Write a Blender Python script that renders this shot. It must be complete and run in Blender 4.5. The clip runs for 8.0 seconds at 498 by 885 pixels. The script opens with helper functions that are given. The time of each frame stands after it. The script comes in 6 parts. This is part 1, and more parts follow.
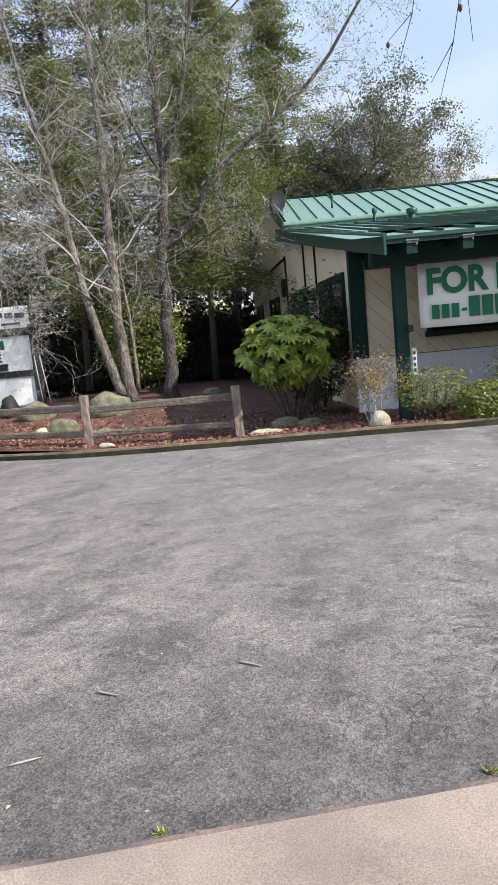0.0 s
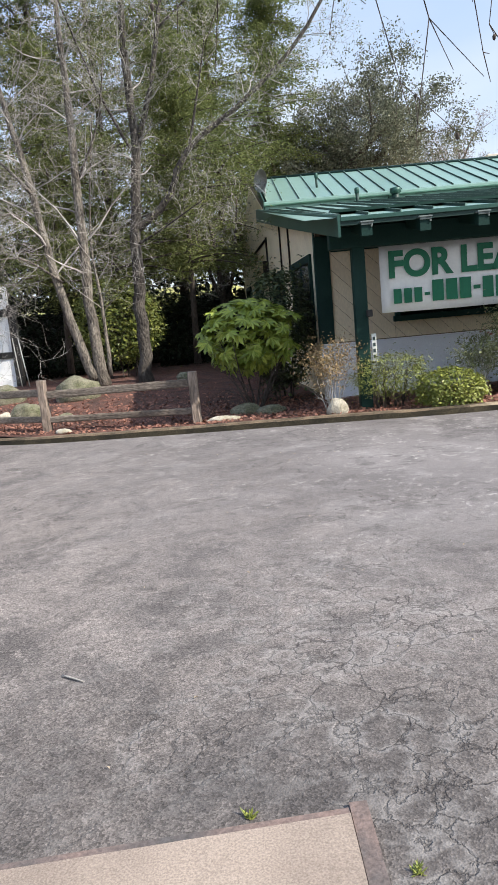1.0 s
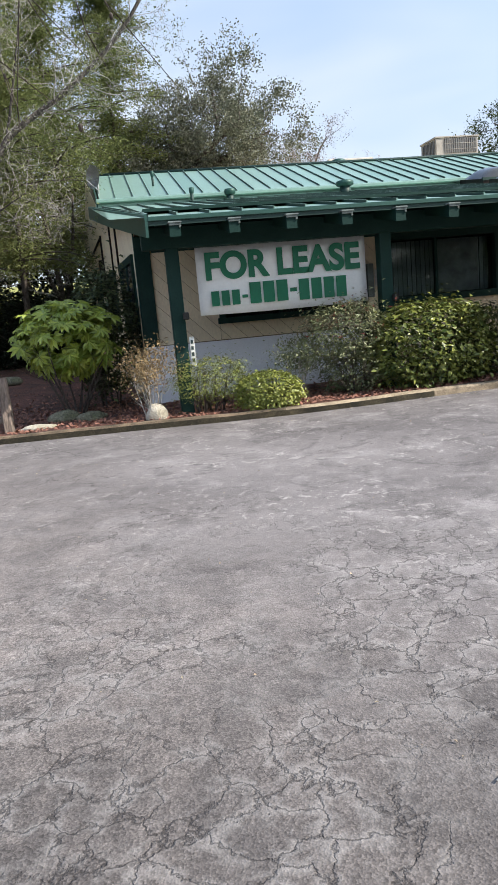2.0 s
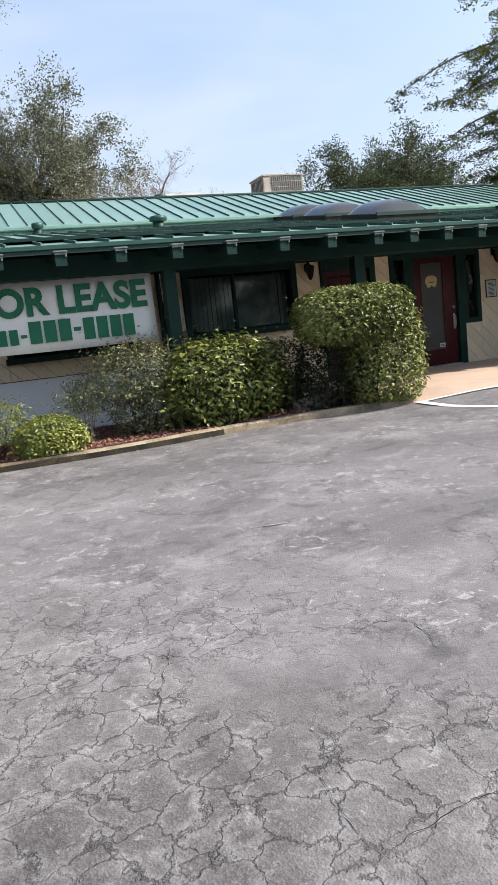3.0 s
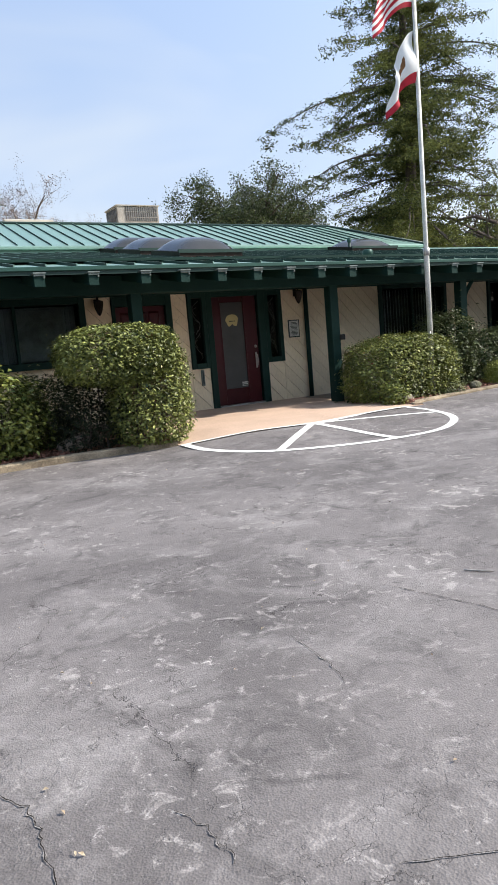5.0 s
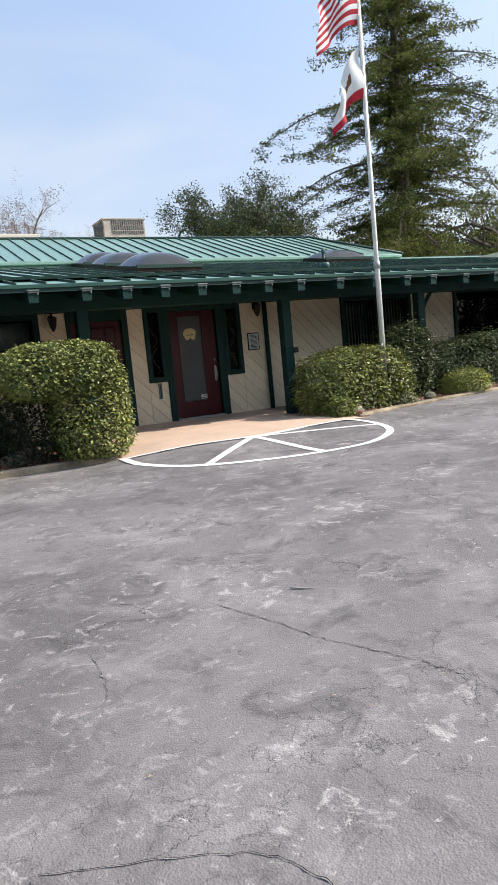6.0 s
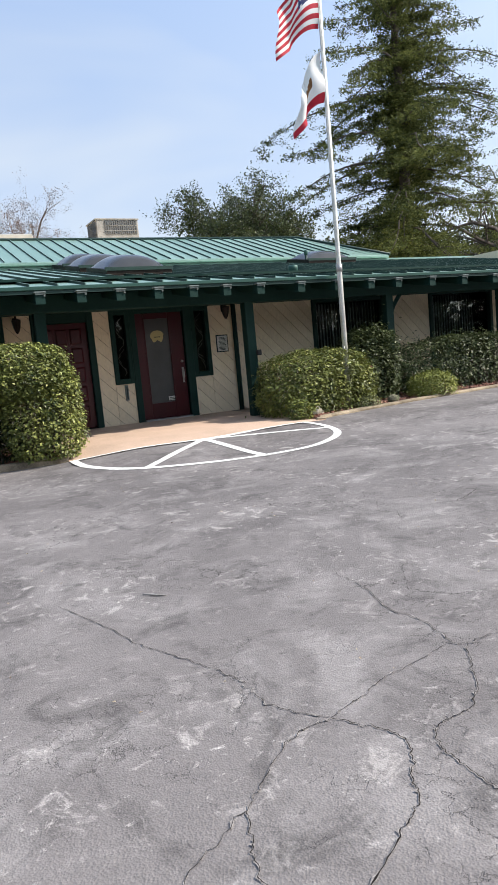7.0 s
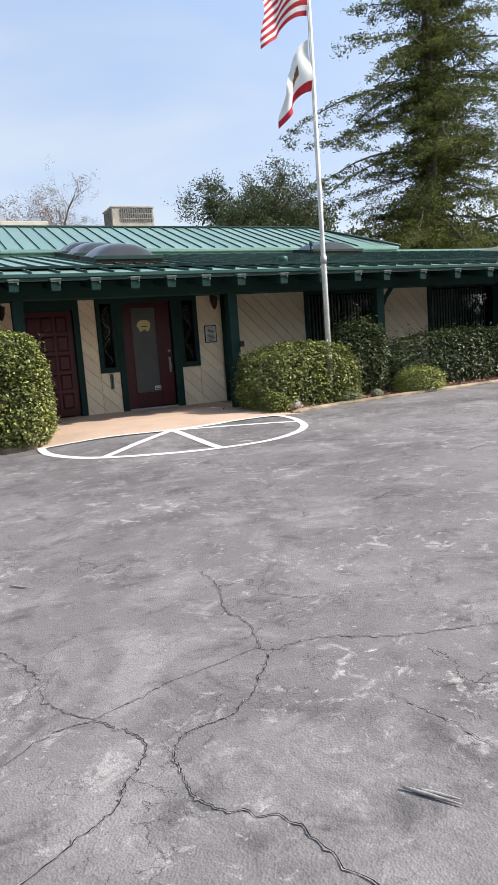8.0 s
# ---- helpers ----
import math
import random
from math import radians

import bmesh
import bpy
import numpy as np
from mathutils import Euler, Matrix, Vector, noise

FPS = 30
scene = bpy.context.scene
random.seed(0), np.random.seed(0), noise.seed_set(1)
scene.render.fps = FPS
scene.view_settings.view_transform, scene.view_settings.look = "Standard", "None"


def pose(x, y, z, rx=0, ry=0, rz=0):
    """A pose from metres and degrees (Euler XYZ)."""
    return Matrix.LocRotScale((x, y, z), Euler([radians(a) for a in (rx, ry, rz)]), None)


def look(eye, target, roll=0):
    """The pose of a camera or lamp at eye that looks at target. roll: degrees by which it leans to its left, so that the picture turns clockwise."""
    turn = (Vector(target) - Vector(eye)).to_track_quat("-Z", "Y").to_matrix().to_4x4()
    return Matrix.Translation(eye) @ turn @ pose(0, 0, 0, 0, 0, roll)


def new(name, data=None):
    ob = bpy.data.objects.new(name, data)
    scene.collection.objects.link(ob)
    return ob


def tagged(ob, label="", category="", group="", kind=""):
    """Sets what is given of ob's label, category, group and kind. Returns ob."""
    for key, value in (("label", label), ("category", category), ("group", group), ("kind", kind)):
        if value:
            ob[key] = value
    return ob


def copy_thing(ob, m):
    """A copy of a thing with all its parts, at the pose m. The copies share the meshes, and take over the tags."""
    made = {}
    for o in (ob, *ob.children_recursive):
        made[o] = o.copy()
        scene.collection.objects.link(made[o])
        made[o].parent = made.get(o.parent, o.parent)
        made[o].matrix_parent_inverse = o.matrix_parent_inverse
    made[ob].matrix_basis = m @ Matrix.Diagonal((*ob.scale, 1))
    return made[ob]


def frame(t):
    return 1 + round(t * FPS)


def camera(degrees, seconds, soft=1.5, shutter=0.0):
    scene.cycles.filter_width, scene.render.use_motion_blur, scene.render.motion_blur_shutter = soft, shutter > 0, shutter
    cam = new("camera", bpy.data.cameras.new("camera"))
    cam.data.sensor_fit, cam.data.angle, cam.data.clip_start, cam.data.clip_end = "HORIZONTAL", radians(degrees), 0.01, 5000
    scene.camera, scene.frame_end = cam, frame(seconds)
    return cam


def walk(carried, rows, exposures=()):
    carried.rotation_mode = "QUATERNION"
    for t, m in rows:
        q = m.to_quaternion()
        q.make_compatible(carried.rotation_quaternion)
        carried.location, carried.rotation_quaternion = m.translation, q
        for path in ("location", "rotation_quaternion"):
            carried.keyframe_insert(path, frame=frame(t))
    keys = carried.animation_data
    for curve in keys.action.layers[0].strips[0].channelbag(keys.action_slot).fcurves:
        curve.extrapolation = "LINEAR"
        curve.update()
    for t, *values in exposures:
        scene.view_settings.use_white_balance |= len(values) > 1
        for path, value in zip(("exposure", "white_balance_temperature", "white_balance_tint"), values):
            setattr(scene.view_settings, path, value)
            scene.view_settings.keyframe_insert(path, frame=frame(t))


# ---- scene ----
cam = camera(38.9, 8.0)
PATH = [
    (0, (0.54, -0.266, 1.437), (0.574, 1.714, 1.155), -5.4),
    (0.5, (0.907, -0.094, 1.434), (0.853, 1.884, 1.144), -5.3),
    (1, (1.39, -0.04, 1.418), (1.383, 1.932, 1.087), -5.2),
    (1.5, (1.819, 0.078, 1.373), (1.962, 2.04, 1.011), -5.3),
    (2, (2.171, 0.196, 1.4), (2.517, 2.132, 1.035), -5.2),
    (2.2, (2.423, 0.194, 1.365), (2.862, 2.112, 1.006), -5.5),
    (3.3, (3.638, 0.291, 1.399), (4.416, 2.109, 1.097), -6.1),
    (3.5, (3.813, 0.243, 1.378), (4.638, 2.041, 1.083), -5.8),
    (4, (4.296, 0.09, 1.39), (5.2, 1.851, 1.104), -5.3),
    (4.5, (4.778, -0.036, 1.386), (5.726, 1.703, 1.106), -5.0),
    (5, (5.237, -0.255, 1.384), (6.205, 1.474, 1.115), -4.9),
    (6.5, (6.465, -1.144, 1.389), (7.392, 0.612, 1.151), -5.6),
    (7, (6.847, -1.375, 1.383), (7.758, 0.388, 1.137), -5.3),
    (7.5, (7.257, -1.592, 1.352), (8.136, 0.186, 1.096), -4.8),
    (8, (7.71, -1.762, 1.343), (8.537, 0.04, 1.075), -4.2),
]
walk(cam, [(t, look(eye, target, roll)) for t, eye, target, roll in PATH], ((0.0, 0.66), (2.0, 0.65), (4.0, 0.56), (6.0, 0.49), (8.0, 0.48)))

# ---- world and sun ----
SUN_TO = Vector((1.0, -0.50, 0.95)).normalized()
world = bpy.data.worlds.new("world")
scene.world = world
world.use_nodes = True
wn, wl = world.node_tree.nodes, world.node_tree.links
sky = wn.new("ShaderNodeTexSky")
sky.sky_type = "NISHITA"
sky.sun_disc = False
sky.sun_elevation = math.asin(SUN_TO.z)
sky.sun_rotation = math.atan2(SUN_TO.x, SUN_TO.y)
sky.dust_density = 1.5
sky.air_density = 1.0
wc = wn.new("ShaderNodeTexCoord")
wmap = wn.new("ShaderNodeMapping")
wmap.inputs["Scale"].default_value = (0.9, 1.6, 3.4)
wmap.inputs["Rotation"].default_value = (0.25, 0.45, 0.2)
wl.new(wc.outputs["Generated"], wmap.inputs["Vector"])
cirrus = wn.new("ShaderNodeTexNoise")
cirrus.inputs["Scale"].default_value = 1.6
cirrus.inputs["Detail"].default_value = 3
cirrus.inputs["Roughness"].default_value = 0.55
cirrus.inputs["Distortion"].default_value = 0.6
wl.new(wmap.outputs[0], cirrus.inputs["Vector"])
wsep = wn.new("ShaderNodeSeparateXYZ")
wl.new(wc.outputs["Generated"], wsep.inputs[0])


def sky_range(src, a, b, c, d):
    r = wn.new("ShaderNodeMapRange")
    for k, v in (("From Min", a), ("From Max", b), ("To Min", c), ("To Max", d)):
        r.inputs[k].default_value = v
    wl.new(src, r.inputs["Value"])
    return r.outputs[0]


def sky_math(op, a, b):
    x = wn.new("ShaderNodeMath")
    x.operation = op
    for k, v in enumerate((a, b)):
        if isinstance(v, float):
            x.inputs[k].default_value = v
        else:
            wl.new(v, x.inputs[k])
    return x.outputs[0]


to_sun = wn.new("ShaderNodeVectorMath")
to_sun.operation = "DOT_PRODUCT"
to_sun.inputs[1].default_value = SUN_TO
wl.new(wc.outputs["Generated"], to_sun.inputs[0])
glow = sky_math("POWER", sky_math("MAXIMUM", to_sun.outputs["Value"], 0.0), 2.0)
pale = sky_math("ADD", sky_range(wsep.outputs["Z"], 0.02, 0.52, 0.80, 0.05), sky_range(cirrus.outputs["Fac"], 0.42, 0.70, -0.05, 0.42))
pale = sky_math("MINIMUM", sky_math("ADD", pale, sky_math("MULTIPLY", glow, 0.6)), 1.0)
haze = wn.new("ShaderNodeMixRGB")
haze.inputs["Color1"].default_value, haze.inputs["Color2"].default_value = (4.9, 7.0, 11.1, 1), (10.0, 10.6, 11.1, 1)
wl.new(pale, haze.inputs["Fac"])
bright = wn.new("ShaderNodeVectorMath")
bright.operation = "SCALE"
wl.new(haze.outputs[0], bright.inputs[0])
wl.new(sky_math("ADD", sky_math("MULTIPLY", glow, 0.8), 1.0), bright.inputs["Scale"])
wmix = wn.new("ShaderNodeMixRGB")
wmix.inputs["Fac"].default_value = 0.6
wl.new(sky.outputs[0], wmix.inputs["Color1"])
wl.new(bright.outputs[0], wmix.inputs["Color2"])
bg = wn["Background"]
bg.inputs["Strength"].default_value = 0.082
wl.new(wmix.outputs[0], bg.inputs["Color"])
sun_data = bpy.data.lights.new("sun", "SUN")
sun_data.energy, sun_data.angle, sun_data.color = 4.7, radians(0.6), (1.0, 0.93, 0.83)
sun = new("sun", sun_data)
sun.matrix_world = look(SUN_TO * 50, (0, 0, 0))
scene.view_settings.exposure = 0.54


# ---- materials ----
def material(name, base, second=None, rough=0.7, metal=0.0, scale=6.0, fine=90.0, bump=0.15, spread=0.25, island=None, translucent=0.0, stretch=(1, 1, 1), thick=0.01, spec=0.4):
    """Principled surface with colour variation at two scales and fine relief. island: "island" or "object" random tint."""
    m = bpy.data.materials.new(name)
    m.use_nodes = True
    n, l = m.node_tree.nodes, m.node_tree.links
    p = n["Principled BSDF"]
    p.inputs["Roughness"].default_value = rough
    p.inputs["Metallic"].default_value = metal
    p.inputs["Specular IOR Level"].default_value = spec
    second = second or tuple(c * 0.6 for c in base)
    tc = n.new("ShaderNodeTexCoord")
    mp = n.new("ShaderNodeMapping")
    mp.inputs["Scale"].default_value = stretch
    l.new(tc.outputs["Object"], mp.inputs["Vector"])
    big = n.new("ShaderNodeTexNoise")
    big.inputs["Scale"].default_value, big.inputs["Detail"].default_value, big.inputs["Roughness"].default_value = scale, 4, 0.6
    small = n.new("ShaderNodeTexNoise")
    small.inputs["Scale"].default_value, small.inputs["Detail"].default_value = fine, 3
    l.new(mp.outputs[0], big.inputs["Vector"])
    l.new(mp.outputs[0], small.inputs["Vector"])
    ramp = n.new("ShaderNodeMapRange")
    ramp.inputs["From Min"].default_value, ramp.inputs["From Max"].default_value = 0.35, 0.68
    l.new(big.outputs["Fac"], ramp.inputs["Value"])
    mix = n.new("ShaderNodeMixRGB")
    mix.inputs["Color1"].default_value, mix.inputs["Color2"].default_value = (*base, 1), (*second, 1)
    fac = ramp.outputs[0]
    if island:
        if island == "island":
            src = n.new("ShaderNodeNewGeometry").outputs["Random Per Island"]
        else:
            src = n.new("ShaderNodeObjectInfo").outputs["Random"]
        add = n.new("ShaderNodeMath")
        add.operation = "MULTIPLY_ADD"
        add.inputs[1].default_value = 0.35
        l.new(ramp.outputs[0], add.inputs[0])
        sc = n.new("ShaderNodeMath")
        sc.operation = "MULTIPLY"
        sc.inputs[1].default_value = 0.65
        pw = n.new("ShaderNodeMath")
        pw.operation = "POWER"
        pw.inputs[1].default_value = 1.7
        l.new(src, pw.inputs[0])
        l.new(pw.outputs[0], sc.inputs[0])
        l.new(sc.outputs[0], add.inputs[2])
        fac = add.outputs[0]
    l.new(fac, mix.inputs["Fac"])
    grain = n.new("ShaderNodeMapRange")
    grain.inputs["From Min"].default_value, grain.inputs["From Max"].default_value = 0.3, 0.7
    grain.inputs["To Min"].default_value, grain.inputs["To Max"].default_value = 1 - spread, 1 + spread
    l.new(small.outputs["Fac"], grain.inputs["Value"])
    mul = n.new("ShaderNodeVectorMath")
    mul.operation = "SCALE"
    l.new(mix.outputs[0], mul.inputs[0])
    l.new(grain.outputs[0], mul.inputs["Scale"])
    l.new(mul.outputs[0], p.inputs["Base Color"])
    if bump:
        b = n.new("ShaderNodeBump")
        b.inputs["Strength"].default_value, b.inputs["Distance"].default_value = bump, thick
        l.new(small.outputs["Fac"], b.inputs["Height"])
        l.new(b.outputs[0], p.inputs["Normal"])
    if translucent:
        tr = n.new("ShaderNodeBsdfTranslucent")
        l.new(mul.outputs[0], tr.inputs["Color"])
        sh = n.new("ShaderNodeMixShader")
        sh.inputs["Fac"].default_value = translucent
        l.new(p.outputs[0], sh.inputs[1])
        l.new(tr.outputs[0], sh.inputs[2])
        l.new(sh.outputs[0], n["Material Output"].inputs["Surface"])
    return m


def asphalt_material():
    """Aged grey asphalt: worn pale aggregate, brown stains, large cracks and zones of fine crazing."""
    m = bpy.data.materials.new("asphalt")
    m.use_nodes = True
    n, l = m.node_tree.nodes, m.node_tree.links
    p = n["Principled BSDF"]
    p.inputs["Roughness"].default_value = 0.82
    p.inputs["Specular IOR Level"].default_value = 0.35
    tc = n.new("ShaderNodeTexCoord")

    def tex(scale, detail=4, rough=0.6, dist=0.0):
        t = n.new("ShaderNodeTexNoise")
        t.inputs["Scale"].default_value, t.inputs["Detail"].default_value = scale, detail
        t.inputs["Roughness"].default_value, t.inputs["Distortion"].default_value = rough, dist
        l.new(tc.outputs["Object"], t.inputs["Vector"])
        return t

    def rng(src, a, b, c=0.0, d=1.0):
        r = n.new("ShaderNodeMapRange")
        for k, v in (("From Min", a), ("From Max", b), ("To Min", c), ("To Max", d)):
            r.inputs[k].default_value = v
        l.new(src, r.inputs["Value"])
        return r.outputs[0]

    def mixc(fac, c1, c2, mode="MIX"):
        x = n.new("ShaderNodeMixRGB")
        x.blend_type = mode
        for s, c in (("Color1", c1), ("Color2", c2)):
            if isinstance(c, tuple):
                x.inputs[s].default_value = (*c, 1)
            else:
                l.new(c, x.inputs[s])
        if isinstance(fac, float):
            x.inputs["Fac"].default_value = fac
        else:
            l.new(fac, x.inputs["Fac"])
        return x.outputs[0]

    def mth(op, a, b):
        x = n.new("ShaderNodeMath")
        x.operation = op
        for k, v in enumerate((a, b)):
            if isinstance(v, float):
                x.inputs[k].default_value = v
            else:
                l.new(v, x.inputs[k])
        return x.outputs[0]

    base = mixc(rng(tex(0.45, 5, 0.6, 0.8).outputs["Fac"], 0.36, 0.64), (0.128, 0.116, 0.114), (0.204, 0.186, 0.182))
    # broad pale worn patches and darker oily ones
    base = mixc(rng(tex(1.5, 6, 0.66, 0.7).outputs["Fac"], 0.50, 0.66, 0, 0.7), base, (0.272, 0.252, 0.246))
    base = mixc(rng(tex(2.4, 5, 0.7, 1.0).outputs["Fac"], 0.52, 0.68, 0, 0.75), base, (0.075, 0.068, 0.067))
    # scuffed spots where the binder has worn off
    worn = rng(tex(0.9, 3, 0.6).outputs["Fac"], 0.42, 0.62, 0.25, 1.0)
    base = mixc(mth("MULTIPLY", rng(tex(6.5, 7, 0.74, 0.6).outputs["Fac"], 0.555, 0.64, 0, 0.85), worn), base, (0.41, 0.38, 0.362))
    base = mixc(mth("MULTIPLY", rng(tex(19.0, 5, 0.75, 0.5).outputs["Fac"], 0.60, 0.69, 0, 0.9), worn), base, (0.53, 0.495, 0.47))
    base = mixc(rng(tex(15.0, 5, 0.78, 0.8).outputs["Fac"], 0.585, 0.70, 0, 0.65), base, (0.062, 0.058, 0.060))
    # older, browner surfacing on the west side
    sep = n.new("ShaderNodeSeparateXYZ")
    l.new(tc.outputs["Object"], sep.inputs[0])
    edge = mth("ADD", mth("MULTIPLY", sep.outputs["Y"], 0.55), sep.outputs["X"])
    edge = mth("ADD", edge, mth("MULTIPLY", tex(0.5, 4).outputs["Fac"], 3.0))
    old = rng(edge, 3.6, 8.0, 0.85, 0.0)
    gravel = mixc(rng(tex(1.7, 6, 0.7, 0.8).outputs["Fac"], 0.38, 0.64), (0.102, 0.089, 0.082), (0.25, 0.216, 0.195))
    gravel = mixc(rng(tex(9.0, 8, 0.82, 0.7).outputs["Fac"], 0.53, 0.63, 0, 0.8), gravel, (0.31, 0.27, 0.245))
    gravel = mixc(rng(tex(12.0, 8, 0.85, 0.4).outputs["Fac"], 0.54, 0.64, 0, 0.85), gravel, (0.036, 0.031, 0.030))
    base = mixc(old, base, gravel)
    # darker band along the concrete pad
    pad_band = rng(mth("ADD", sep.outputs["Y"], mth("MULTIPLY", tex(1.3, 5).outputs["Fac"], 1.6)), 2.5, 4.2, 0.6, 0.0)
    base = mixc(mth("MULTIPLY", pad_band, mth("MINIMUM", mth("MULTIPLY", old, 1.6), 1.0)), base, (0.050, 0.044, 0.042))
    stone = n.new("ShaderNodeTexVoronoi")
    stone.inputs["Scale"].default_value = 130
    l.new(tc.outputs["Object"], stone.inputs["Vector"])
    gr = mth("MULTIPLY", rng(stone.outputs["Color"], 0.2, 0.9, 0.62, 1.42), rng(tex(170, 2).outputs["Fac"], 0.3, 0.7, 0.78, 1.22))
    amount = mth("ADD", mth("MULTIPLY", old, 1.1), 0.22)
    speck = mth("ADD", mth("MULTIPLY", mth("SUBTRACT", gr, 1.0), amount), 1.0)
    sc = n.new("ShaderNodeVectorMath")
    sc.operation = "SCALE"
    l.new(base, sc.inputs[0])
    l.new(speck, sc.inputs["Scale"])
    # cracks: noise-bent cell edges
    warp = tex(3.4, 6, 0.62)
    wadd = n.new("ShaderNodeMixRGB")
    wadd.blend_type = "ADD"
    wadd.inputs["Fac"].default_value = 0.42
    l.new(tc.outputs["Object"], wadd.inputs["Color1"])
    l.new(warp.outputs["Color"], wadd.inputs["Color2"])

    def crack(scale, width, z0, z1, zone_scale):
        v = n.new("ShaderNodeTexVoronoi")
        v.feature = "DISTANCE_TO_EDGE"
        v.inputs["Scale"].default_value = scale
        l.new(wadd.outputs[0], v.inputs["Vector"])
        line = rng(v.outputs["Distance"], 0.0, width * scale, 1, 0)
        return mth("MULTIPLY", line, rng(tex(zone_scale, 3).outputs["Fac"], z0, z1))

    big = crack(0.5, 0.004, 0.50, 0.56, 0.6)
    dx = mth("MULTIPLY", mth("SUBTRACT", sep.outputs["X"], 3.0), 0.41)
    dy = mth("MULTIPLY", mth("SUBTRACT", sep.outputs["Y"], 2.3), 0.39)
    rad = mth("ADD", mth("MULTIPLY", dx, dx), mth("MULTIPLY", dy, dy))
    crazed = rng(mth("ADD", rad, mth("MULTIPLY", tex(0.9, 4).outputs["Fac"], 1.2)), 0.95, 2.1, 0.85, 0.0)
    mid = mth("MULTIPLY", crack(5.0, 0.009, 0.36, 0.50, 0.9), mth("MULTIPLY", crazed, 0.95))
    fine = mth("MULTIPLY", crack(8.5, 0.003, 0.50, 0.60, 1.4), rng(tex(6.0, 2).outputs["Fac"], 0.45, 0.55))
    cracks = mth("MAXIMUM", mth("MAXIMUM", big, mid), mth("MULTIPLY", fine, 0.65))
    rim = mth("MULTIPLY", crack(5.0, 0.045, 0.34, 0.50, 0.9), mth("MULTIPLY", crazed, rng(tex(7.0, 5, 0.7).outputs["Fac"], 0.44, 0.58)))
    col = mixc(mth("MULTIPLY", rim, 0.7), sc.outputs[0], (0.33, 0.31, 0.295))
    col = mixc(mth("MULTIPLY", cracks, 0.9), col, (0.028, 0.024, 0.023))
    l.new(col, p.inputs["Base Color"])
    b1 = n.new("ShaderNodeBump")
    b0 = n.new("ShaderNodeBump")
    b0.inputs["Strength"].default_value, b0.inputs["Distance"].default_value = 0.36, 0.018
    l.new(tex(14.0, 5, 0.7, 0.5).outputs["Fac"], b0.inputs["Height"])
    l.new(b0.outputs[0], b1.inputs["Normal"])
    b1.inputs["Strength"].default_value, b1.inputs["Distance"].default_value = 0.4, 0.006
    l.new(stone.outputs["Distance"], b1.inputs["Height"])
    b2 = n.new("ShaderNodeBump")
    b2.inputs["Strength"].default_value, b2.inputs["Distance"].default_value = 0.6, 0.009
    b2.invert = True
    l.new(cracks, b2.inputs["Height"])
    l.new(b1.outputs[0], b2.inputs["Normal"])
    l.new(b2.outputs[0], p.inputs["Normal"])
    return m


def glass_material(name, tint=(0.9, 0.95, 0.95), rough=0.02):
    m = bpy.data.materials.new(name)
    m.use_nodes = True
    n, l = m.node_tree.nodes, m.node_tree.links
    out = n["Material Output"]
    tr = n.new("ShaderNodeBsdfTransparent")
    tr.inputs["Color"].default_value = (*tint, 1)
    gl = n.new("ShaderNodeBsdfGlossy")
    gl.inputs["Roughness"].default_value = rough
    fr = n.new("ShaderNodeFresnel")
    fr.inputs["IOR"].default_value = 1.4
    mx = n.new("ShaderNodeMixShader")
    l.new(fr.outputs[0], mx.inputs["Fac"])
    l.new(tr.outputs[0], mx.inputs[1])
    l.new(gl.outputs[0], mx.inputs[2])
    l.new(mx.outputs[0], out.inputs["Surface"])
    return m


ASPHALT = asphalt_material()
CONCRETE = material("concrete", (0.31, 0.25, 0.205), (0.205, 0.162, 0.134), 0.9, scale=2.0, fine=160, bump=0.25, spread=0.28)
PORCH = material("porch_concrete", (0.58, 0.42, 0.32), (0.48, 0.35, 0.265), 0.85, scale=1.5, fine=90, bump=0.2, spread=0.15)
KERB = material("kerb_concrete", (0.40, 0.32, 0.22), (0.14, 0.11, 0.075), 0.9, scale=2.2, fine=60, bump=0.5, spread=0.35)
KERB_FACE = material("dark_kerb_face", (0.022, 0.020, 0.013), (0.075, 0.06, 0.035), 0.95, scale=2.2, fine=50, bump=0.6, spread=0.4)
KERB_OLD = material("stained_kerb_top", (0.20, 0.145, 0.095), (0.06, 0.048, 0.032), 0.95, scale=3.5, fine=60, bump=0.6, spread=0.4)
SOIL = material("soil", (0.10, 0.07, 0.05), (0.06, 0.045, 0.035), 0.95, scale=2.0, fine=50, bump=0.8, thick=0.03)
MULCH = material("mulch", (0.15, 0.066, 0.048), (0.055, 0.032, 0.026), 0.9, scale=3.0, fine=45, bump=1.0, spread=0.6, thick=0.03)
CHIP = material("bark_chip", (0.36, 0.17, 0.12), (0.12, 0.06, 0.045), 0.85, scale=20, island="island", spread=0.3)
LAWN = material("lawn", (0.22, 0.24, 0.06), (0.30, 0.27, 0.10), 0.95, scale=0.6, fine=30, bump=0.5)
PAINT = material("road_paint", (0.80, 0.79, 0.76), (0.62, 0.61, 0.58), 0.7, scale=9, fine=60, bump=0.2, spread=0.15)
CREAM = material("cream_siding", (0.80, 0.69, 0.50), (0.71, 0.60, 0.43), 0.75, scale=1.2, fine=40, bump=0.15, spread=0.08, stretch=(1, 1, 0.4), island="object")
GROOVE = material("siding_groove", (0.22, 0.16, 0.10), rough=0.9)
STUCCO = material("white_stucco", (0.84, 0.85, 0.90), (0.78, 0.79, 0.84), 0.9, scale=1.5, fine=70, bump=0.3, spread=0.05)
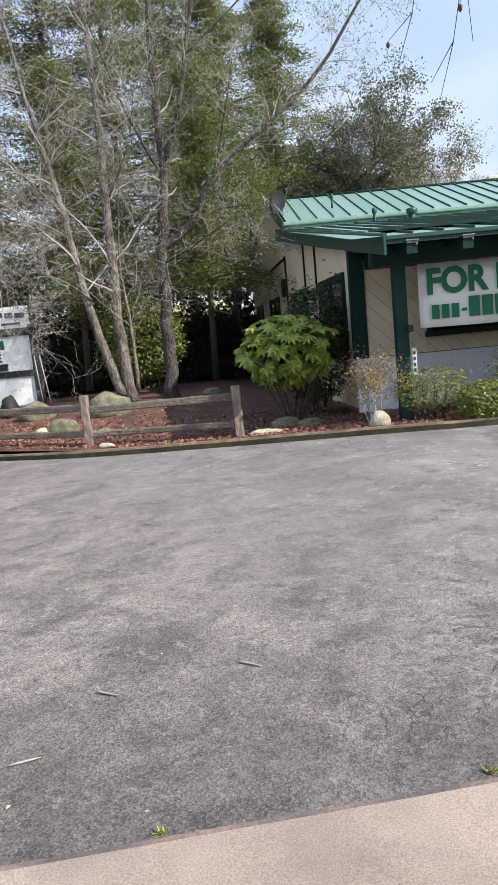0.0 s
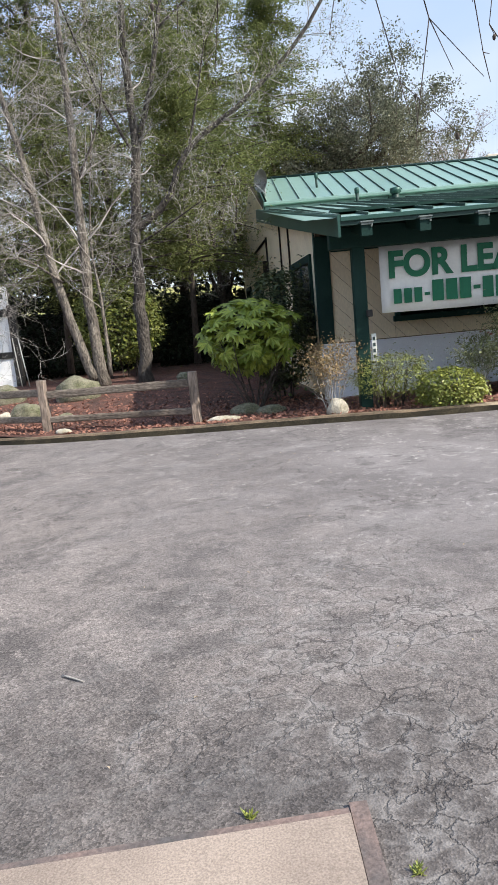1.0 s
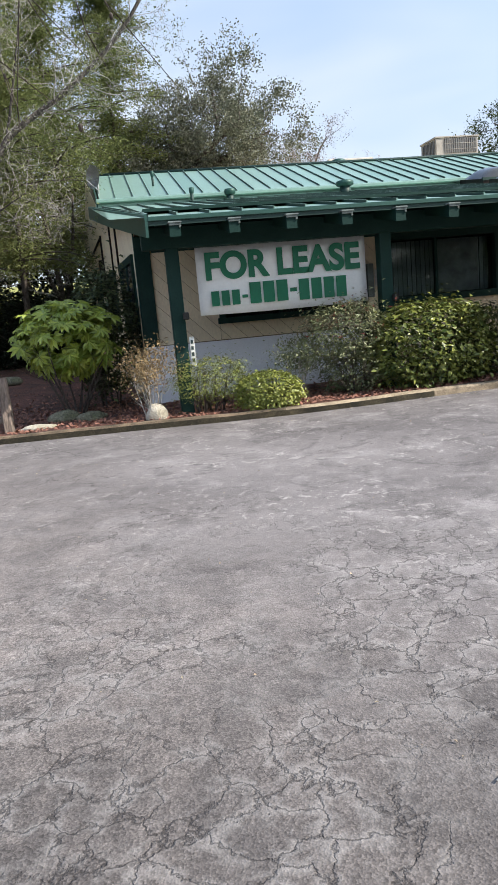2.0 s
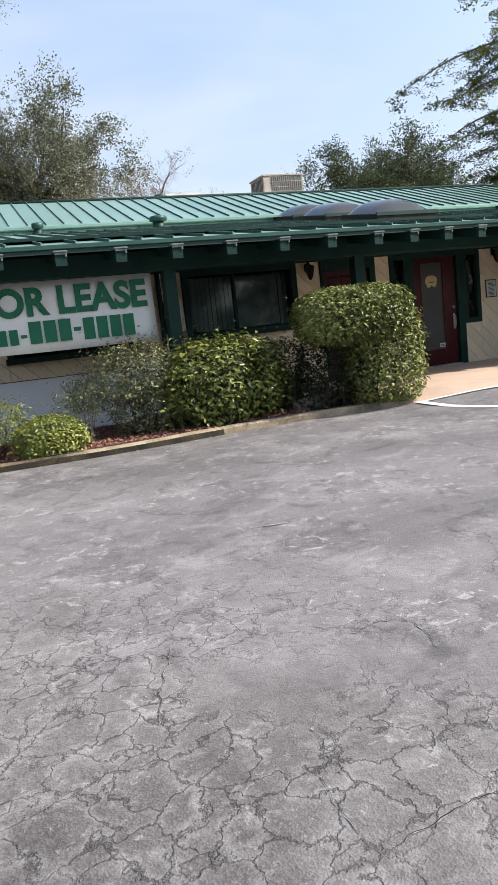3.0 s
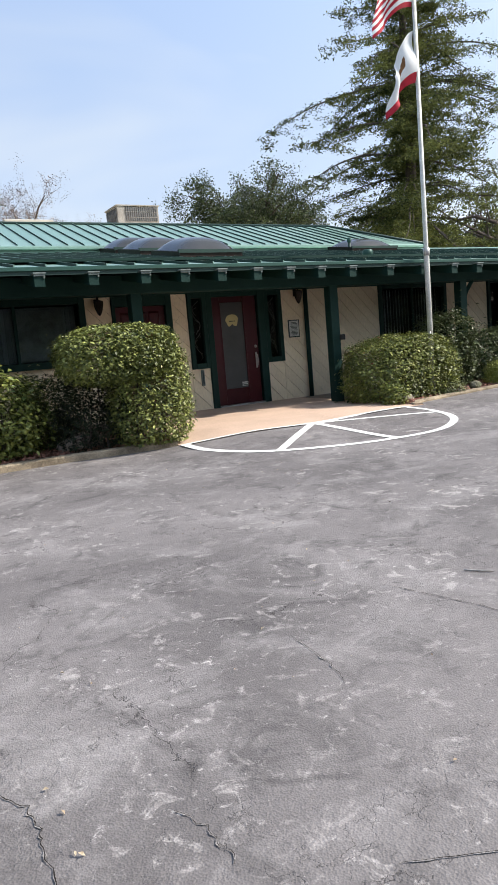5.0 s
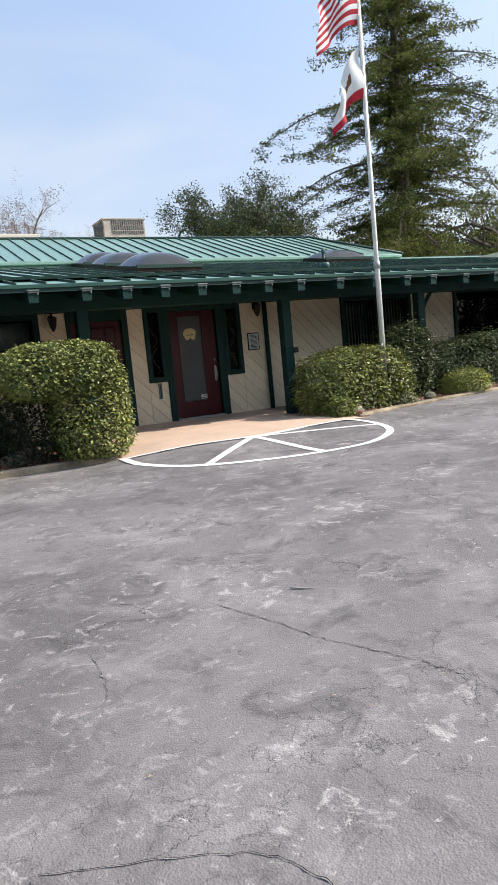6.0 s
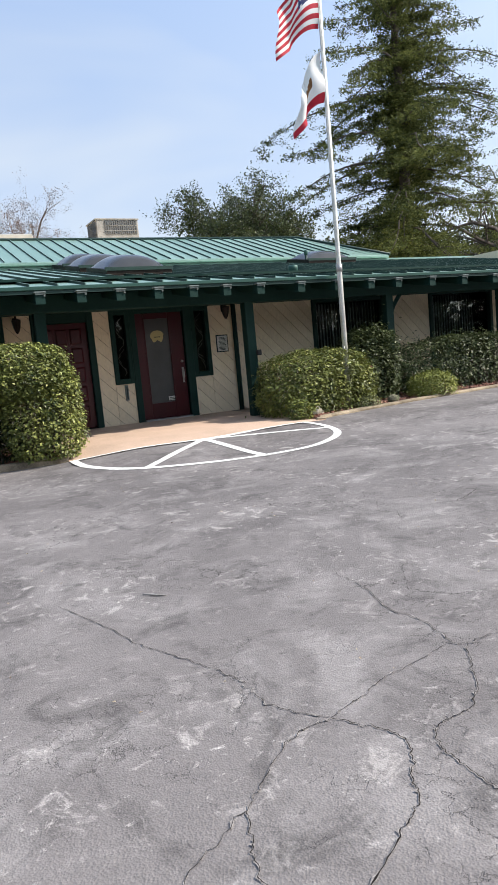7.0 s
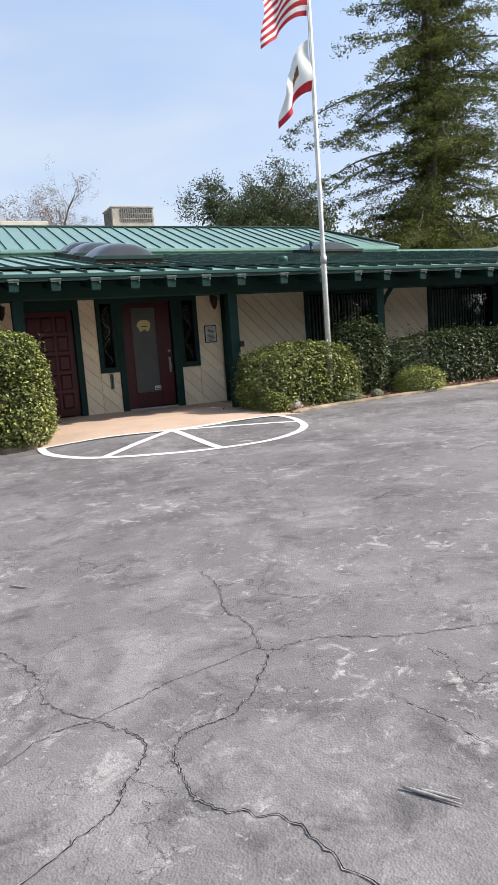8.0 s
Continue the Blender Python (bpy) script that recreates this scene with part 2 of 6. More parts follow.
GREEN = material("dark_green_paint", (0.007, 0.028, 0.023), (0.012, 0.038, 0.031), 0.6, scale=2.0, fine=60, bump=0.12, spread=0.15, spec=0.16)
ROOF = material("green_metal_roof", (0.25, 0.385, 0.325), (0.18, 0.31, 0.26), 0.36, metal=0.35, scale=0.5, fine=14, bump=0.05, spread=0.08, island="object", spec=0.5)
# dark roof metal; on the seams it stands for their shadow lines
SEAM = material("seam_shade_roof_metal", (0.012, 0.04, 0.032), (0.009, 0.03, 0.025), 0.5, metal=0.1, scale=2)
FASCIA = material("green_fascia_metal", (0.028, 0.085, 0.068), (0.022, 0.065, 0.053), 0.45, metal=0.2, scale=1.5, fine=30, spread=0.1)
CAPM = material("pale_flashing", (0.16, 0.19, 0.18), (0.09, 0.11, 0.105), 0.6, metal=0.1, scale=8, fine=60)
RED = material("dark_red_paint", (0.055, 0.0035, 0.007), (0.04, 0.003, 0.006), 0.35, scale=2, fine=50, bump=0.05, spread=0.1)
GLASS = glass_material("window_glass", (0.75, 0.8, 0.8))
FROST = material("frosted_pane", (0.08, 0.082, 0.082), (0.06, 0.062, 0.062), 0.3, scale=2, fine=40, bump=0.02, spread=0.05)
BLIND = material("vertical_blind", (0.42, 0.44, 0.44), (0.26, 0.275, 0.28), 0.8, scale=3, fine=60, island="object", bump=0.05)
ROOM = material("dark_interior", (0.05, 0.05, 0.05), rough=0.9)
BRONZE = material("dark_bronze", (0.03, 0.022, 0.018), rough=0.45, metal=0.7)
CHROME = material("brushed_steel", (0.6, 0.6, 0.58), rough=0.3, metal=0.9)
SIGNW = material("white_vinyl", (0.90, 0.91, 0.90), (0.85, 0.86, 0.85), 0.5, scale=1.2, fine=25, bump=0.05, spread=0.03)
SIGNG = material("green_vinyl", (0.004, 0.155, 0.075), (0.003, 0.13, 0.065), 0.45, scale=3, fine=30, bump=0.02, spread=0.05)
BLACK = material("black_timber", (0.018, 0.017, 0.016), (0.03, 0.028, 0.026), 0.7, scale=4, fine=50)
PAPER = material("white_paper", (0.72, 0.74, 0.70), rough=0.8, spread=0.03)
INK = material("dark_ink", (0.03, 0.05, 0.05), rough=0.8)
GOLD = material("gold_film", (0.55, 0.47, 0.22), (0.5, 0.42, 0.2), 0.5, spread=0.05)
WEATHER = material("weathered_timber", (0.24, 0.20, 0.16), (0.12, 0.095, 0.075), 0.9, scale=3, fine=45, bump=0.8, spread=0.4, stretch=(0.25, 1, 1), thick=0.02)
WEATHERP = material("weathered_post_timber", (0.25, 0.20, 0.165), (0.13, 0.10, 0.08), 0.9, scale=3, fine=45, bump=0.8, spread=0.4, stretch=(1, 1, 0.2), thick=0.02)
STONE = material("field_stone", (0.22, 0.205, 0.15), (0.09, 0.095, 0.05), 0.95, scale=5, fine=40, bump=0.9, spread=0.5, thick=0.03)
PALESTONE = material("pale_stone", (0.52, 0.48, 0.40), (0.30, 0.27, 0.2), 0.95, scale=6, fine=50, bump=0.8, thick=0.02)
GBARK = material("grey_bark", (0.105, 0.092, 0.08), (0.035, 0.03, 0.026), 0.95, scale=7, fine=30, bump=1.0, spread=0.6, stretch=(1, 1, 0.4), thick=0.04)
BARK = material("pale_bark", (0.21, 0.185, 0.155), (0.06, 0.05, 0.043), 0.95, scale=7, fine=30, bump=1.0, spread=0.6, stretch=(1, 1, 0.4), thick=0.04)
DBARK = material("dark_bark", (0.11, 0.09, 0.075), (0.05, 0.04, 0.035), 0.95, scale=4, fine=35, bump=1.0, spread=0.4, stretch=(1, 1, 0.3), thick=0.03)
TWIG = material("grey_twigs", (0.46, 0.435, 0.40), (0.15, 0.135, 0.12), 0.95, scale=3, island="island")
LEAF_OLIVE = material("olive_needles", (0.24, 0.265, 0.095), (0.055, 0.075, 0.03), 0.7, scale=0.5, island="island", translucent=0.3, bump=0, spread=0.2, spec=0.15)
LEAF_OAK = material("grey_oak_leaves", (0.075, 0.083, 0.055), (0.27, 0.275, 0.20), 0.5, scale=0.4, island="island", translucent=0.2, bump=0, spread=0.2, spec=0.15)
LEAF_FIR = material("conifer_needles", (0.020, 0.036, 0.018), (0.27, 0.29, 0.09), 0.75, scale=0.25, island="island", translucent=0.25, bump=0, spread=0.25, spec=0.15)
LEAF_HEDGE = material("hedge_leaves", (0.016, 0.032, 0.010), (0.40, 0.43, 0.12), 0.37, scale=2.5, island="island", translucent=0.1, bump=0, spread=0.2, spec=0.3)
LEAF_DARK = material("dark_hedge_leaves", (0.014, 0.028, 0.012), (0.15, 0.18, 0.07), 0.42, scale=2.5, island="island", translucent=0.12, bump=0, spread=0.2, spec=0.3)
# near-black leaves: the deep shade under the trees is put into this colour
LEAF_SHADE = material("shade_dark_leaves", (0.008, 0.014, 0.007), (0.024, 0.032, 0.014), 0.5, scale=1.0, island="island", bump=0, spread=0.2, spec=0.15)
LEAF_LIME = material("lime_shrub_leaves", (0.09, 0.12, 0.026), (0.42, 0.44, 0.10), 0.42, scale=3, island="island", translucent=0.15, bump=0, spread=0.2)
LEAF_LAUREL = material("laurel_leaves", (0.03, 0.058, 0.018), (0.36, 0.38, 0.09), 0.3, scale=1.6, island="island", translucent=0.12, bump=0, spread=0.2, spec=0.3)
LEAF_FATSIA = material("broad_leaves", (0.12, 0.18, 0.025), (0.40, 0.45, 0.075), 0.34, scale=1.5, island="island", translucent=0.2, bump=0, spread=0.15)
LEAF_NANDINA = material("nandina_leaves", (0.07, 0.095, 0.042), (0.32, 0.33, 0.17), 0.42, scale=3, island="island", translucent=0.15, bump=0, spread=0.2, spec=0.3)
LEAF_DRY = material("dry_leaves", (0.34, 0.25, 0.12), (0.22, 0.15, 0.085), 0.7, scale=4, island="island", translucent=0.25, bump=0, spread=0.2)
LEAF_RED = material("red_leaves", (0.25, 0.04, 0.03), (0.14, 0.03, 0.02), 0.5, scale=4, island="island", translucent=0.25, bump=0)
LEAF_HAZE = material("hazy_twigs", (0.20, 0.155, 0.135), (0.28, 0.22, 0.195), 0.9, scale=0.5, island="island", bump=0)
POLE = material("white_pole_paint", (0.66, 0.66, 0.62), (0.48, 0.48, 0.45), 0.4, metal=0.2, scale=5)
F_RED = material("red_cloth", (0.52, 0.025, 0.045), rough=0.8, translucent=0.3, spread=0.06)
F_WHITE = material("white_cloth", (0.8, 0.8, 0.8), rough=0.8, translucent=0.3, spread=0.04, second=(0.74, 0.74, 0.74))
F_BLUE = material("blue_cloth", (0.03, 0.045, 0.15), rough=0.8, translucent=0.3, spread=0.06)
F_BROWN = material("brown_cloth", (0.25, 0.12, 0.05), rough=0.8, translucent=0.3)
DOME = material("smoked_acrylic", (0.045, 0.047, 0.05), (0.035, 0.037, 0.04), 0.14, scale=2, bump=0.0, spread=0.05)
ALU = material("grey_aluminium", (0.42, 0.42, 0.42), (0.33, 0.33, 0.33), 0.45, metal=0.5, scale=4)
ACMETAL = material("beige_sheet_metal", (0.34, 0.32, 0.29), (0.24, 0.22, 0.20), 0.6, scale=3)
ACDARK = material("grey_louver_metal", (0.12, 0.12, 0.12), rough=0.6)


# ---- building helpers ----
def add_box(bm, x0, x1, y0, y1, z0, z1, bevel=0.0):
    r = bmesh.ops.create_cube(bm, size=1.0, matrix=Matrix.Translation(((x0 + x1) / 2, (y0 + y1) / 2, (z0 + z1) / 2)) @ Matrix.Diagonal((x1 - x0, y1 - y0, z1 - z0, 1)))
    if bevel:
        edges = {e for v in r["verts"] for e in v.link_edges}
        bmesh.ops.bevel(bm, geom=list(edges), offset=bevel, segments=1, affect="EDGES")
    return bm


def box(x0, x1, y0, y1, z0, z1, bevel=0.006):
    return add_box(bmesh.new(), x0, x1, y0, y1, z0, z1, bevel)


def pydata(name, verts, faces):
    me = bpy.data.meshes.new(name)
    me.from_pydata(verts, [], faces)
    me.update()
    return me


def mesh_part(name, me, mat, parent=None, label="", smooth=False):
    if mat and not me.materials:
        me.materials.append(mat)
    if smooth:
        me.shade_smooth()
    ob = new(name, me)
    if parent:
        ob.parent = parent
    if label:
        ob["label"] = label
    return ob


def part(name, bm, mat, parent=None, label="", smooth=False):
    me = bpy.data.meshes.new(name)
    bmesh.ops.recalc_face_normals(bm, faces=bm.faces[:])
    bm.to_mesh(me)
    bm.free()
    return mesh_part(name, me, mat, parent, label, smooth)


def thing(name, label, category, group="", kind="", at=(0, 0, 0)):
    ob = new(name)
    ob.location = at
    ob.empty_display_size = 0.2
    return tagged(ob, label, category, group, kind)


def tube_data(verts, faces, pts, radii, n=6):
    """Append a tapered tube along pts."""
    base = len(verts)
    up = Vector((0, 0, 1))
    for i, p in enumerate(pts):
        p = Vector(p)
        d = (Vector(pts[min(i + 1, len(pts) - 1)]) - Vector(pts[max(i - 1, 0)])).normalized()
        a = d.cross(up if abs(d.z) < 0.95 else Vector((1, 0, 0))).normalized()
        b = d.cross(a)
        for k in range(n):
            t = 2 * math.pi * k / n
            verts.append(tuple(p + (a * math.cos(t) + b * math.sin(t)) * radii[i]))
    for i in range(len(pts) - 1):
        for k in range(n):
            k2 = (k + 1) % n
            faces.append((base + i * n + k, base + i * n + k2, base + (i + 1) * n + k2, base + (i + 1) * n + k))
    faces.append(tuple(base + (len(pts) - 1) * n + k for k in range(n)))
    faces.append(tuple(base + n - 1 - k for k in range(n)))


def tube(name, pts, radii, mat, parent=None, n=8, label="", smooth=True):
    v, f = [], []
    tube_data(v, f, pts, radii, n)
    return mesh_part(name, pydata(name, v, f), mat, parent, label, smooth)


def leaf_mesh(name, pos, nrm, size, rs, aspect=0.5, fold=0.25):
    """Many folded diamond leaves in one mesh; pos, nrm: (N, 3) arrays; size: (N,)."""
    N = len(pos)
    nrm = nrm / (np.linalg.norm(nrm, axis=1, keepdims=True) + 1e-9)
    r = rs.normal(size=(N, 3))
    a = np.cross(nrm, r)
    a /= np.linalg.norm(a, axis=1, keepdims=True) + 1e-9
    b = np.cross(nrm, a)
    s = size[:, None]
    v = np.empty((N, 4, 3))
    v[:, 0] = pos - a * s * 0.5
    v[:, 1] = pos + b * s * aspect * 0.5 + nrm * s * fold * 0.5
    v[:, 2] = pos + a * s * 0.5
    v[:, 3] = pos - b * s * aspect * 0.5 + nrm * s * fold * 0.5
    me = bpy.data.meshes.new(name)
    me.vertices.add(N * 4)
    me.vertices.foreach_set("co", v.reshape(-1))
    me.loops.add(N * 6)
    idx = np.arange(N)[:, None] * 4
    tri = np.concatenate([idx + np.array([[0, 1, 2]]), idx + np.array([[0, 2, 3]])], axis=1).reshape(-1)
    me.loops.foreach_set("vertex_index", tri.astype(np.int32))
    me.polygons.add(N * 2)
    me.polygons.foreach_set("loop_start", np.arange(0, N * 6, 3, dtype=np.int32))
    me.update(calc_edges=True)
    return me


def ground_z(x, y):
    def S(a):
        a = min(1.0, max(0.0, a))
        return a * a * (3 - 2 * a)
    xc = min(22.0, max(-8.0, x))
    return -0.09 + 0.018 * xc + 0.10 * S((y - 6.2) / 2.2) * S((x - 8.6) / 1.8) * (1 - 0.5 * S((x - 12.3) / 1.5))


def bed_z(x, y):
    """Planted bed behind the kerb, rising under the trees."""
    rise = max(0.0, min(1.0, (y - 10.8) / 5.0)) * max(0.0, min(1.0, (2.6 - x) / 2.5))
    hill = max(0.0, y - 27.0) * 0.16 * max(0.0, min(1.0, (6 - x) / 8.0 + 0.3))
    return ground_z(x, 0) + 0.085 + 0.42 * rise + min(hill, 5.0) + 0.02 * noise.noise((x * 1.3, y * 1.3, 0))


# ---- ground, road, beds ----
def smooth_line(pts, steps=8):
    out = []
    P = [Vector(p) for p in pts]
    for i in range(len(P) - 1):
        p0, p1, p2, p3 = P[max(i - 1, 0)], P[i], P[i + 1], P[min(i + 2, len(P) - 1)]
        for k in range(steps):
            t = k / steps
            out.append(0.5 * (2 * p1 + (p2 - p0) * t + (2 * p0 - 5 * p1 + 4 * p2 - p3) * t * t + (3 * p1 - p0 - 3 * p2 + p3) * t ** 3))
    out.append(P[-1])
    return out


def grid_mesh(name, xs, ys, fz):
    verts = [(x, y, fz(x, y)) for y in ys for x in xs]
    nx = len(xs)
    faces = [(j * nx + i, j * nx + i + 1, (j + 1) * nx + i + 1, (j + 1) * nx + i) for j in range(len(ys) - 1) for i in range(nx - 1)]
    return pydata(name, verts, faces)


def steps(*spans):
    out = []
    for a, b, d in spans:
        n = max(1, round((b - a) / d))
        out += [a + (b - a) * i / n for i in range(n)]
    return out + [spans[-1][1]]


tagged(mesh_part("ground", grid_mesh("ground", steps((-400, -30, 60), (-30, 40, 5), (40, 500, 60)), steps((-300, -20, 60), (-20, 40, 5), (40, 700, 60)),
                                     lambda x, y: -0.45 + 0.0 * x), SOIL), "bare brown earth reaching to the horizon", "ground", kind="structure")
tagged(mesh_part("road", grid_mesh("road", steps((-30, -8, 2), (-8, 24, 0.5), (24, 60, 3)), steps((-25, -2, 2), (-2, 6, 1), (6, 10.6, 0.2), (10.6, 14, 0.7)), ground_z), ASPHALT),
       "worn grey asphalt parking lot with cracks", "asphalt", kind="structure")

KERB_W = [(-14, 15.2), (-9, 13.9), (-6, 12.7), (-3.5, 11.55), (-1.8, 10.75), (0.54, 10.12), (2.4, 9.72), (4.1, 9.32), (5.4, 9.2), (6.9, 9.18), (8.05, 9.05), (9.15, 8.75)]
KERB_E = [(13.28, 8.25), (13.45, 8.5), (14.0, 8.66), (15.8, 8.82), (18.5, 8.85), (22, 8.85), (30, 8.85)]


def kerb(pts2, label):
    line = smooth_line([(x, y, 0) for x, y in pts2], 6)
    verts, faces = [], []
    prof = ((-0.005, -0.12), (0.0, 0.075), (0.02, 0.10), (0.13, 0.10), (0.15, 0.085), (0.15, -0.12))
    for i, p in enumerate(line):
        d = (line[min(i + 1, len(line) - 1)] - line[max(i - 1, 0)]).normalized()
        side = Vector((-d.y, d.x, 0))
        for a, b in prof:
            w = 0.008 * noise.noise((p.x * 3, p.y * 3, b * 9))
            q = p + side * (a + w)
            verts.append((q.x, q.y, ground_z(p.x, 0) + b + w))
    n = len(prof)
    for i in range(len(line) - 1):
        for k in range(n - 1):
            faces.append((i * n + k, i * n + k + 1, (i + 1) * n + k + 1, (i + 1) * n + k))
    faces += [tuple(range(n)), tuple((len(line) - 1) * n + k for k in range(n - 1, -1, -1))]
    me = pydata("kerb", verts, faces)
    me.materials.append(KERB)
    me.materials.append(KERB_FACE)
    me.materials.append(KERB_OLD)
    # much darker front face on the west stretch, darker top further west
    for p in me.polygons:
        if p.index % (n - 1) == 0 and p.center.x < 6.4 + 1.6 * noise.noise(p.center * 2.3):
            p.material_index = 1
        elif p.center.x < 4.6 + noise.noise(p.center * 1.7):
            p.material_index = 2
    tagged(mesh_part("kerb", me, None), label, "kerb", kind="structure")
    return line


west_line = kerb(KERB_W, "low weathered concrete kerb with a darker front face along a mulch bed")
east_line = kerb(KERB_E, "low weathered concrete kerb along the hedge bed")


def bed(name, line, depth_rows, label, fz):
    """Strip of planted ground behind a kerb line, as one sheet."""
    verts, faces = [], []
    n = len(line)
    for yb in depth_rows:
        for i, p in enumerate(line):
            d = (line[min(i + 1, n - 1)] - line[max(i - 1, 0)]).normalized()
            s = Vector((-d.y, d.x, 0))
            q = p + s * 0.1
            y = q.y + yb if yb < 1 else max(q.y + 0.9, yb) if yb < 14 else yb
            x = q.x * (1 + max(0.0, yb - 14) * (0.05 if q.x < 0 else 0.0))
            verts.append((x, y, fz(x, y)))
    for j in range(len(depth_rows) - 1):
        for i in range(n - 1):
            faces.append((j * n + i, j * n + i + 1, (j + 1) * n + i + 1, (j + 1) * n + i))
    return tagged(mesh_part(name, pydata(name, verts, faces), MULCH, smooth=True), label, "mulch bed", kind="structure")


bed("mulch_bed", west_line, (0.0, 0.3, 0.6, 11.5, 12.2, 13, 14, 15, 16, 18, 20, 23, 26, 28), "red-brown bark mulch bed under the trees", bed_z)
bed("mulch_bed_east", east_line, (0.0, 0.3, 0.6, 0.9, 11.9), "bark mulch bed under the clipped hedges", bed_z)
tagged(mesh_part("hillside", grid_mesh("hillside", steps((-60, 4, 3), (4, 70, 6)), steps((27.5, 45, 2.5), (45, 90, 9)), lambda x, y: bed_z(min(x, 4), y) - 0.2), LAWN),
       "dry yellow-green grassy slope behind the trees", "hillside", kind="structure")

# loose bark chips on the beds
rs = np.random.RandomState(3)


def scatter_chips(name, line, width, count, label):
    pos = []
    for _ in range(count):
        k = rs.randint(0, len(line) - 1)
        p = line[k].lerp(line[k + 1], rs.rand())
        x, y = p.x, p.y + 0.17 + abs(rs.normal()) * width
        pos.append((x, y, bed_z(x, y) + 0.012 + 0.01 * rs.rand()))
    nrm = rs.normal(size=(count, 3)) * 0.45 + np.array([0, 0, 1.0])
    tagged(mesh_part(name, leaf_mesh(name, np.array(pos), nrm, rs.uniform(0.025, 0.085, count), rs, 0.5, 0.1), CHIP), label, "bark chips", kind="stuff")


scatter_chips("bark_chips", [p for p in west_line if p.x > -6], 1.7, 15000, "scattered red bark chips and dead leaves")
scatter_chips("bark_chips", [p for p in east_line if p.x < 21], 0.6, 2500, "scattered bark chips under the hedges")

# concrete pad where the walk begins, with its edging strips
pad = thing("concrete_pad", "tan concrete pad with a dark edging strip, set in asphalt", "concrete pad", kind="structure")
bm = bmesh.new()
for x0, x1, y0, y1, t in ((-6.0, 1.585, -6.0, 1.80, 0.022),):
    vs = [bm.verts.new((x, y, ground_z(x, y) + dz)) for dz in (-0.1, t) for x, y in ((x0, y0), (x1 + 0.12, y0), (x1, y1 + 0.045), (x0, y1 - 0.585))]
    for q in ((3, 2, 1, 0), (4, 5, 6, 7), (0, 1, 5, 4), (1, 2, 6, 5), (2, 3, 7, 6), (3, 0, 4, 7)):
        bm.faces.new([vs[i] for i in q])
part("slab", bm, CONCRETE, pad)
STRIP = material("edging_concrete", (0.085, 0.078, 0.076), (0.21, 0.145, 0.125), 0.9, scale=3, fine=80, bump=0.4)


def strip(a, b, w, mat, parent, name, lift=0.016, z=None):
    a, b = Vector((*a, 0)), Vector((*b, 0))
    d = (b - a).normalized()
    s = Vector((-d.y, d.x, 0)) * w
    v = []
    for dz in (-0.08, lift):
        for q in (a, b, b + s, a + s):
            v.append((q.x, q.y, (ground_z(q.x, q.y) if z is None else z) + dz))
    return mesh_part(name, pydata(name, v, [(3, 2, 1, 0), (4, 5, 6, 7), (0, 1, 5, 4), (1, 2, 6, 5), (2, 3, 7, 6), (3, 0, 4, 7)]), mat, parent)


strip((-6.0, 1.216), (1.585, 1.847), 0.03, STRIP, pad, "edging")
strip((1.587, 1.90), (1.71, -6.0), 0.055, STRIP, pad, "edging")

# porch slab before the doors
FLOOR_Z = 0.265


def porch_z(x, y):
    t = max(0.0, min(1.0, (y - 8.75) / 2.2))
    return (ground_z(x, min(y, 8.6)) + 0.008) * (1 - t) + FLOOR_Z * t


verts, faces = [], []
front = smooth_line([(9.15, 8.72, 0), (10.0, 8.45, 0), (11.02, 8.16, 0), (12.0, 8.2, 0), (13.28, 8.25, 0)], 5)
rows_n = 9
for j in range(-1, rows_n):
    for p in front:
        y = p.y + (11.83 - p.y) * max(j, 0) / (rows_n - 1)
        verts.append((p.x, y, porch_z(p.x, y) - (0.06 if j < 0 else 0)))
rows_n += 1
nx = len(front)
for j in range(rows_n - 1):
    for i in range(nx - 1):
        faces.append((j * nx + i, j * nx + i + 1, (j + 1) * nx + i + 1, (j + 1) * nx + i))
tagged(mesh_part("porch_floor", pydata("porch_floor", verts, faces), PORCH), "orange-tan concrete porch floor sloping to the parking lot", "porch floor", kind="structure")
tagged(part("walkway", box(6.35, 9.14, 10.5, 11.83, -0.1, FLOOR_Z, 0.01), CONCRETE), "shaded concrete walkway along the wall", "walkway", kind="structure")
tagged(part("walkway", box(13.3, 24, 10.6, 11.83, -0.1, FLOOR_Z, 0.01), CONCRETE), "shaded concrete walkway along the wall", "walkway", kind="structure")

# painted lines of the no-parking half circle
marking = thing("pavement_marking", "white painted half-circle with two rays on asphalt", "road marking", kind="structure")


def painted(pts, w, name="stripe"):
    line = [Vector((x, y, 0)) for x, y in pts]
    v, f = [], []
    for i, p in enumerate(line):
        d = (line[min(i + 1, len(line) - 1)] - line[max(i - 1, 0)]).normalized()
        s = Vector((-d.y, d.x, 0)) * w / 2
        for q in (p - s, p + s):
            v.append((q.x, q.y, max(ground_z(q.x, q.y), porch_z(q.x, q.y) if q.y > 8.1 else -1) + 0.006))
    for i in range(len(line) - 1):
        f.append((2 * i, 2 * i + 2, 2 * i + 3, 2 * i + 1))
    mesh_part(name, pydata(name, v, f), PAINT, marking)


arc = smooth_line([(9.2, 8.68, 0), (9.18, 8.05, 0), (9.38, 7.35, 0), (9.75, 6.9, 0), (10.4, 6.55, 0), (11.05, 6.37, 0), (11.7, 6.36, 0), (12.25, 6.62, 0), (12.62, 7.0, 0), (12.8, 7.5, 0), (12.85, 8.0, 0), (12.78, 8.2, 0)], 6)
painted([(p.x, p.y) for p in arc], 0.11, "arc_line")
painted([(p.x, p.y - 0.045) for p in front if p.x < 12.85], 0.085, "porch_line")
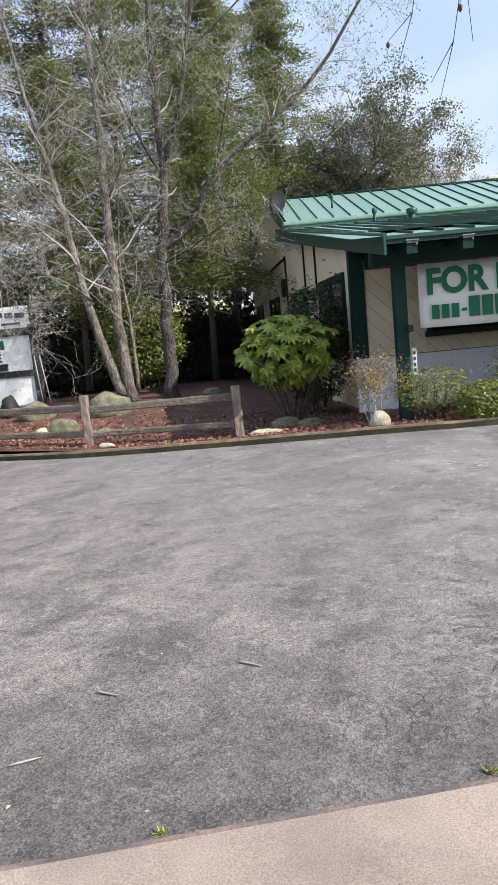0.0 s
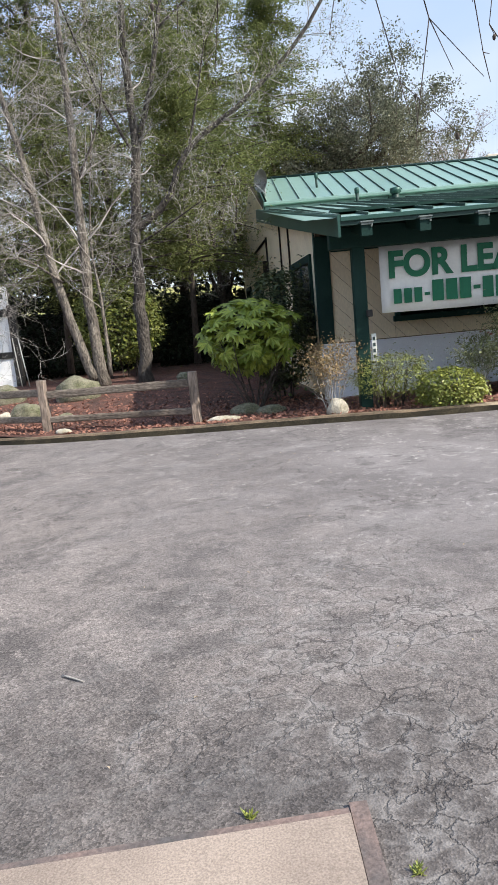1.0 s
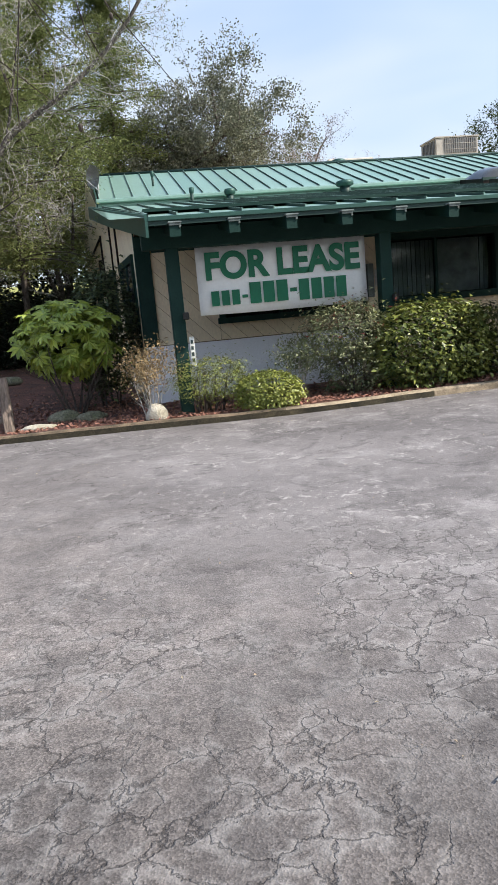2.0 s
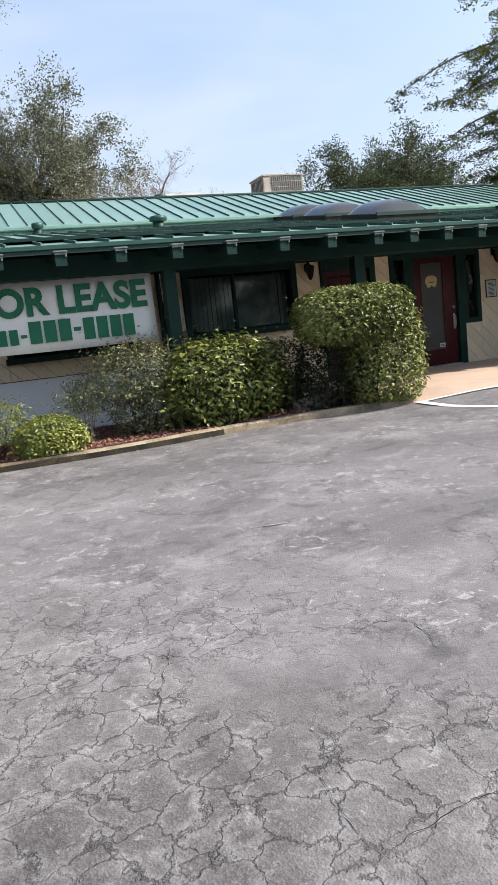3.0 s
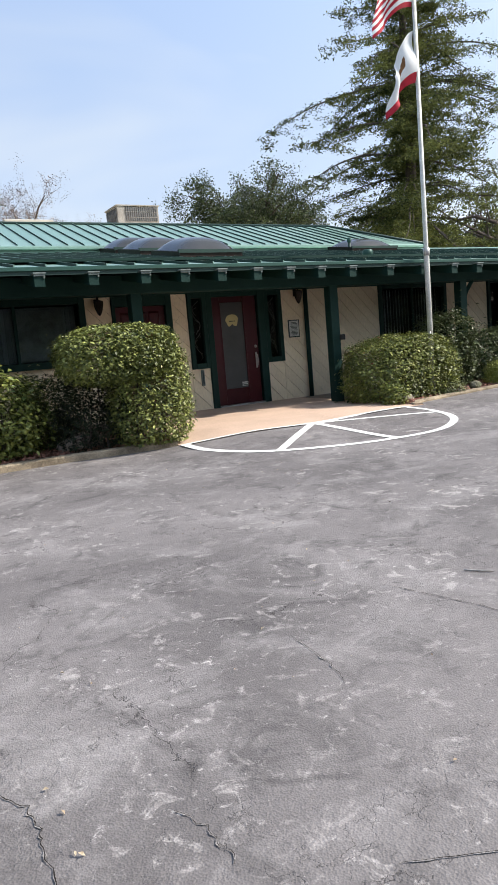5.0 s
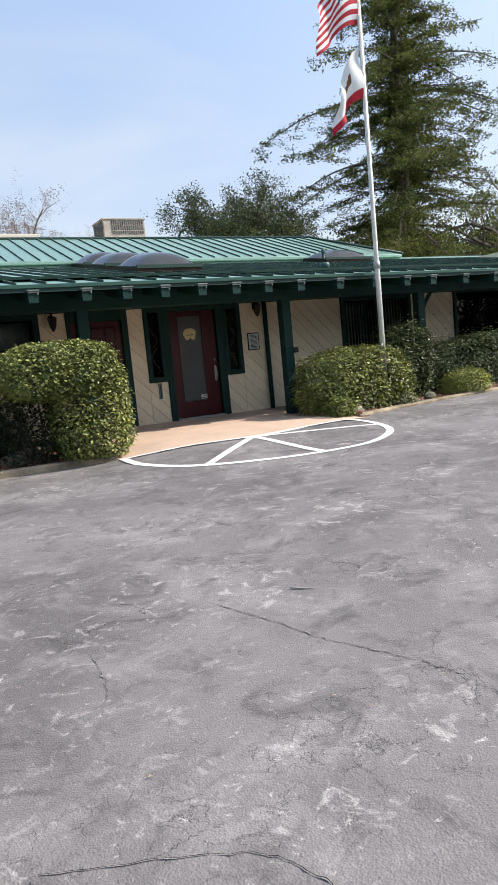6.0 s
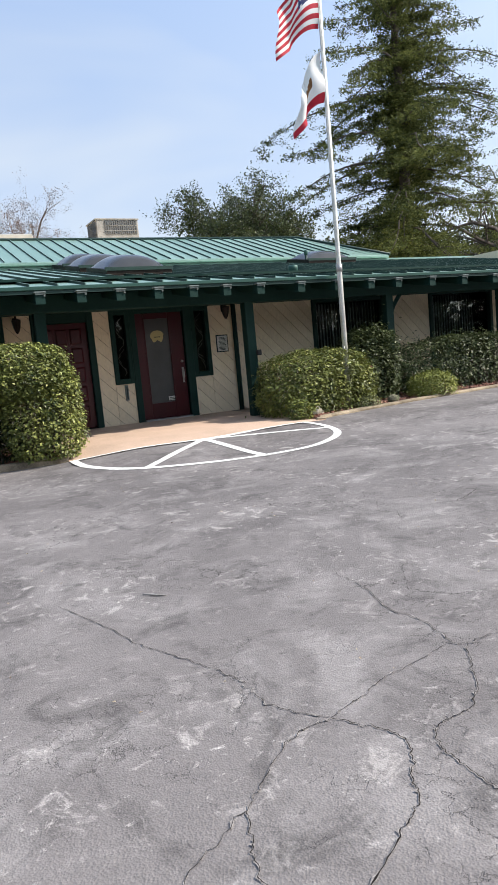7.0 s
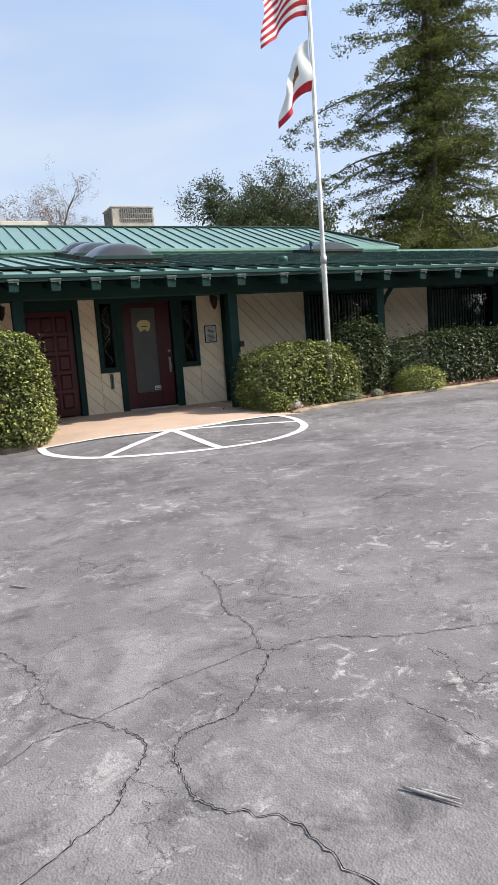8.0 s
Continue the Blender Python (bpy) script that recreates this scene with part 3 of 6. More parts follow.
painted([(11.0 - 1.3 * t / 6, 8.12 - 1.16 * t / 6) for t in range(7)], 0.11)
painted([(11.02 + 0.03 * t / 6, 8.1 - 1.7 * t / 6) for t in range(7)], 0.11)
painted([(11.1 + 1.62 * t / 6, 8.08 - 0.66 * t / 6) for t in range(7)], 0.09)

# ---- the office building ----
house = thing("office_building", "single-storey tan office with green metal roof and timber porch", "building")
WY = 11.83
EAVE_Y, EAVE_Z, SLOPE = 9.42, 2.66, 0.1700


def roof_z(y):
    return EAVE_Z + SLOPE * (y - EAVE_Y)


def side_x(y):
    return 2.72 - 0.075 * (y - WY)


def clip_poly(poly, a, b, c):
    """Keep the side a*x + b*y <= c of a polygon in the plane."""
    out = []
    for i in range(len(poly)):
        p, q = poly[i], poly[(i + 1) % len(poly)]
        dp, dq = a * p[0] + b * p[1] - c, a * q[0] + b * q[1] - c
        if dp <= 0:
            out.append(p)
        if dp * dq < 0:
            t = dp / (dp - dq)
            out.append((p[0] + (q[0] - p[0]) * t, p[1] + (q[1] - p[1]) * t))
    return out


BOARD = 0.19


def boards(poly, place, parent, slant, mat=None, gap=0.007, depth=0.014):
    """Diagonal tongue-and-groove boards that fill a convex polygon (u, z); place(u, z, d) gives the world point."""
    ax, az = (math.sin(radians(45)) * slant, math.cos(radians(45)))
    vals = [ax * u + az * z for u, z in poly]
    k0, k1 = math.floor(min(vals) / BOARD), math.ceil(max(vals) / BOARD)
    for k in range(k0, k1):
        piece = clip_poly(clip_poly(poly, ax, az, (k + 1) * BOARD - gap / 2), -ax, -az, -(k * BOARD + gap / 2))
        if len(piece) < 3:
            continue
        n = len(piece)
        v = [place(u, z, 0.0) for u, z in piece] + [place(u, z, depth) for u, z in piece]
        f = [tuple(range(n, 2 * n)), tuple(reversed(range(n)))] + [(i, (i + 1) % n, n + (i + 1) % n, n + i) for i in range(n)]
        me = pydata("board", v, f)
        mesh_part("board", me, mat or CREAM, parent)


front_wall = part("front_wall", box(2.72, 26, WY + 0.004, WY + 0.15, -0.1, 0.2, 0), GROOVE, house, "tan wall clad in diagonal boards")
# backing of the wall between its openings
bm = bmesh.new()
SOLID = [(2.72, 3.95, 0.2, 2.95), (6.05, 6.86, 0.2, 2.95), (3.95, 6.05, 0.2, 1.24), (3.95, 6.05, 2.46, 2.95), (6.86, 8.98, 0.2, 1.30), (6.86, 8.98, 2.46, 2.95), (8.98, 9.46, 0.2, 2.95),
         (9.46, 10.59, 2.42, 2.95), (10.59, 10.92, 0.2, 2.95), (10.92, 11.30, 0.2, 1.04), (10.92, 12.98, 2.42, 2.95), (12.58, 12.98, 0.2, 1.04), (12.98, 15.5, 0.2, 2.95), (15.5, 17.5, 0.2, 0.5), (15.5, 17.5, 2.46, 2.95),
         (17.5, 18.86, 0.2, 2.95), (18.86, 20.95, 0.2, 0.5), (18.86, 20.95, 2.5, 2.95), (20.95, 26, 0.2, 2.95)]
for x0, x1, z0, z1 in SOLID:
    add_box(bm, x0, x1, WY + 0.006, WY + 0.14, z0, z1)
part("wall_core", bm, GROOVE, house, "dark grooves behind the diagonal boards")


def front_place(u, z, d):
    return (u, WY + 0.005 - d, z)


for x0, x1, z0, z1 in SOLID:
    if z0 > 2.3:
        continue
    z0 = 0.22 if x0 > 6 else 0.98
    if z1 - z0 < 0.05 or x1 <= x0:
        continue
    boards([(x0 + 0.003, z0), (x1 - 0.003, z0), (x1 - 0.003, min(z1, 2.6)), (x0 + 0.003, min(z1, 2.6))], front_place, front_wall, 1)
# white rendered foot of the wall under the banner
bm = bmesh.new()
add_box(bm, 2.70, 6.34, WY - 0.035, WY + 0.006, -0.05, 0.965, 0.006)
part("wall_foot", bm, STUCCO, house, "white rendered foot of the wall")

# gable side wall, following the two roofs
SIDE_TOP = [(WY, roof_z(WY) - 0.1), (18.0, roof_z(18.0) - 0.1), (21.5, 5.35), (25.8, 4.0)]
SIDE = [(WY, -0.1), (25.8, 0.1)] + SIDE_TOP[::-1]
v = [(side_x(y), y, z) for y, z in SIDE] + [(side_x(y) + 0.14, y, z) for y, z in SIDE]
n = len(SIDE)
side_wall = mesh_part("side_wall", pydata("side_wall", v, [tuple(range(n)), tuple(reversed(range(n, 2 * n)))] + [(i, (i + 1) % n, n + (i + 1) % n, n + i) for i in range(n)]), GROOVE, house, "tan gable wall clad in diagonal boards")


def side_place(u, z, d):
    return (side_x(u) - 0.002 - d, u, z)


for y0, y1 in ((WY, 14.9), (14.9, 18.0), (18.0, 21.5), (21.5, 25.8)):
    top = {WY: SIDE_TOP[0][1], 14.9: roof_z(14.9) - 0.1, 18.0: SIDE_TOP[1][1], 21.5: 5.35, 25.8: 4.0}
    boards([(y0 + 0.002, 0.12), (y1 - 0.002, 0.12), (y1 - 0.002, top[y1]), (y0 + 0.002, top[y0])], side_place, side_wall, -1)
part("corner_board", box(2.70, 2.93, WY - 0.05, WY - 0.012, 0.97, 2.7), GREEN, house)
part("corner_board", box(2.685, 2.70, WY - 0.05, WY + 0.14, 0.97, 2.9), GREEN, house)
# back and right walls, plain
part("back_wall", box(1.7, 26, 25.8, 25.95, -0.4, 4.0, 0), CREAM, house)
part("end_wall", box(26, 26.15, WY, 25.95, -0.4, 4.1, 0), CREAM, house)


# roofs: each metal pan is a piece, with a raised seam at its edge
def seam_roof(name, x_at, y0, z0, y1, z1, x_from, x_to, pan, parent, label):
    body = bmesh.new()
    vs = []
    for dz in (-0.10, 0.0):
        for x, y, z in ((x_at(y0, 0), y0, z0), (x_to(y0), y0, z0), (x_to(y1), y1, z1), (x_at(y1, 0), y1, z1)):
            vs.append(body.verts.new((x, y, z + dz - 0.006)))
    for q in ((3, 2, 1, 0), (4, 5, 6, 7), (0, 1, 5, 4), (1, 2, 6, 5), (2, 3, 7, 6), (3, 0, 4, 7)):
        body.faces.new([vs[i] for i in q])
    roof = part(name, body, SEAM, parent, label)
    k = 0
    x = x_from
    while x < x_to(y0) - 0.05:
        xa0, xb0 = max(x, x_at(y0, 0)), min(x + pan, x_to(y0))
        xa1, xb1 = max(x, x_at(y1, 0)), min(x + pan, x_to(y1))
        s = 0.016
        if xb1 - xa1 < 0.06:
            # cut by the hip
            t = (x_to(y0) - xa0) / max(0.01, x_to(y0) - x_to(y1))
            ye, ze = y0 + (y1 - y0) * min(1, t), z0 + (z1 - z0) * min(1, t)
            v = [(xa0, y0, z0), (xb0, y0, z0), (xa0 + 0.02, ye, ze)]
            mesh_part("roof_pan", pydata("roof_pan", v, [(0, 1, 2)]), ROOF, roof)
        else:
            v, f = [], []
            for y, z, a, b in ((y0, z0, xa0, xb0), (y1, z1, xa1, xb1)):
                v += [(a, y, z), (a, y, z + 0.04), (a + s, y, z + 0.04), (a + s, y, z), (b - 0.001, y, z)]
            f = [(i, i + 1, 5 + i + 1, 5 + i) for i in range(4)]
            f += [(0, 3, 2, 1), (5, 6, 7, 8)]
            me = pydata("roof_pan", v, f)
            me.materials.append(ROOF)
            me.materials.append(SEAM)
            # both seam sides darkened in colour to draw the shadow beside each seam
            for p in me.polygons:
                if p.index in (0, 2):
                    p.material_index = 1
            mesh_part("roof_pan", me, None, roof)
        x += pan
        k += 1
    return roof


def low_left(y, _):
    return 2.79 - 0.075 * (y - EAVE_Y) - 0.10 * min(1, max(0, (y - 9.4) / 3))


lower_roof = seam_roof("lower_roof", low_left, EAVE_Y, EAVE_Z, 18.06, roof_z(18.06), 1.9, lambda y: 30.0, 0.42, house, "low green standing-seam metal roof")
upper_roof = seam_roof("upper_roof", lambda y, _: 2.28 - 0.02 * (y - 18), 17.9, 4.30, 21.5, 5.51, 2.24, lambda y: 22.75 - (y - 17.9) * 0.34, 0.42, house, "steeper green standing-seam metal roof")
# the hip end, the rear slope and the ridge cap of the upper roof
bm = bmesh.new()
A, B, C, D, E1, F1 = [bm.verts.new(p) for p in ((22.75, 17.9, 4.29), (21.53, 21.5, 5.505), (22.75, 25.6, 4.2), (2.2, 21.5, 5.505), (2.1, 25.6, 4.2), (22.75, 25.6, 4.0))]
bm.faces.new((A, C, B))
bm.faces.new((D, B, C, E1))
part("rear_slope", bm, ROOF, house)
tube("ridge_cap", [(2.2, 21.5, 5.52), (12, 21.5, 5.53), (21.53, 21.5, 5.53), (22.78, 17.86, 4.31)], [0.05] * 4, SEAM, house)
part("upper_fascia", box(2.2, 22.7, 17.93, 18.0, 4.05, 4.29, 0.004), ROOF, house, "pale green gutter band under the upper roof")
part("gutter", box(2.2, 22.7, 17.80, 17.925, 4.19, 4.285, 0.02), ROOF, house)
# right wing carries on at the lower slope
bm = bmesh.new()
vs = [bm.verts.new(p) for p in ((22.4, 18.0, roof_z(18.0) + 0.01), (30, 18.0, roof_z(18.0) + 0.01), (30, 20.2, 4.53), (22.4, 20.2, 4.53), (22.4, 26, 3.8), (30, 26, 3.8))]
bm.faces.new(vs[:4])
bm.faces.new((vs[3], vs[2], vs[5], vs[4]))
part("wing_roof", bm, ROOF, house)
# eave fascia and rakes
part("fascia", box(2.79, 30, EAVE_Y - 0.025, EAVE_Y + 0.02, 2.607, 2.664, 0.006), FASCIA, house, "green metal eave fascia")
for ya, yb, dz in ((EAVE_Y, 13.0, 0.25), (13.0, 18.06, 0.25)):
    v = []
    for xo in (-0.035, 0.0):
        for y in (ya, yb):
            for z in (roof_z(y) - dz, roof_z(y) + 0.03):
                v.append((low_left(y, 0) + xo, y - (0.02 if y == EAVE_Y else 0), z))
    mesh_part("rake_board", pydata("rake_board", v, [(0, 1, 3, 2), (4, 6, 7, 5), (0, 2, 6, 4), (1, 5, 7, 3), (0, 4, 5, 1), (2, 3, 7, 6)]), FASCIA, house)
v = []
for xo in (-0.03, 0.0):
    for y, z in ((17.9, 4.30), (21.5, 5.51), (25.6, 4.2)):
        for d in (-0.2, 0.02):
            v.append((2.24 - 0.02 * (y - 18) + xo, y, z + d))
mesh_part("rake_board", pydata("rake_board", v, [(0, 1, 3, 2), (2, 3, 5, 4), (6, 8, 9, 7), (8, 10, 11, 9), (0, 2, 8, 6), (2, 4, 10, 8), (1, 7, 9, 3), (3, 9, 11, 5), (0, 6, 7, 1)]), FASCIA, house)
part("soffit", box(2.8, 26, 10.36, WY + 0.14, 2.86, 2.90, 0), GREEN, house)
part("beam", box(2.72, 26, 10.12, 10.34, 2.33, 2.62, 0.012), GREEN, house, "dark green porch beam")
part("header", box(2.95, 26, WY - 0.06, WY - 0.012, 2.44, 2.86, 0.008), GREEN, house)

RAFTERS = [3.116, 3.874, 4.626, 5.375, 6.119, 6.875, 7.657, 8.399, 9.165, 9.782, 10.396, 11.025, 11.634, 12.243, 12.887, 13.71, 14.5, 15.25, 15.9, 16.75, 17.6, 18.45, 19.3, 20.15, 21.0, 21.85, 22.7, 23.55]
bm = bmesh.new()
vs = []
for y in (9.34, WY):
    for x in (-0.07, 0.07):
        for z in (roof_z(y) - 0.25, roof_z(y) - 0.075):
            vs.append(bm.verts.new((x, y, z)))
for q in ((0, 1, 3, 2), (4, 6, 7, 5), (0, 2, 6, 4), (1, 5, 7, 3), (0, 4, 5, 1), (2, 3, 7, 6)):
    bm.faces.new([vs[i] for i in q])
bmesh.ops.recalc_face_normals(bm, faces=bm.faces[:])
raft_me = bpy.data.meshes.new("rafter")
bm.to_mesh(raft_me)
bm.free()
bm = bmesh.new()
zc = roof_z(9.34) - 0.075
add_box(bm, -0.085, 0.085, 9.305, 9.46, zc - 0.012, zc + 0.008, 0.004)
add_box(bm, -0.074, 0.074, 9.318, 9.338, zc - 0.04, zc - 0.010, 0.004)
add_box(bm, 0.05, 0.074, 9.32, 9.342, zc - 0.07, zc - 0.04, 0.004)
cap_me = bpy.data.meshes.new("end_cap")
bm.to_mesh(cap_me)
bm.free()
for x in RAFTERS:
    r = mesh_part("rafter", raft_me, GREEN, house)
    r.location.x = x
    c = mesh_part("end_cap", cap_me, CAPM, r, "pale metal cap")

# posts, two with a curved brace
COLS = [(3.12, 0.02), (6.2, 0.1), (9.29, 0.2), (13.05, 0.14), (16.3, 0.2), (19.55, 0.2), (22.8, 0.2)]
for i, (x, z0) in enumerate(COLS):
    post = part("post", box(x - 0.09, x + 0.09, 10.13, 10.31, z0 - 0.1, 2.335, 0.008), GREEN, house)
    for s in ((-1, 1) if i else (1,)):
        pts = [(x + s * 0.08, 10.22, 1.92), (x + s * 0.17, 10.22, 2.12), (x + s * 0.36, 10.22, 2.35)]
        if i in (4, 5) and s > 0:
            tube("brace", pts, [0.05, 0.05, 0.05], GREEN, post, 4, smooth=False)
    if i in (0, 1, 3):
        part("floodlight", box(x - 0.02 + 0.08, x + 0.14, 10.05, 10.13, 1.36, 1.46, 0.01), BLACK, post)
bm = box(3.235, 3.30, 10.12, 10.135, 0.72, 1.12, 0.003)
plate = part("suite_plate", bm, PAPER, house, "narrow white plate with dark numerals")
for k in range(4):
    part("numeral_bar", box(3.25, 3.285, 10.116, 10.12, 0.77 + k * 0.085, 0.82 + k * 0.085, 0), INK, plate)
# panels at the wall's foot: dark downspout
tube("downspout", [(13.55, WY - 0.07, 0.25), (13.55, WY - 0.07, 2.6)], [0.055, 0.055], GREEN, house, 4)
tube("downspout", [(6.45, WY - 0.07, 0.25), (6.45, WY - 0.07, 2.6)], [0.04, 0.04], GREEN, house, 4)
part("wall_notice", box(6.66, 6.84, WY - 0.03, WY - 0.012, 1.62, 1.9, 0.004), PAPER, house)
part("meter_box", box(6.5, 6.62, WY - 0.1, WY - 0.012, 1.45, 2.0, 0.01), CAPM, house)
# interior behind the windows: dark closed rooms
part("room_shell", box(3.0, 25.8, 13.6, 13.7, -0.1, 3.2, 0), ROOM, house)
part("room_floor", box(3.0, 25.8, WY + 0.16, 13.6, 0.1, 0.2, 0), ROOM, house)
part("room_ceiling", box(3.0, 25.8, WY + 0.16, 13.6, 2.9, 2.95, 0), ROOM, house)
for x in (2.95, 6.45, 9.4, 14.5, 21.5, 25.7):
    part("room_side", box(x, x + 0.05, WY + 0.16, 13.6, 0.2, 2.9, 0), ROOM, house)


def window(x0, x1, z0, z1, mullions, blinds=None, frame_w=0.09, mat=GREEN):
    w = new("window")
    w.parent = house
    w.empty_display_size = 0.1
    y0, y1 = WY - 0.06, WY + 0.10
    part("window_frame", box(x0, x0 + frame_w, y0, y1, z0, z1), mat, w)
    part("window_frame", box(x1 - frame_w, x1, y0, y1, z0, z1), mat, w)
    part("window_frame", box(x0 + frame_w, x1 - frame_w, y0, y1, z1 - frame_w, z1), mat, w)
    part("window_sill", box(x0 - 0.03, x1 + 0.03, y0 - 0.05, y1, z0 - 0.005, z0 + frame_w), mat, w)
    edges = [x0 + frame_w] + mullions + [x1 - frame_w]
    for m in mullions:
        part("mullion", box(m - 0.025, m + 0.025, WY + 0.0, WY + 0.08, z0 + frame_w, z1 - frame_w, 0.004), mat, w)
    for a, b in zip(edges, edges[1:]):
        p = part("pane", box(a, b, WY + 0.045, WY + 0.051, z0 + frame_w, z1 - frame_w, 0), GLASS, w)
        p.visible_shadow = False
    if blinds:
        a, b, turn, zb = blinds
        k = int((b - a) / 0.085)
        me = bpy.data.meshes.new("slat")
        bm = box(-0.044, 0.044, -0.0015, 0.0015, zb, z1 - frame_w - 0.02, 0)
        bm.to_mesh(me)
        bm.free()
        for i in range(k):
            s = mesh_part("slat", me, BLIND, w)
            s.location = (a + 0.045 + i * 0.085, WY + 0.16, 0)
            s.rotation_euler.z = radians(turn + 9 * noise.noise((i * 1.7, x0, 0)))
    return w


window(3.95, 6.05, 1.24, 2.46, [5.0])
window(6.86, 8.98, 1.30, 2.46, [7.80], (6.98, 8.86, 14, 1.42), frame_w=0.11)
window(15.5, 17.5, 0.5, 2.46, [16.5], (15.6, 17.4, 38, 0.62))
window(18.86, 20.95, 0.5, 2.5, [], (18.95, 20.86, 25, 0.62))
# curtain half of the porch window
part("roller_shade", box(7.84, 8.62, WY + 0.10, WY + 0.106, 1.44, 2.30, 0), material("grey_shade", (0.42, 0.41, 0.40), rough=0.85, spread=0.05), house)


# doors
def panel_door():
    d = new("door")
    d.parent = house
    x0, x1, z0, z1 = 9.52, 10.48, FLOOR_Z + 0.02, 2.26
    part("leaf", box(x0, x1, WY + 0.03, WY + 0.08, z0, z1, 0.005), RED, d, "dark red six-panel door")
    for c in range(3):
        for r_ in range(5):
            a = x0 + 0.1 + c * 0.265
            b = z0 + 0.14 + r_ * 0.36
            bm = box(a, a + 0.225, WY + 0.012, WY + 0.032, b, b + 0.30, 0)
            for vv in bm.verts:
                if vv.co.y < WY + 0.02:
                    vv.co.x = a + 0.1125 + (vv.co.x - a - 0.1125) * 0.72
                    vv.co.z = b + 0.15 + (vv.co.z - b - 0.15) * 0.78
            part("panel", bm, RED, d)
    for a, b in ((9.46, 9.52), (10.48, 10.60)):
        part("jamb", box(a, b, WY - 0.05, WY + 0.1, 0.2, 2.44), GREEN, d)
    part("lintel", box(9.52, 10.48, WY - 0.05, WY + 0.1, 2.26, 2.44), GREEN, d)
    tube("knob", [(9.60, WY + 0.03, 1.2), (9.60, WY - 0.03, 1.2), (9.60, WY - 0.05, 1.2)], [0.02, 0.028, 0.012], CHROME, d)


def entry_door():
    d = new("door")
    d.parent = house
    z0, z1 = FLOOR_Z + 0.03, 2.36
    for a, b in ((11.38, 11.61), (12.11, 12.40)):
        part("stile", box(a, b, WY - 0.005, WY + 0.045, z0, z1, 0.006), RED, d)
    part("rail", box(11.61, 12.11, WY - 0.005, WY + 0.045, z0, 0.60, 0.006), RED, d)
    part("rail", box(11.61, 12.11, WY - 0.005, WY + 0.045, 2.25, z1, 0.006), RED, d)
    part("pane", box(11.61, 12.11, WY + 0.015, WY + 0.025, 0.60, 2.25, 0), FROST, d, "grey frosted glass")
    for a, b, c, e in ((11.59, 11.615, 0.58, 2.27), (12.105, 12.13, 0.58, 2.27)):
        part("glazing_bead", box(a, b, WY - 0.014, WY - 0.004, c, e, 0.003), RED, d)
    # tooth-shaped gold film, a plain outline
    pts = []
    for k in range(24):
        t = 2 * math.pi * k / 24
        r = 0.125 * (1 + 0.16 * math.cos(2 * t) * (1 if math.sin(t) > 0 else -0.2))
        z = r * math.sin(t) * 1.15
        if math.sin(t) < -0.75:
            z += 0.085 * (1 - abs(math.cos(t)) / 0.66)
        pts.append((11.865 + r * math.cos(t), z + 1.90))
    n_ = len(pts)
    v = [(x, WY + 0.010, z) for x, z in pts] + [(x, WY + 0.015, z) for x, z in pts]
    f = [tuple(range(n_)), tuple(reversed(range(n_, 2 * n_)))] + [(i, (i + 1) % n_, n_ + (i + 1) % n_, n_ + i) for i in range(n_)]
    emblem = mesh_part("emblem", pydata("emblem", v, f), GOLD, d, "pale gold emblem on the glass")
    part("emblem_bar", box(11.80, 11.93, WY + 0.006, WY + 0.010, 1.885, 1.90, 0), INK, emblem)
    st = part("sticker", box(11.98, 12.12, WY + 0.010, WY + 0.015, 0.63, 0.71, 0), PAPER, d)
    for k in range(2):
        part("text_bar", box(11.995, 12.105, WY + 0.007, WY + 0.010, 0.645 + k * 0.03, 0.658 + k * 0.03, 0), INK, st)
    h = tube("handle", [(12.33, WY - 0.05, 1.0), (12.33, WY - 0.065, 1.1), (12.33, WY - 0.05, 1.22)], [0.012, 0.014, 0.012], CHROME, d)
    part("lock_plate", box(12.31, 12.35, WY - 0.02, WY - 0.005, 0.96, 1.26, 0.004), CHROME, d)
    tube("deadbolt", [(12.33, WY - 0.005, 1.38), (12.33, WY - 0.03, 1.38)], [0.028, 0.026], CHROME, d)
    for a, b in ((11.30, 11.42), (12.42, 12.58)):
        part("jamb", box(a, b, WY - 0.06, WY + 0.1, 0.2, 2.44), GREEN, d)
    part("lintel", box(11.42, 12.42, WY - 0.05, WY + 0.1, 2.36, 2.44), GREEN, d)
    part("threshold", box(11.42, 12.42, WY - 0.10, WY + 0.1, 0.2, FLOOR_Z + 0.028, 0.004), ALU, d)


def sidelight(x0, x1):
    w = new("sidelight")
    w.parent = house
    z0, z1 = 1.04, 2.44
    fw = 0.085
    part("window_frame", box(x0, x0 + fw, WY - 0.055, WY + 0.1, z0, z1), GREEN, w)
    part("window_frame", box(x1 - fw, x1, WY - 0.055, WY + 0.1, z0, z1), GREEN, w)
    part("window_frame", box(x0 + fw, x1 - fw, WY - 0.055, WY + 0.1, z1 - fw, z1), GREEN, w)
    part("window_sill", box(x0 + fw, x1 - fw, WY - 0.055, WY + 0.1, z0, z0 + 0.1), GREEN, w)
    p = part("pane", box(x0 + fw, x1 - fw, WY + 0.03, WY + 0.036, z0 + 0.1, z1 - fw, 0), GLASS, w)
    p.visible_shadow = False
    # leaded scroll work
    r2 = random.Random(int(x0 * 10))
    for k in range(9):
        za = z0 + 0.16 + k * 0.12
        xm = (x0 + x1) / 2
        pts = [(xm + 0.07 * math.sin(k * 1.3 + t * 0.9 + r2.random()), WY + 0.02, za + 0.05 * t) for t in range(4)]
        tube("lead_line", pts, [0.006] * 4, CAPM, w, 4)


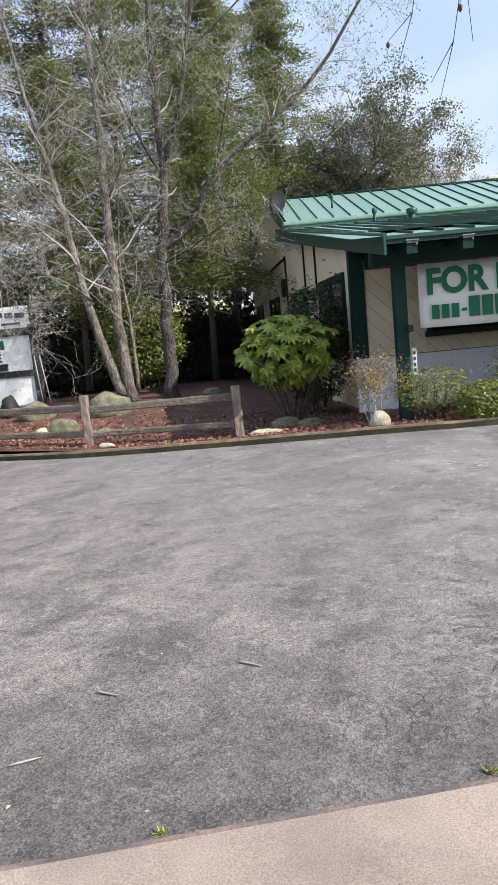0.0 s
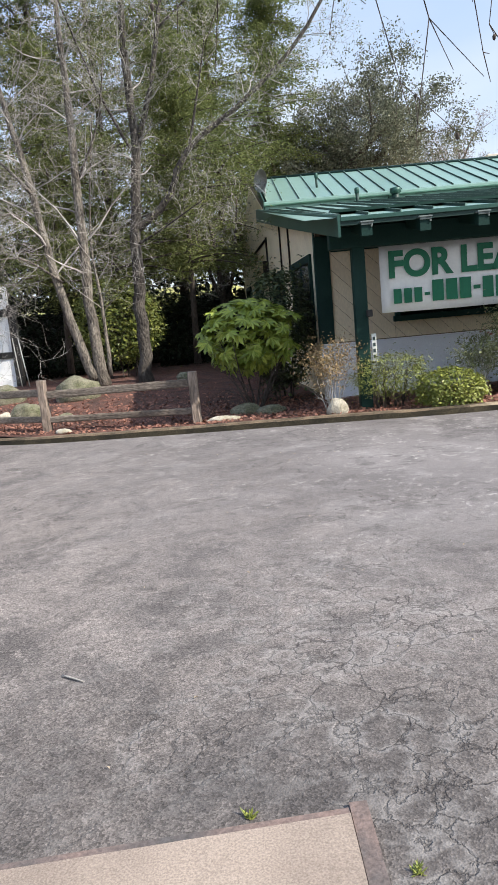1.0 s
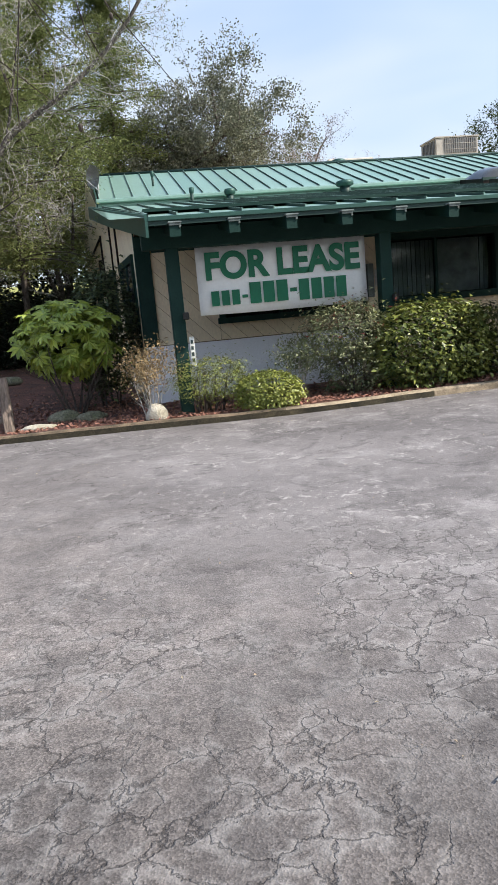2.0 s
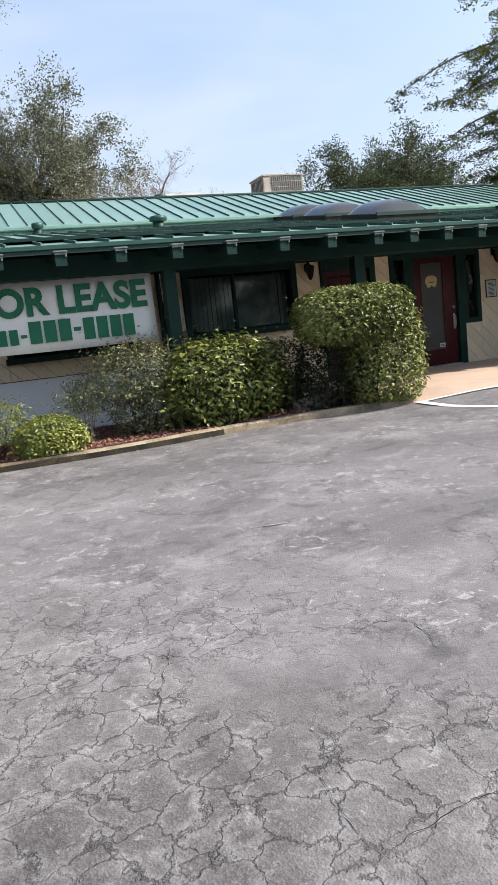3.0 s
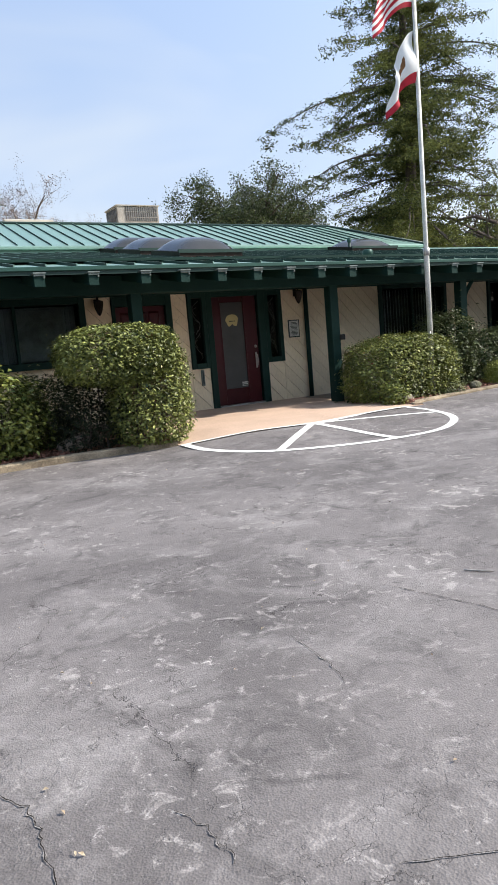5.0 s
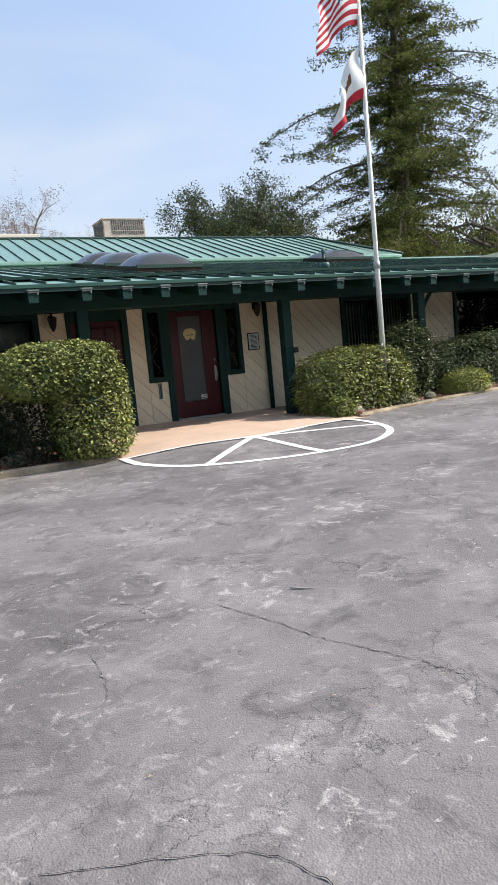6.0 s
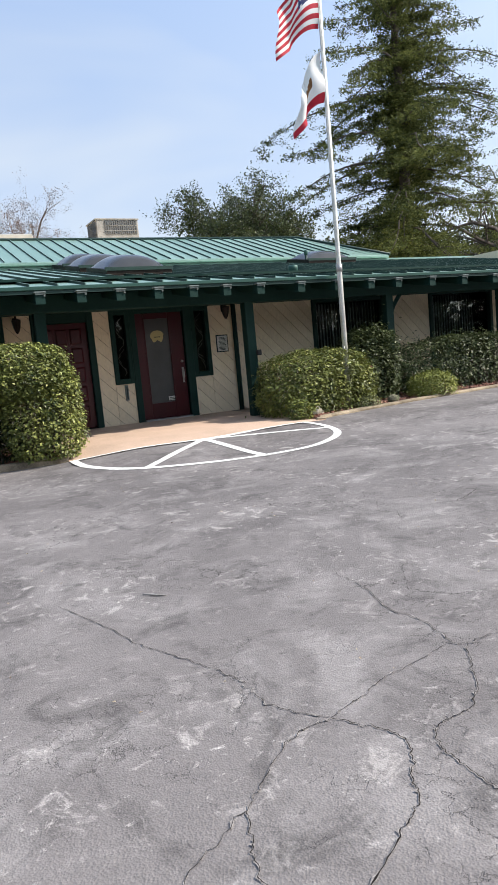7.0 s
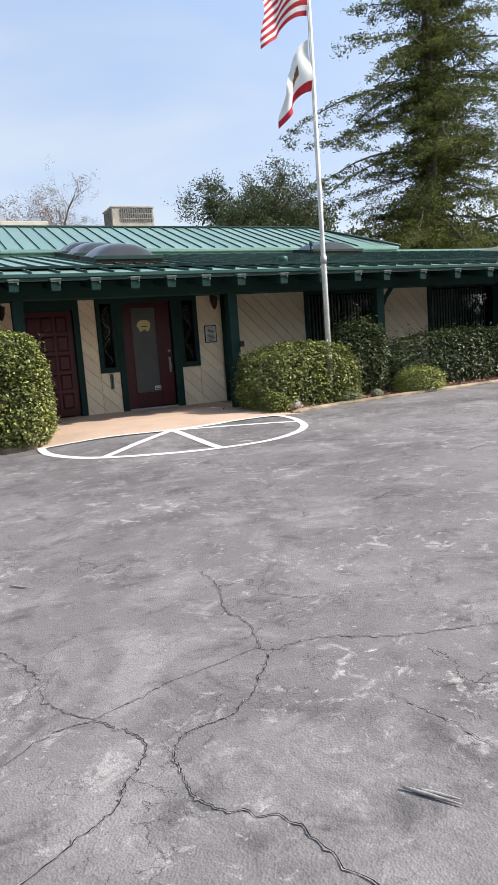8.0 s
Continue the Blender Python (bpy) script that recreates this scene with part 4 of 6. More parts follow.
panel_door()
entry_door()
sidelight(10.92, 11.30)
sidelight(12.58, 12.98)
mail = part("mail_slot", box(11.085, 11.15, WY - 0.045, WY - 0.012, 0.72, 1.02, 0.006), CAPM, house)
part("slot_slit", box(11.105, 11.13, WY - 0.049, WY - 0.044, 0.75, 0.99, 0), INK, mail)
base = part("skirting", box(10.60, 11.30, WY - 0.02, WY - 0.010, 0.20, 0.28, 0.003), CREAM, house)
part("skirting", box(12.58, 13.45, WY - 0.02, WY - 0.010, 0.20, 0.28, 0.003), CREAM, house)
notice = part("notice_board", box(13.12, 13.385, WY - 0.03, WY - 0.012, 1.49, 1.84, 0.003), INK, house, "small framed white notice")
part("sheet", box(13.14, 13.365, WY - 0.034, WY - 0.029, 1.51, 1.82, 0), PAPER, notice)
for k in range(11):
    w_ = 0.055 + 0.04 * ((k * 7) % 5) / 5
    part("text_bar", box(13.2525 - w_, 13.2525 + w_, WY - 0.037, WY - 0.0335, 1.53 + k * 0.025, 1.541 + k * 0.025, 0), INK, notice)


def sconce(x, z):
    s = new("wall_lamp")
    s.parent = house
    part("back_plate", box(x - 0.04, x + 0.04, WY - 0.03, WY - 0.012, z - 0.06, z + 0.08, 0.01), BRONZE, s)
    tube("arm", [(x, WY - 0.03, z + 0.06), (x, WY - 0.11, z + 0.12), (x, WY - 0.15, z + 0.05)], [0.012] * 3, BRONZE, s)
    tube("lantern", [(x, WY - 0.15, z + 0.06), (x, WY - 0.15, z + 0.03), (x, WY - 0.15, z - 0.10), (x, WY - 0.15, z - 0.17), (x, WY - 0.15, z - 0.21)], [0.02, 0.085, 0.065, 0.04, 0.012], BRONZE, s, 6, "dark bronze lantern", False)


sconce(9.2, 2.33)
sconce(13.33, 2.36)

# side wall: windows, conduits
def side_window(y0, y1, z0, z1):
    w = new("window")
    w.parent = house

    def sbox(a, b, c, d, o0, o1, mat, name):
        v = []
        for o in (o0, o1):
            v += [(side_x(yy) - o, yy, zz) for yy, zz in ((a, c), (b, c), (b, d), (a, d))]
        return mesh_part(name, pydata(name, v, [(0, 1, 2, 3), (7, 6, 5, 4), (0, 4, 5, 1), (1, 5, 6, 2), (2, 6, 7, 3), (3, 7, 4, 0)]), mat, w)
    for a, b, c, d in ((y0, y0 + 0.12, z0, z1), (y1 - 0.12, y1, z0, z1), (y0 + 0.12, y1 - 0.12, z1 - 0.12, z1), (y0 + 0.12, y1 - 0.12, z0, z0 + 0.12)):
        sbox(a, b, c, d, 0.0, 0.06, GREEN, "window_frame")
    sbox(y0 + 0.12, y1 - 0.12, z0 + 0.12, z1 - 0.12, 0.017, 0.024, DOME, "pane")
    sbox((y0 + y1) / 2 - 0.03, (y0 + y1) / 2 + 0.03, z0 + 0.12, z1 - 0.12, 0.0, 0.045, GREEN, "mullion")


side_window(12.2, 14.35, 0.95, 2.48)
side_window(15.6, 17.5, 1.2, 2.5)
side_window(19.7, 21.6, 1.2, 2.6)
side_window(23.3, 24.9, 1.1, 2.6)


def on_side(y, z, o=0.04):
    return (side_x(y) - o, y, z)


tube("conduit", [on_side(18.2, 3.45), on_side(24.8, 3.35)], [0.03, 0.03], BRONZE, house, 5)
tube("conduit", [on_side(18.2, 3.5), on_side(18.2, 1.5)], [0.025, 0.025], BRONZE, house, 5)
tube("conduit", [on_side(15.7, 3.5), on_side(15.7, 2.4)], [0.02, 0.02], BRONZE, house, 5)
tube("conduit", [on_side(14.5, 3.3), on_side(14.5, 2.3)], [0.02, 0.02], BRONZE, house, 5)
part("junction_box", box(side_x(18.6) - 0.12, side_x(18.6) - 0.02, 18.4, 18.7, 2.5, 2.95, 0.01), BRONZE, house)

# things on the roof
def skylight(x0, x1, y0, y1, h=0.27):
    zf, zb = roof_z(y0), roof_z(y1)
    s = thing("skylight", "smoked acrylic dome skylight on a dark curb", "skylight", "roof skylights", at=((x0 + x1) / 2, (y0 + y1) / 2, (zf + zb) / 2))
    inv = Matrix.Translation(-s.location)
    v = []
    for g, dz in ((0.0, -0.03), (0.0, 0.13)):
        v += [(x0 + g, y0 + g, zf + dz), (x1 - g, y0 + g, zf + dz), (x1 - g, y1 - g, zb + dz), (x0 + g, y1 - g, zb + dz)]
    me = pydata("curb", v, [(0, 3, 2, 1), (4, 5, 6, 7), (0, 1, 5, 4), (1, 2, 6, 5), (2, 3, 7, 6), (3, 0, 4, 7)])
    me.transform(inv)
    mesh_part("curb", me, BRONZE, s)
    v, f = [], []
    N = 12
    for j in range(N + 1):
        for i in range(N + 1):
            a, b = i / N, j / N
            bulge = (1 - (2 * a - 1) ** 4) * (1 - (2 * b - 1) ** 4)
            y = y0 + 0.06 + (y1 - y0 - 0.12) * b
            v.append((x0 + 0.06 + (x1 - x0 - 0.12) * a, y, roof_z(y) + 0.135 + h * bulge ** 0.7 * (0.55 + 0.45 * (1 - (2 * a - 1) ** 2))))
    for j in range(N):
        for i in range(N):
            f.append((j * (N + 1) + i, j * (N + 1) + i + 1, (j + 1) * (N + 1) + i + 1, (j + 1) * (N + 1) + i))
    me = pydata("dome", v, f)
    me.transform(inv)
    mesh_part("dome", me, DOME, s, "smoked acrylic dome", True)
    me = pydata("retaining_frame", [(x0 - 0.02, y0 - 0.025, zf + 0.10), (x1 + 0.02, y0 - 0.025, zf + 0.10), (x1 + 0.02, y0 + 0.05, zf + 0.17), (x0 - 0.02, y0 + 0.05, zf + 0.17), (x0 - 0.02, y0 - 0.025, zf + 0.17), (x1 + 0.02, y0 - 0.025, zf + 0.17)],
                [(0, 1, 5, 4), (4, 5, 2, 3), (0, 4, 3), (1, 2, 5), (0, 3, 2, 1)])
    me.transform(inv)
    mesh_part("retaining_frame", me, SEAM, s)


skylight(11.2, 12.6, 12.5, 13.9)
skylight(11.3, 12.7, 14.75, 16.15)
skylight(11.4, 12.8, 16.6, 17.75)
skylight(18.55, 20.25, 16.4, 17.6, 0.24)


def roof_vent(x, y, z, r, h, label="small green roof vent pipe with a cap"):
    s = thing("roof_vent", label, "roof vent", at=(x, y, z))
    tube("pipe", [(0, 0, -0.12), (0, 0, h)], [r, r], SEAM, s)
    tube("cap", [(0, 0, h), (0, 0, h + 0.03), (0, 0, h + 0.12), (0, 0, h + 0.14)], [r, r * 1.5, r * 1.5, r * 1.1], FASCIA, s, 10)


roof_vent(5.35, 17.5, roof_z(17.5), 0.09, 0.12)
roof_vent(8.15, 17.3, roof_z(17.3), 0.14, 0.15)
roof_vent(4.45, 17.6, roof_z(17.6), 0.04, 0.2)
roof_vent(18.6, 16.6, roof_z(16.6), 0.04, 0.26)
roof_vent(3.7, 19.3, 4.77, 0.03, 0.22)
roof_vent(14.6, 11.0, roof_z(11.0), 0.07, 0.02, "small low pale green roof vent near the eave")
roof_vent(9.6, 21.9, 5.37, 0.13, 0.18, "grey turbine vent behind the ridge")

ac = thing("rooftop_air_conditioner", "beige rooftop air conditioner with louvred sides", "air conditioner", at=(16.87, 29.0, 6.12))
part("body", box(-0.92, 0.92, -0.7, 0.7, 0.0, 1.44, 0.02), ACMETAL, ac)
part("top_lid", box(-0.96, 0.96, -0.74, 0.74, 1.44, 1.50, 0.01), ACMETAL, ac)
for k in range(15):
    part("louver", box(-0.55 + k * 0.095, -0.49 + k * 0.095, -0.735, -0.70, 0.85, 1.40, 0.004), ACDARK, ac)
for k in range(2):
    part("grille_rail", box(-0.58, 0.9, -0.745, -0.735, 0.98 + k * 0.22, 1.0 + k * 0.22, 0.002), ACMETAL, ac)
for k in range(9):
    part("louver", box(-0.955, -0.92, -0.6 + k * 0.13, -0.53 + k * 0.13, 0.5, 1.38, 0.004), ACDARK, ac)
part("rear_block", box(5, 25.5, 26.0, 32.0, -0.4, 6.2, 0), CREAM, house)
duct = thing("roof_duct", "beige sheet-metal roof housing behind the ridge", "roof duct", at=(12.4, 28.9, 6.2))
part("housing", box(-1.0, 0.9, -0.5, 0.5, 0, 0.8, 0.03), material("beige_sheet_metal", (0.46, 0.44, 0.39), (0.36, 0.34, 0.30), 0.6, scale=2), duct)
part("flange", box(-1.05, 0.95, -0.55, 0.55, 0.0, 0.12, 0.01), ALU, duct)

dish = thing("satellite_dish", "grey satellite dish on a short roof mast", "satellite dish", at=(2.3, 18.6, 4.3))
tube("mast", [(0, 0, -0.1), (0, 0, 0.45), (0, -0.1, 0.55)], [0.025] * 3, ALU, dish)
v, f = [], []
for j in range(6):
    for i in range(18):
        r = 0.28 * j / 5
        a = 2 * math.pi * i / 18
        v.append((r * math.cos(a), -0.12 - 0.12 * (1 - (j / 5) ** 2) * -1, 0.62 + r * math.sin(a)))
for j in range(5):
    for i in range(18):
        f.append((j * 18 + i, j * 18 + (i + 1) % 18, (j + 1) * 18 + (i + 1) % 18, (j + 1) * 18 + i))
reflector = mesh_part("reflector", pydata("reflector", v, f), ALU, dish, smooth=True)
reflector.rotation_euler.z = radians(-55)
tube("feed_arm", [(0, -0.1, 0.3), (-0.25, -0.35, 0.5)], [0.012] * 2, ALU, dish)

# ---- banner ----
banner = thing("banner", "white vinyl lease banner with green lettering under the beam", "banner", at=(4.735, 10.44, 1.395))
v, f = [], []
NX = 16
for j in range(5):
    for i in range(NX + 1):
        u, w_ = i / NX, j / 4
        sag = 0.012 * math.sin(u * 17) * (1 - w_) + 0.01 * math.sin(u * 6 + w_ * 3)
        v.append((-1.265 + 2.53 * u, sag, 0.955 * w_ - 0.015 * math.sin(u * math.pi) * (1 - w_)))
for j in range(4):
    for i in range(NX):
        f.append((j * (NX + 1) + i, j * (NX + 1) + i + 1, (j + 1) * (NX + 1) + i + 1, (j + 1) * (NX + 1) + i))
sheet = mesh_part("sheet", pydata("sheet", v, f), SIGNW, banner, smooth=True)
sheet.modifiers.new("thickness", "SOLIDIFY").thickness = 0.004


def lettering(text, size, x, y, z, mat, parent, bold=0.012, width=1.0, name="lettering"):
    cu = bpy.data.curves.new("text", "FONT")
    cu.body, cu.size, cu.offset, cu.extrude = text, size, bold, 0.002
    cu.align_x = "CENTER"
    tmp = new("text", cu)
    dg = bpy.context.evaluated_depsgraph_get()
    me = bpy.data.meshes.new_from_object(tmp.evaluated_get(dg))
    bpy.data.objects.remove(tmp)
    me.transform(pose(x, y, z, 90) @ Matrix.Diagonal((width, 1, 1, 1)))
    me.materials.clear()
    return mesh_part(name, me, mat, parent)


lettering("FOR LEASE", 0.51, 0.0, -0.035, 0.50, SIGNG, banner, 0.020, 0.95)


def digit_bar(x, w_, z, h):
    bm = box(x, x + w_, -0.037, -0.031, z, z + h, 0)
    bm.verts.ensure_lookup_table()
    part("text_bar", bm, SIGNG, banner)


x = -1.09
for w_, z, h, n_ in ((0.115, 0.115, 0.21, 3), (0.08, 0.20, 0.045, 1), (0.165, 0.11, 0.30, 3), (0.10, 0.23, 0.055, 1), (0.155, 0.10, 0.30, 4)):
    for k in range(n_):
        digit_bar(x, w_, z, h)
        x += w_ + 0.035
for sx in (-1.2, 1.2):
    tube("tie", [(sx, 0.0, 0.94), (sx, 0.0, 1.0)], [0.006, 0.006], POLE, banner, 4)


# ---- plants: generators ----
def sticks_mesh(name, p0, p1, r0, r1):
    """Many three-sided tapered sticks in one mesh."""
    p0, p1 = np.array(p0, float), np.array(p1, float)
    r0, r1 = np.array(r0, float)[:, None], np.array(r1, float)[:, None]
    N = len(p0)
    d = p1 - p0
    d /= np.linalg.norm(d, axis=1, keepdims=True) + 1e-9
    a = np.cross(d, np.array([0.31, 0.17, 0.93]))
    a /= np.linalg.norm(a, axis=1, keepdims=True) + 1e-9
    b = np.cross(d, a)
    v = np.empty((N, 6, 3))
    for k in range(3):
        o = a * math.cos(k * 2.0944) + b * math.sin(k * 2.0944)
        v[:, k] = p0 + o * r0
        v[:, 3 + k] = p1 + o * r1
    q = np.array([[0, 1, 4, 3], [1, 2, 5, 4], [2, 0, 3, 5]])
    idx = (np.arange(N)[:, None, None] * 6 + q[None]).reshape(-1)
    me = bpy.data.meshes.new(name)
    me.vertices.add(N * 6)
    me.vertices.foreach_set("co", v.reshape(-1))
    me.loops.add(N * 12)
    me.loops.foreach_set("vertex_index", idx.astype(np.int32))
    me.polygons.add(N * 3)
    me.polygons.foreach_set("loop_start", np.arange(0, N * 12, 4, dtype=np.int32))
    me.update(calc_edges=True)
    return me


class Wood:
    """Collects sticks and the tips on which leaves sit."""

    def __init__(self, seed):
        self.r = np.random.RandomState(seed)
        self.p0, self.p1, self.r0, self.r1, self.tips = [], [], [], [], []

    def grow(self, p, d, length, radius, level, kids=3, spread=0.7, up=0.05, segs=4, wobble=0.18, thin=0.6):
        r = self.r
        p = np.array(p, float)
        d = np.array(d, float) / np.linalg.norm(d)
        step = length / segs
        pts = [p]
        for i in range(segs):
            d = d + r.normal(size=3) * wobble + np.array([0, 0, up])
            d /= np.linalg.norm(d)
            q = p + d * step
            t0, t1 = 1 - 0.75 * i / segs, 1 - 0.75 * (i + 1) / segs
            self.p0.append(p), self.p1.append(q), self.r0.append(radius * t0), self.r1.append(radius * t1)
            if level > 0:
                for _ in range(kids if i else max(1, kids - 1)):
                    if r.rand() < 0.75:
                        side = np.cross(d, r.normal(size=3))
                        side /= np.linalg.norm(side) + 1e-9
                        nd = d * (1 - spread) + side * spread
                        f = r.rand()
                        self.grow(p + (q - p) * f, nd, length * thin * r.uniform(0.6, 1.1), max(radius * 0.5 * t1, 0.0035), level - 1, kids, spread, up, max(2, segs - 1), wobble * 1.15, thin)
            elif i >= segs - 3:
                self.tips.append(q)
            p = q
        return p

    def mesh(self, name):
        return sticks_mesh(name, self.p0, self.p1, self.r0, self.r1)


def leaves_at(name, tips, per, radius, size, rs_, aspect=0.5, upness=0.3, squash=1.0):
    tips = np.array(tips)
    pos = np.repeat(tips, per, axis=0) + rs_.normal(size=(len(tips) * per, 3)) * radius * np.array([1, 1, squash])
    nrm = rs_.normal(size=pos.shape) + np.array([0, 0, upness])
    return leaf_mesh(name, pos, nrm, rs_.uniform(size[0], size[1], len(pos)), rs_, aspect)


def limb_tree(name, label, base, limbs, seed, bark, twig_mat, levels=2, kids=2, leaf=None, category="tree", twig_len=1.3, group="", twig_from=0.35):
    """A tree from its main limbs (points and radii), with side branches and twigs grown on them."""
    t = thing(name, label, category, group, at=base)
    inv = Matrix.Translation(-Vector(base))
    w = Wood(seed)
    for i, (pts, ra, rb) in enumerate(limbs):
        line = smooth_line(pts, 5)
        n = len(line)
        rr = [(ra + (rb - ra) * k / (n - 1)) * 0.8 for k in range(n)]
        if i == 0:
            rr[0] *= 1.35
            line[0] = line[0] - Vector((0, 0, 0.15))
        jl = [p + Vector((noise.noise((k * 0.7, i, seed)), noise.noise((k * 0.7, i, seed + 9)), 0)) * rr[k] * 0.7 for k, p in enumerate(line)]
        v, f = [], []
        tube_data(v, f, jl, rr, 9 if ra > 0.05 else 6)
        me = pydata("trunk" if i == 0 else "limb", v, f)
        me.transform(inv)
        mesh_part("trunk" if i == 0 else "limb", me, bark, t, smooth=True)
        for k in range(int(n * twig_from), n):
            d = (line[min(k + 1, n - 1)] - line[k - 1]).normalized()
            for _ in range(1 + (k % 2)):
                side = d.cross(Vector(w.r.normal(size=3))).normalized()
                nd = d * 0.35 + side * 0.75 + Vector((0, 0, 0.1))
                w.grow(line[k], nd, twig_len * w.r.uniform(0.5, 1.2), max(0.006, rr[k] * 0.3), levels, kids, 0.6, 0.02, 4, 0.2, 0.62)
    me = w.mesh("twigs")
    me.transform(inv)
    tagged(mesh_part("branchwork", me, twig_mat, t), kind="stuff")
    if leaf:
        mat, per, radius, size, aspect = leaf
        me = leaves_at("crown", w.tips, per, radius, size, w.r, aspect)
        me.transform(inv)
        mesh_part("crown", me, mat, t)
    return t


def conifer(name, label, base, height, reach, seed, mat, bark, whorls, count, size, z_low=0.12, droop=0.25, spread=0.2, aspect=0.3):
    t = thing(name, label, "tree", at=base)
    r = np.random.RandomState(seed)
    tube("trunk", [(0, 0, -0.2), (0.1, 0, height * 0.4), (0, 0.1, height * 0.75), (0, 0, height)], [reach * 0.045, reach * 0.026, reach * 0.013, 0.02], bark, t, 9)
    p0, p1, r0, r1, tips, outs = [], [], [], [], [], []
    for k in range(whorls):
        f = (k + r.rand() * 0.6) / whorls
        z = height * (z_low + (1 - z_low) * f)
        for _ in range(4 + r.randint(3)):
            a = r.rand() * 2 * math.pi
            L = reach * (1 - f) ** 0.75 * r.uniform(0.45, 1.12) + 0.4
            d = np.array([math.cos(a), math.sin(a), r.uniform(-0.12, 0.22)])
            p = np.array([0, 0, z])
            n = max(4, int(L / 0.8))
            for i in range(n):
                q = p + d * L / n
                p0.append(p), p1.append(q), r0.append(0.012 * L * (1 - i / n) + 0.01), r1.append(0.012 * L * (1 - (i + 1) / n) + 0.006)
                side = np.cross(d, [0, 0, 1.0])
                wgt = int(1 + 5 * (0.8 + 0.2 * (i + 1) / n))
                for s in range(wgt):
                    off = r.normal() * L * 0.11 * (1.1 - 0.5 * i / n)
                    c = p + (q - p) * r.rand() + side * off + np.array([0, 0, -abs(off) * droop])
                    tips.append(c)
                    if i < n * 0.35 and s % 4 == 0:
                        tips.append(p * np.array([0.6, 0.6, 1.0]) + r.normal(size=3) * np.array([0.3, 0.3, 0.35]) * reach * 0.12)
                d = d + np.array([r.normal() * 0.09, r.normal() * 0.09, (-droop if i < n * 0.6 else droop * 0.9) * 0.22])
                p = q
    tagged(mesh_part("branchwork", sticks_mesh("branchwork", p0, p1, r0, r1), bark, t), kind="stuff")
    tips = np.array(tips)
    per = max(1, count // len(tips))
    pos = np.repeat(tips, per, axis=0) + r.normal(size=(len(tips) * per, 3)) * np.array([1, 1, 0.5]) * spread
    nrm = r.normal(size=pos.shape) * 0.6 + np.array([0, 0, 1.0])
    mesh_part("crown", leaf_mesh("crown", pos, nrm, r.uniform(size * 0.6, size * 1.6, len(pos)), r, aspect, 0.3), mat, t)
    return t


def hedge(name, label, blobs, count, size, mat, seed, category="shrub", power=2.6, lump=0.12, aspect=0.55, stems=5, accents=None, ragged=0.05):
    """A shrub: leaves over and inside rounded bodies (centre, radii), on stems from the ground."""
    base = Vector((blobs[0][0], blobs[0][1], bed_z(blobs[0][0], blobs[0][1])))
    t = thing(name, label, category, at=base)
    r = np.random.RandomState(seed)
    P, Nn = [], []
    vol = sum((b[3] * b[4] + b[4] * b[5] + b[3] * b[5]) for b in blobs)
    for cx, cy, cz, rx, ry, rz in blobs:
        n = int(count * (rx * ry + ry * rz + rx * rz) / vol)
        d = r.normal(size=(n, 3))
        d /= np.linalg.norm(d, axis=1, keepdims=True)
        k = (np.abs(d[:, 0]) ** power + np.abs(d[:, 1]) ** power + np.abs(d[:, 2]) ** power) ** (-1 / power)
        lumps = np.array([noise.noise((x * 2.6 + seed, y * 2.6, z * 2.6)) + 0.5 * noise.noise((x * 6 + seed, y * 6, z * 6)) for x, y, z in d])
        shell = 1 - np.abs(r.normal(size=n)) * 0.11 + ragged * np.maximum(0, r.normal(size=n)) ** 2
        inner = r.rand(n) < 0.12
        shell[inner] = r.uniform(0.35, 0.85, inner.sum())
        rad = k * (1 + lump * lumps) * shell
        pos = d * rad[:, None] * np.array([rx, ry, rz]) + np.array([cx, cy, cz])
        P.append(pos)
        Nn.append(d * 0.6 + r.normal(size=(n, 3)) * 0.42 + np.array([0.1, 0, 0.9]))
    P, Nn = np.concatenate(P), np.concatenate(Nn)
    keep = P[:, 2] > base.z + 0.0
    P, Nn = P[keep] - np.array(base), Nn[keep]
    mesh_part("foliage", leaf_mesh("foliage", P, Nn, r.uniform(size * 0.6, size * 1.35, len(P)), r, aspect, 0.3), mat, t)
    if accents:
        amat, frac = accents
        pick = r.rand(len(P)) < frac
        pick &= P[:, 2] > np.percentile(P[:, 2], 60)
        mesh_part("accent_leaves", leaf_mesh("accent_leaves", P[pick] * 1.01, Nn[pick], r.uniform(size * 0.7, size * 1.4, pick.sum()), r, aspect, 0.3), amat, t)
    w = Wood(seed)
    for i in range(stems):
        b = blobs[i % len(blobs)]
        a = r.rand() * 6.28
        s = np.array([b[0] + math.cos(a) * b[3] * 0.3, b[1] + math.sin(a) * b[4] * 0.3, base.z - 0.05]) - np.array(base)
        e = np.array([b[0] + math.cos(a) * b[3] * 0.6, b[1] + math.sin(a) * b[4] * 0.6, b[2] + b[5] * 0.3]) - np.array(base)
        w.grow(s, e - s, float(np.linalg.norm(e - s)), 0.02, 1, 3, 0.5, 0.05, 5, 0.12, 0.5)
    tagged(mesh_part("branchwork", w.mesh("branchwork"), DBARK, t), kind="stuff")
    return t


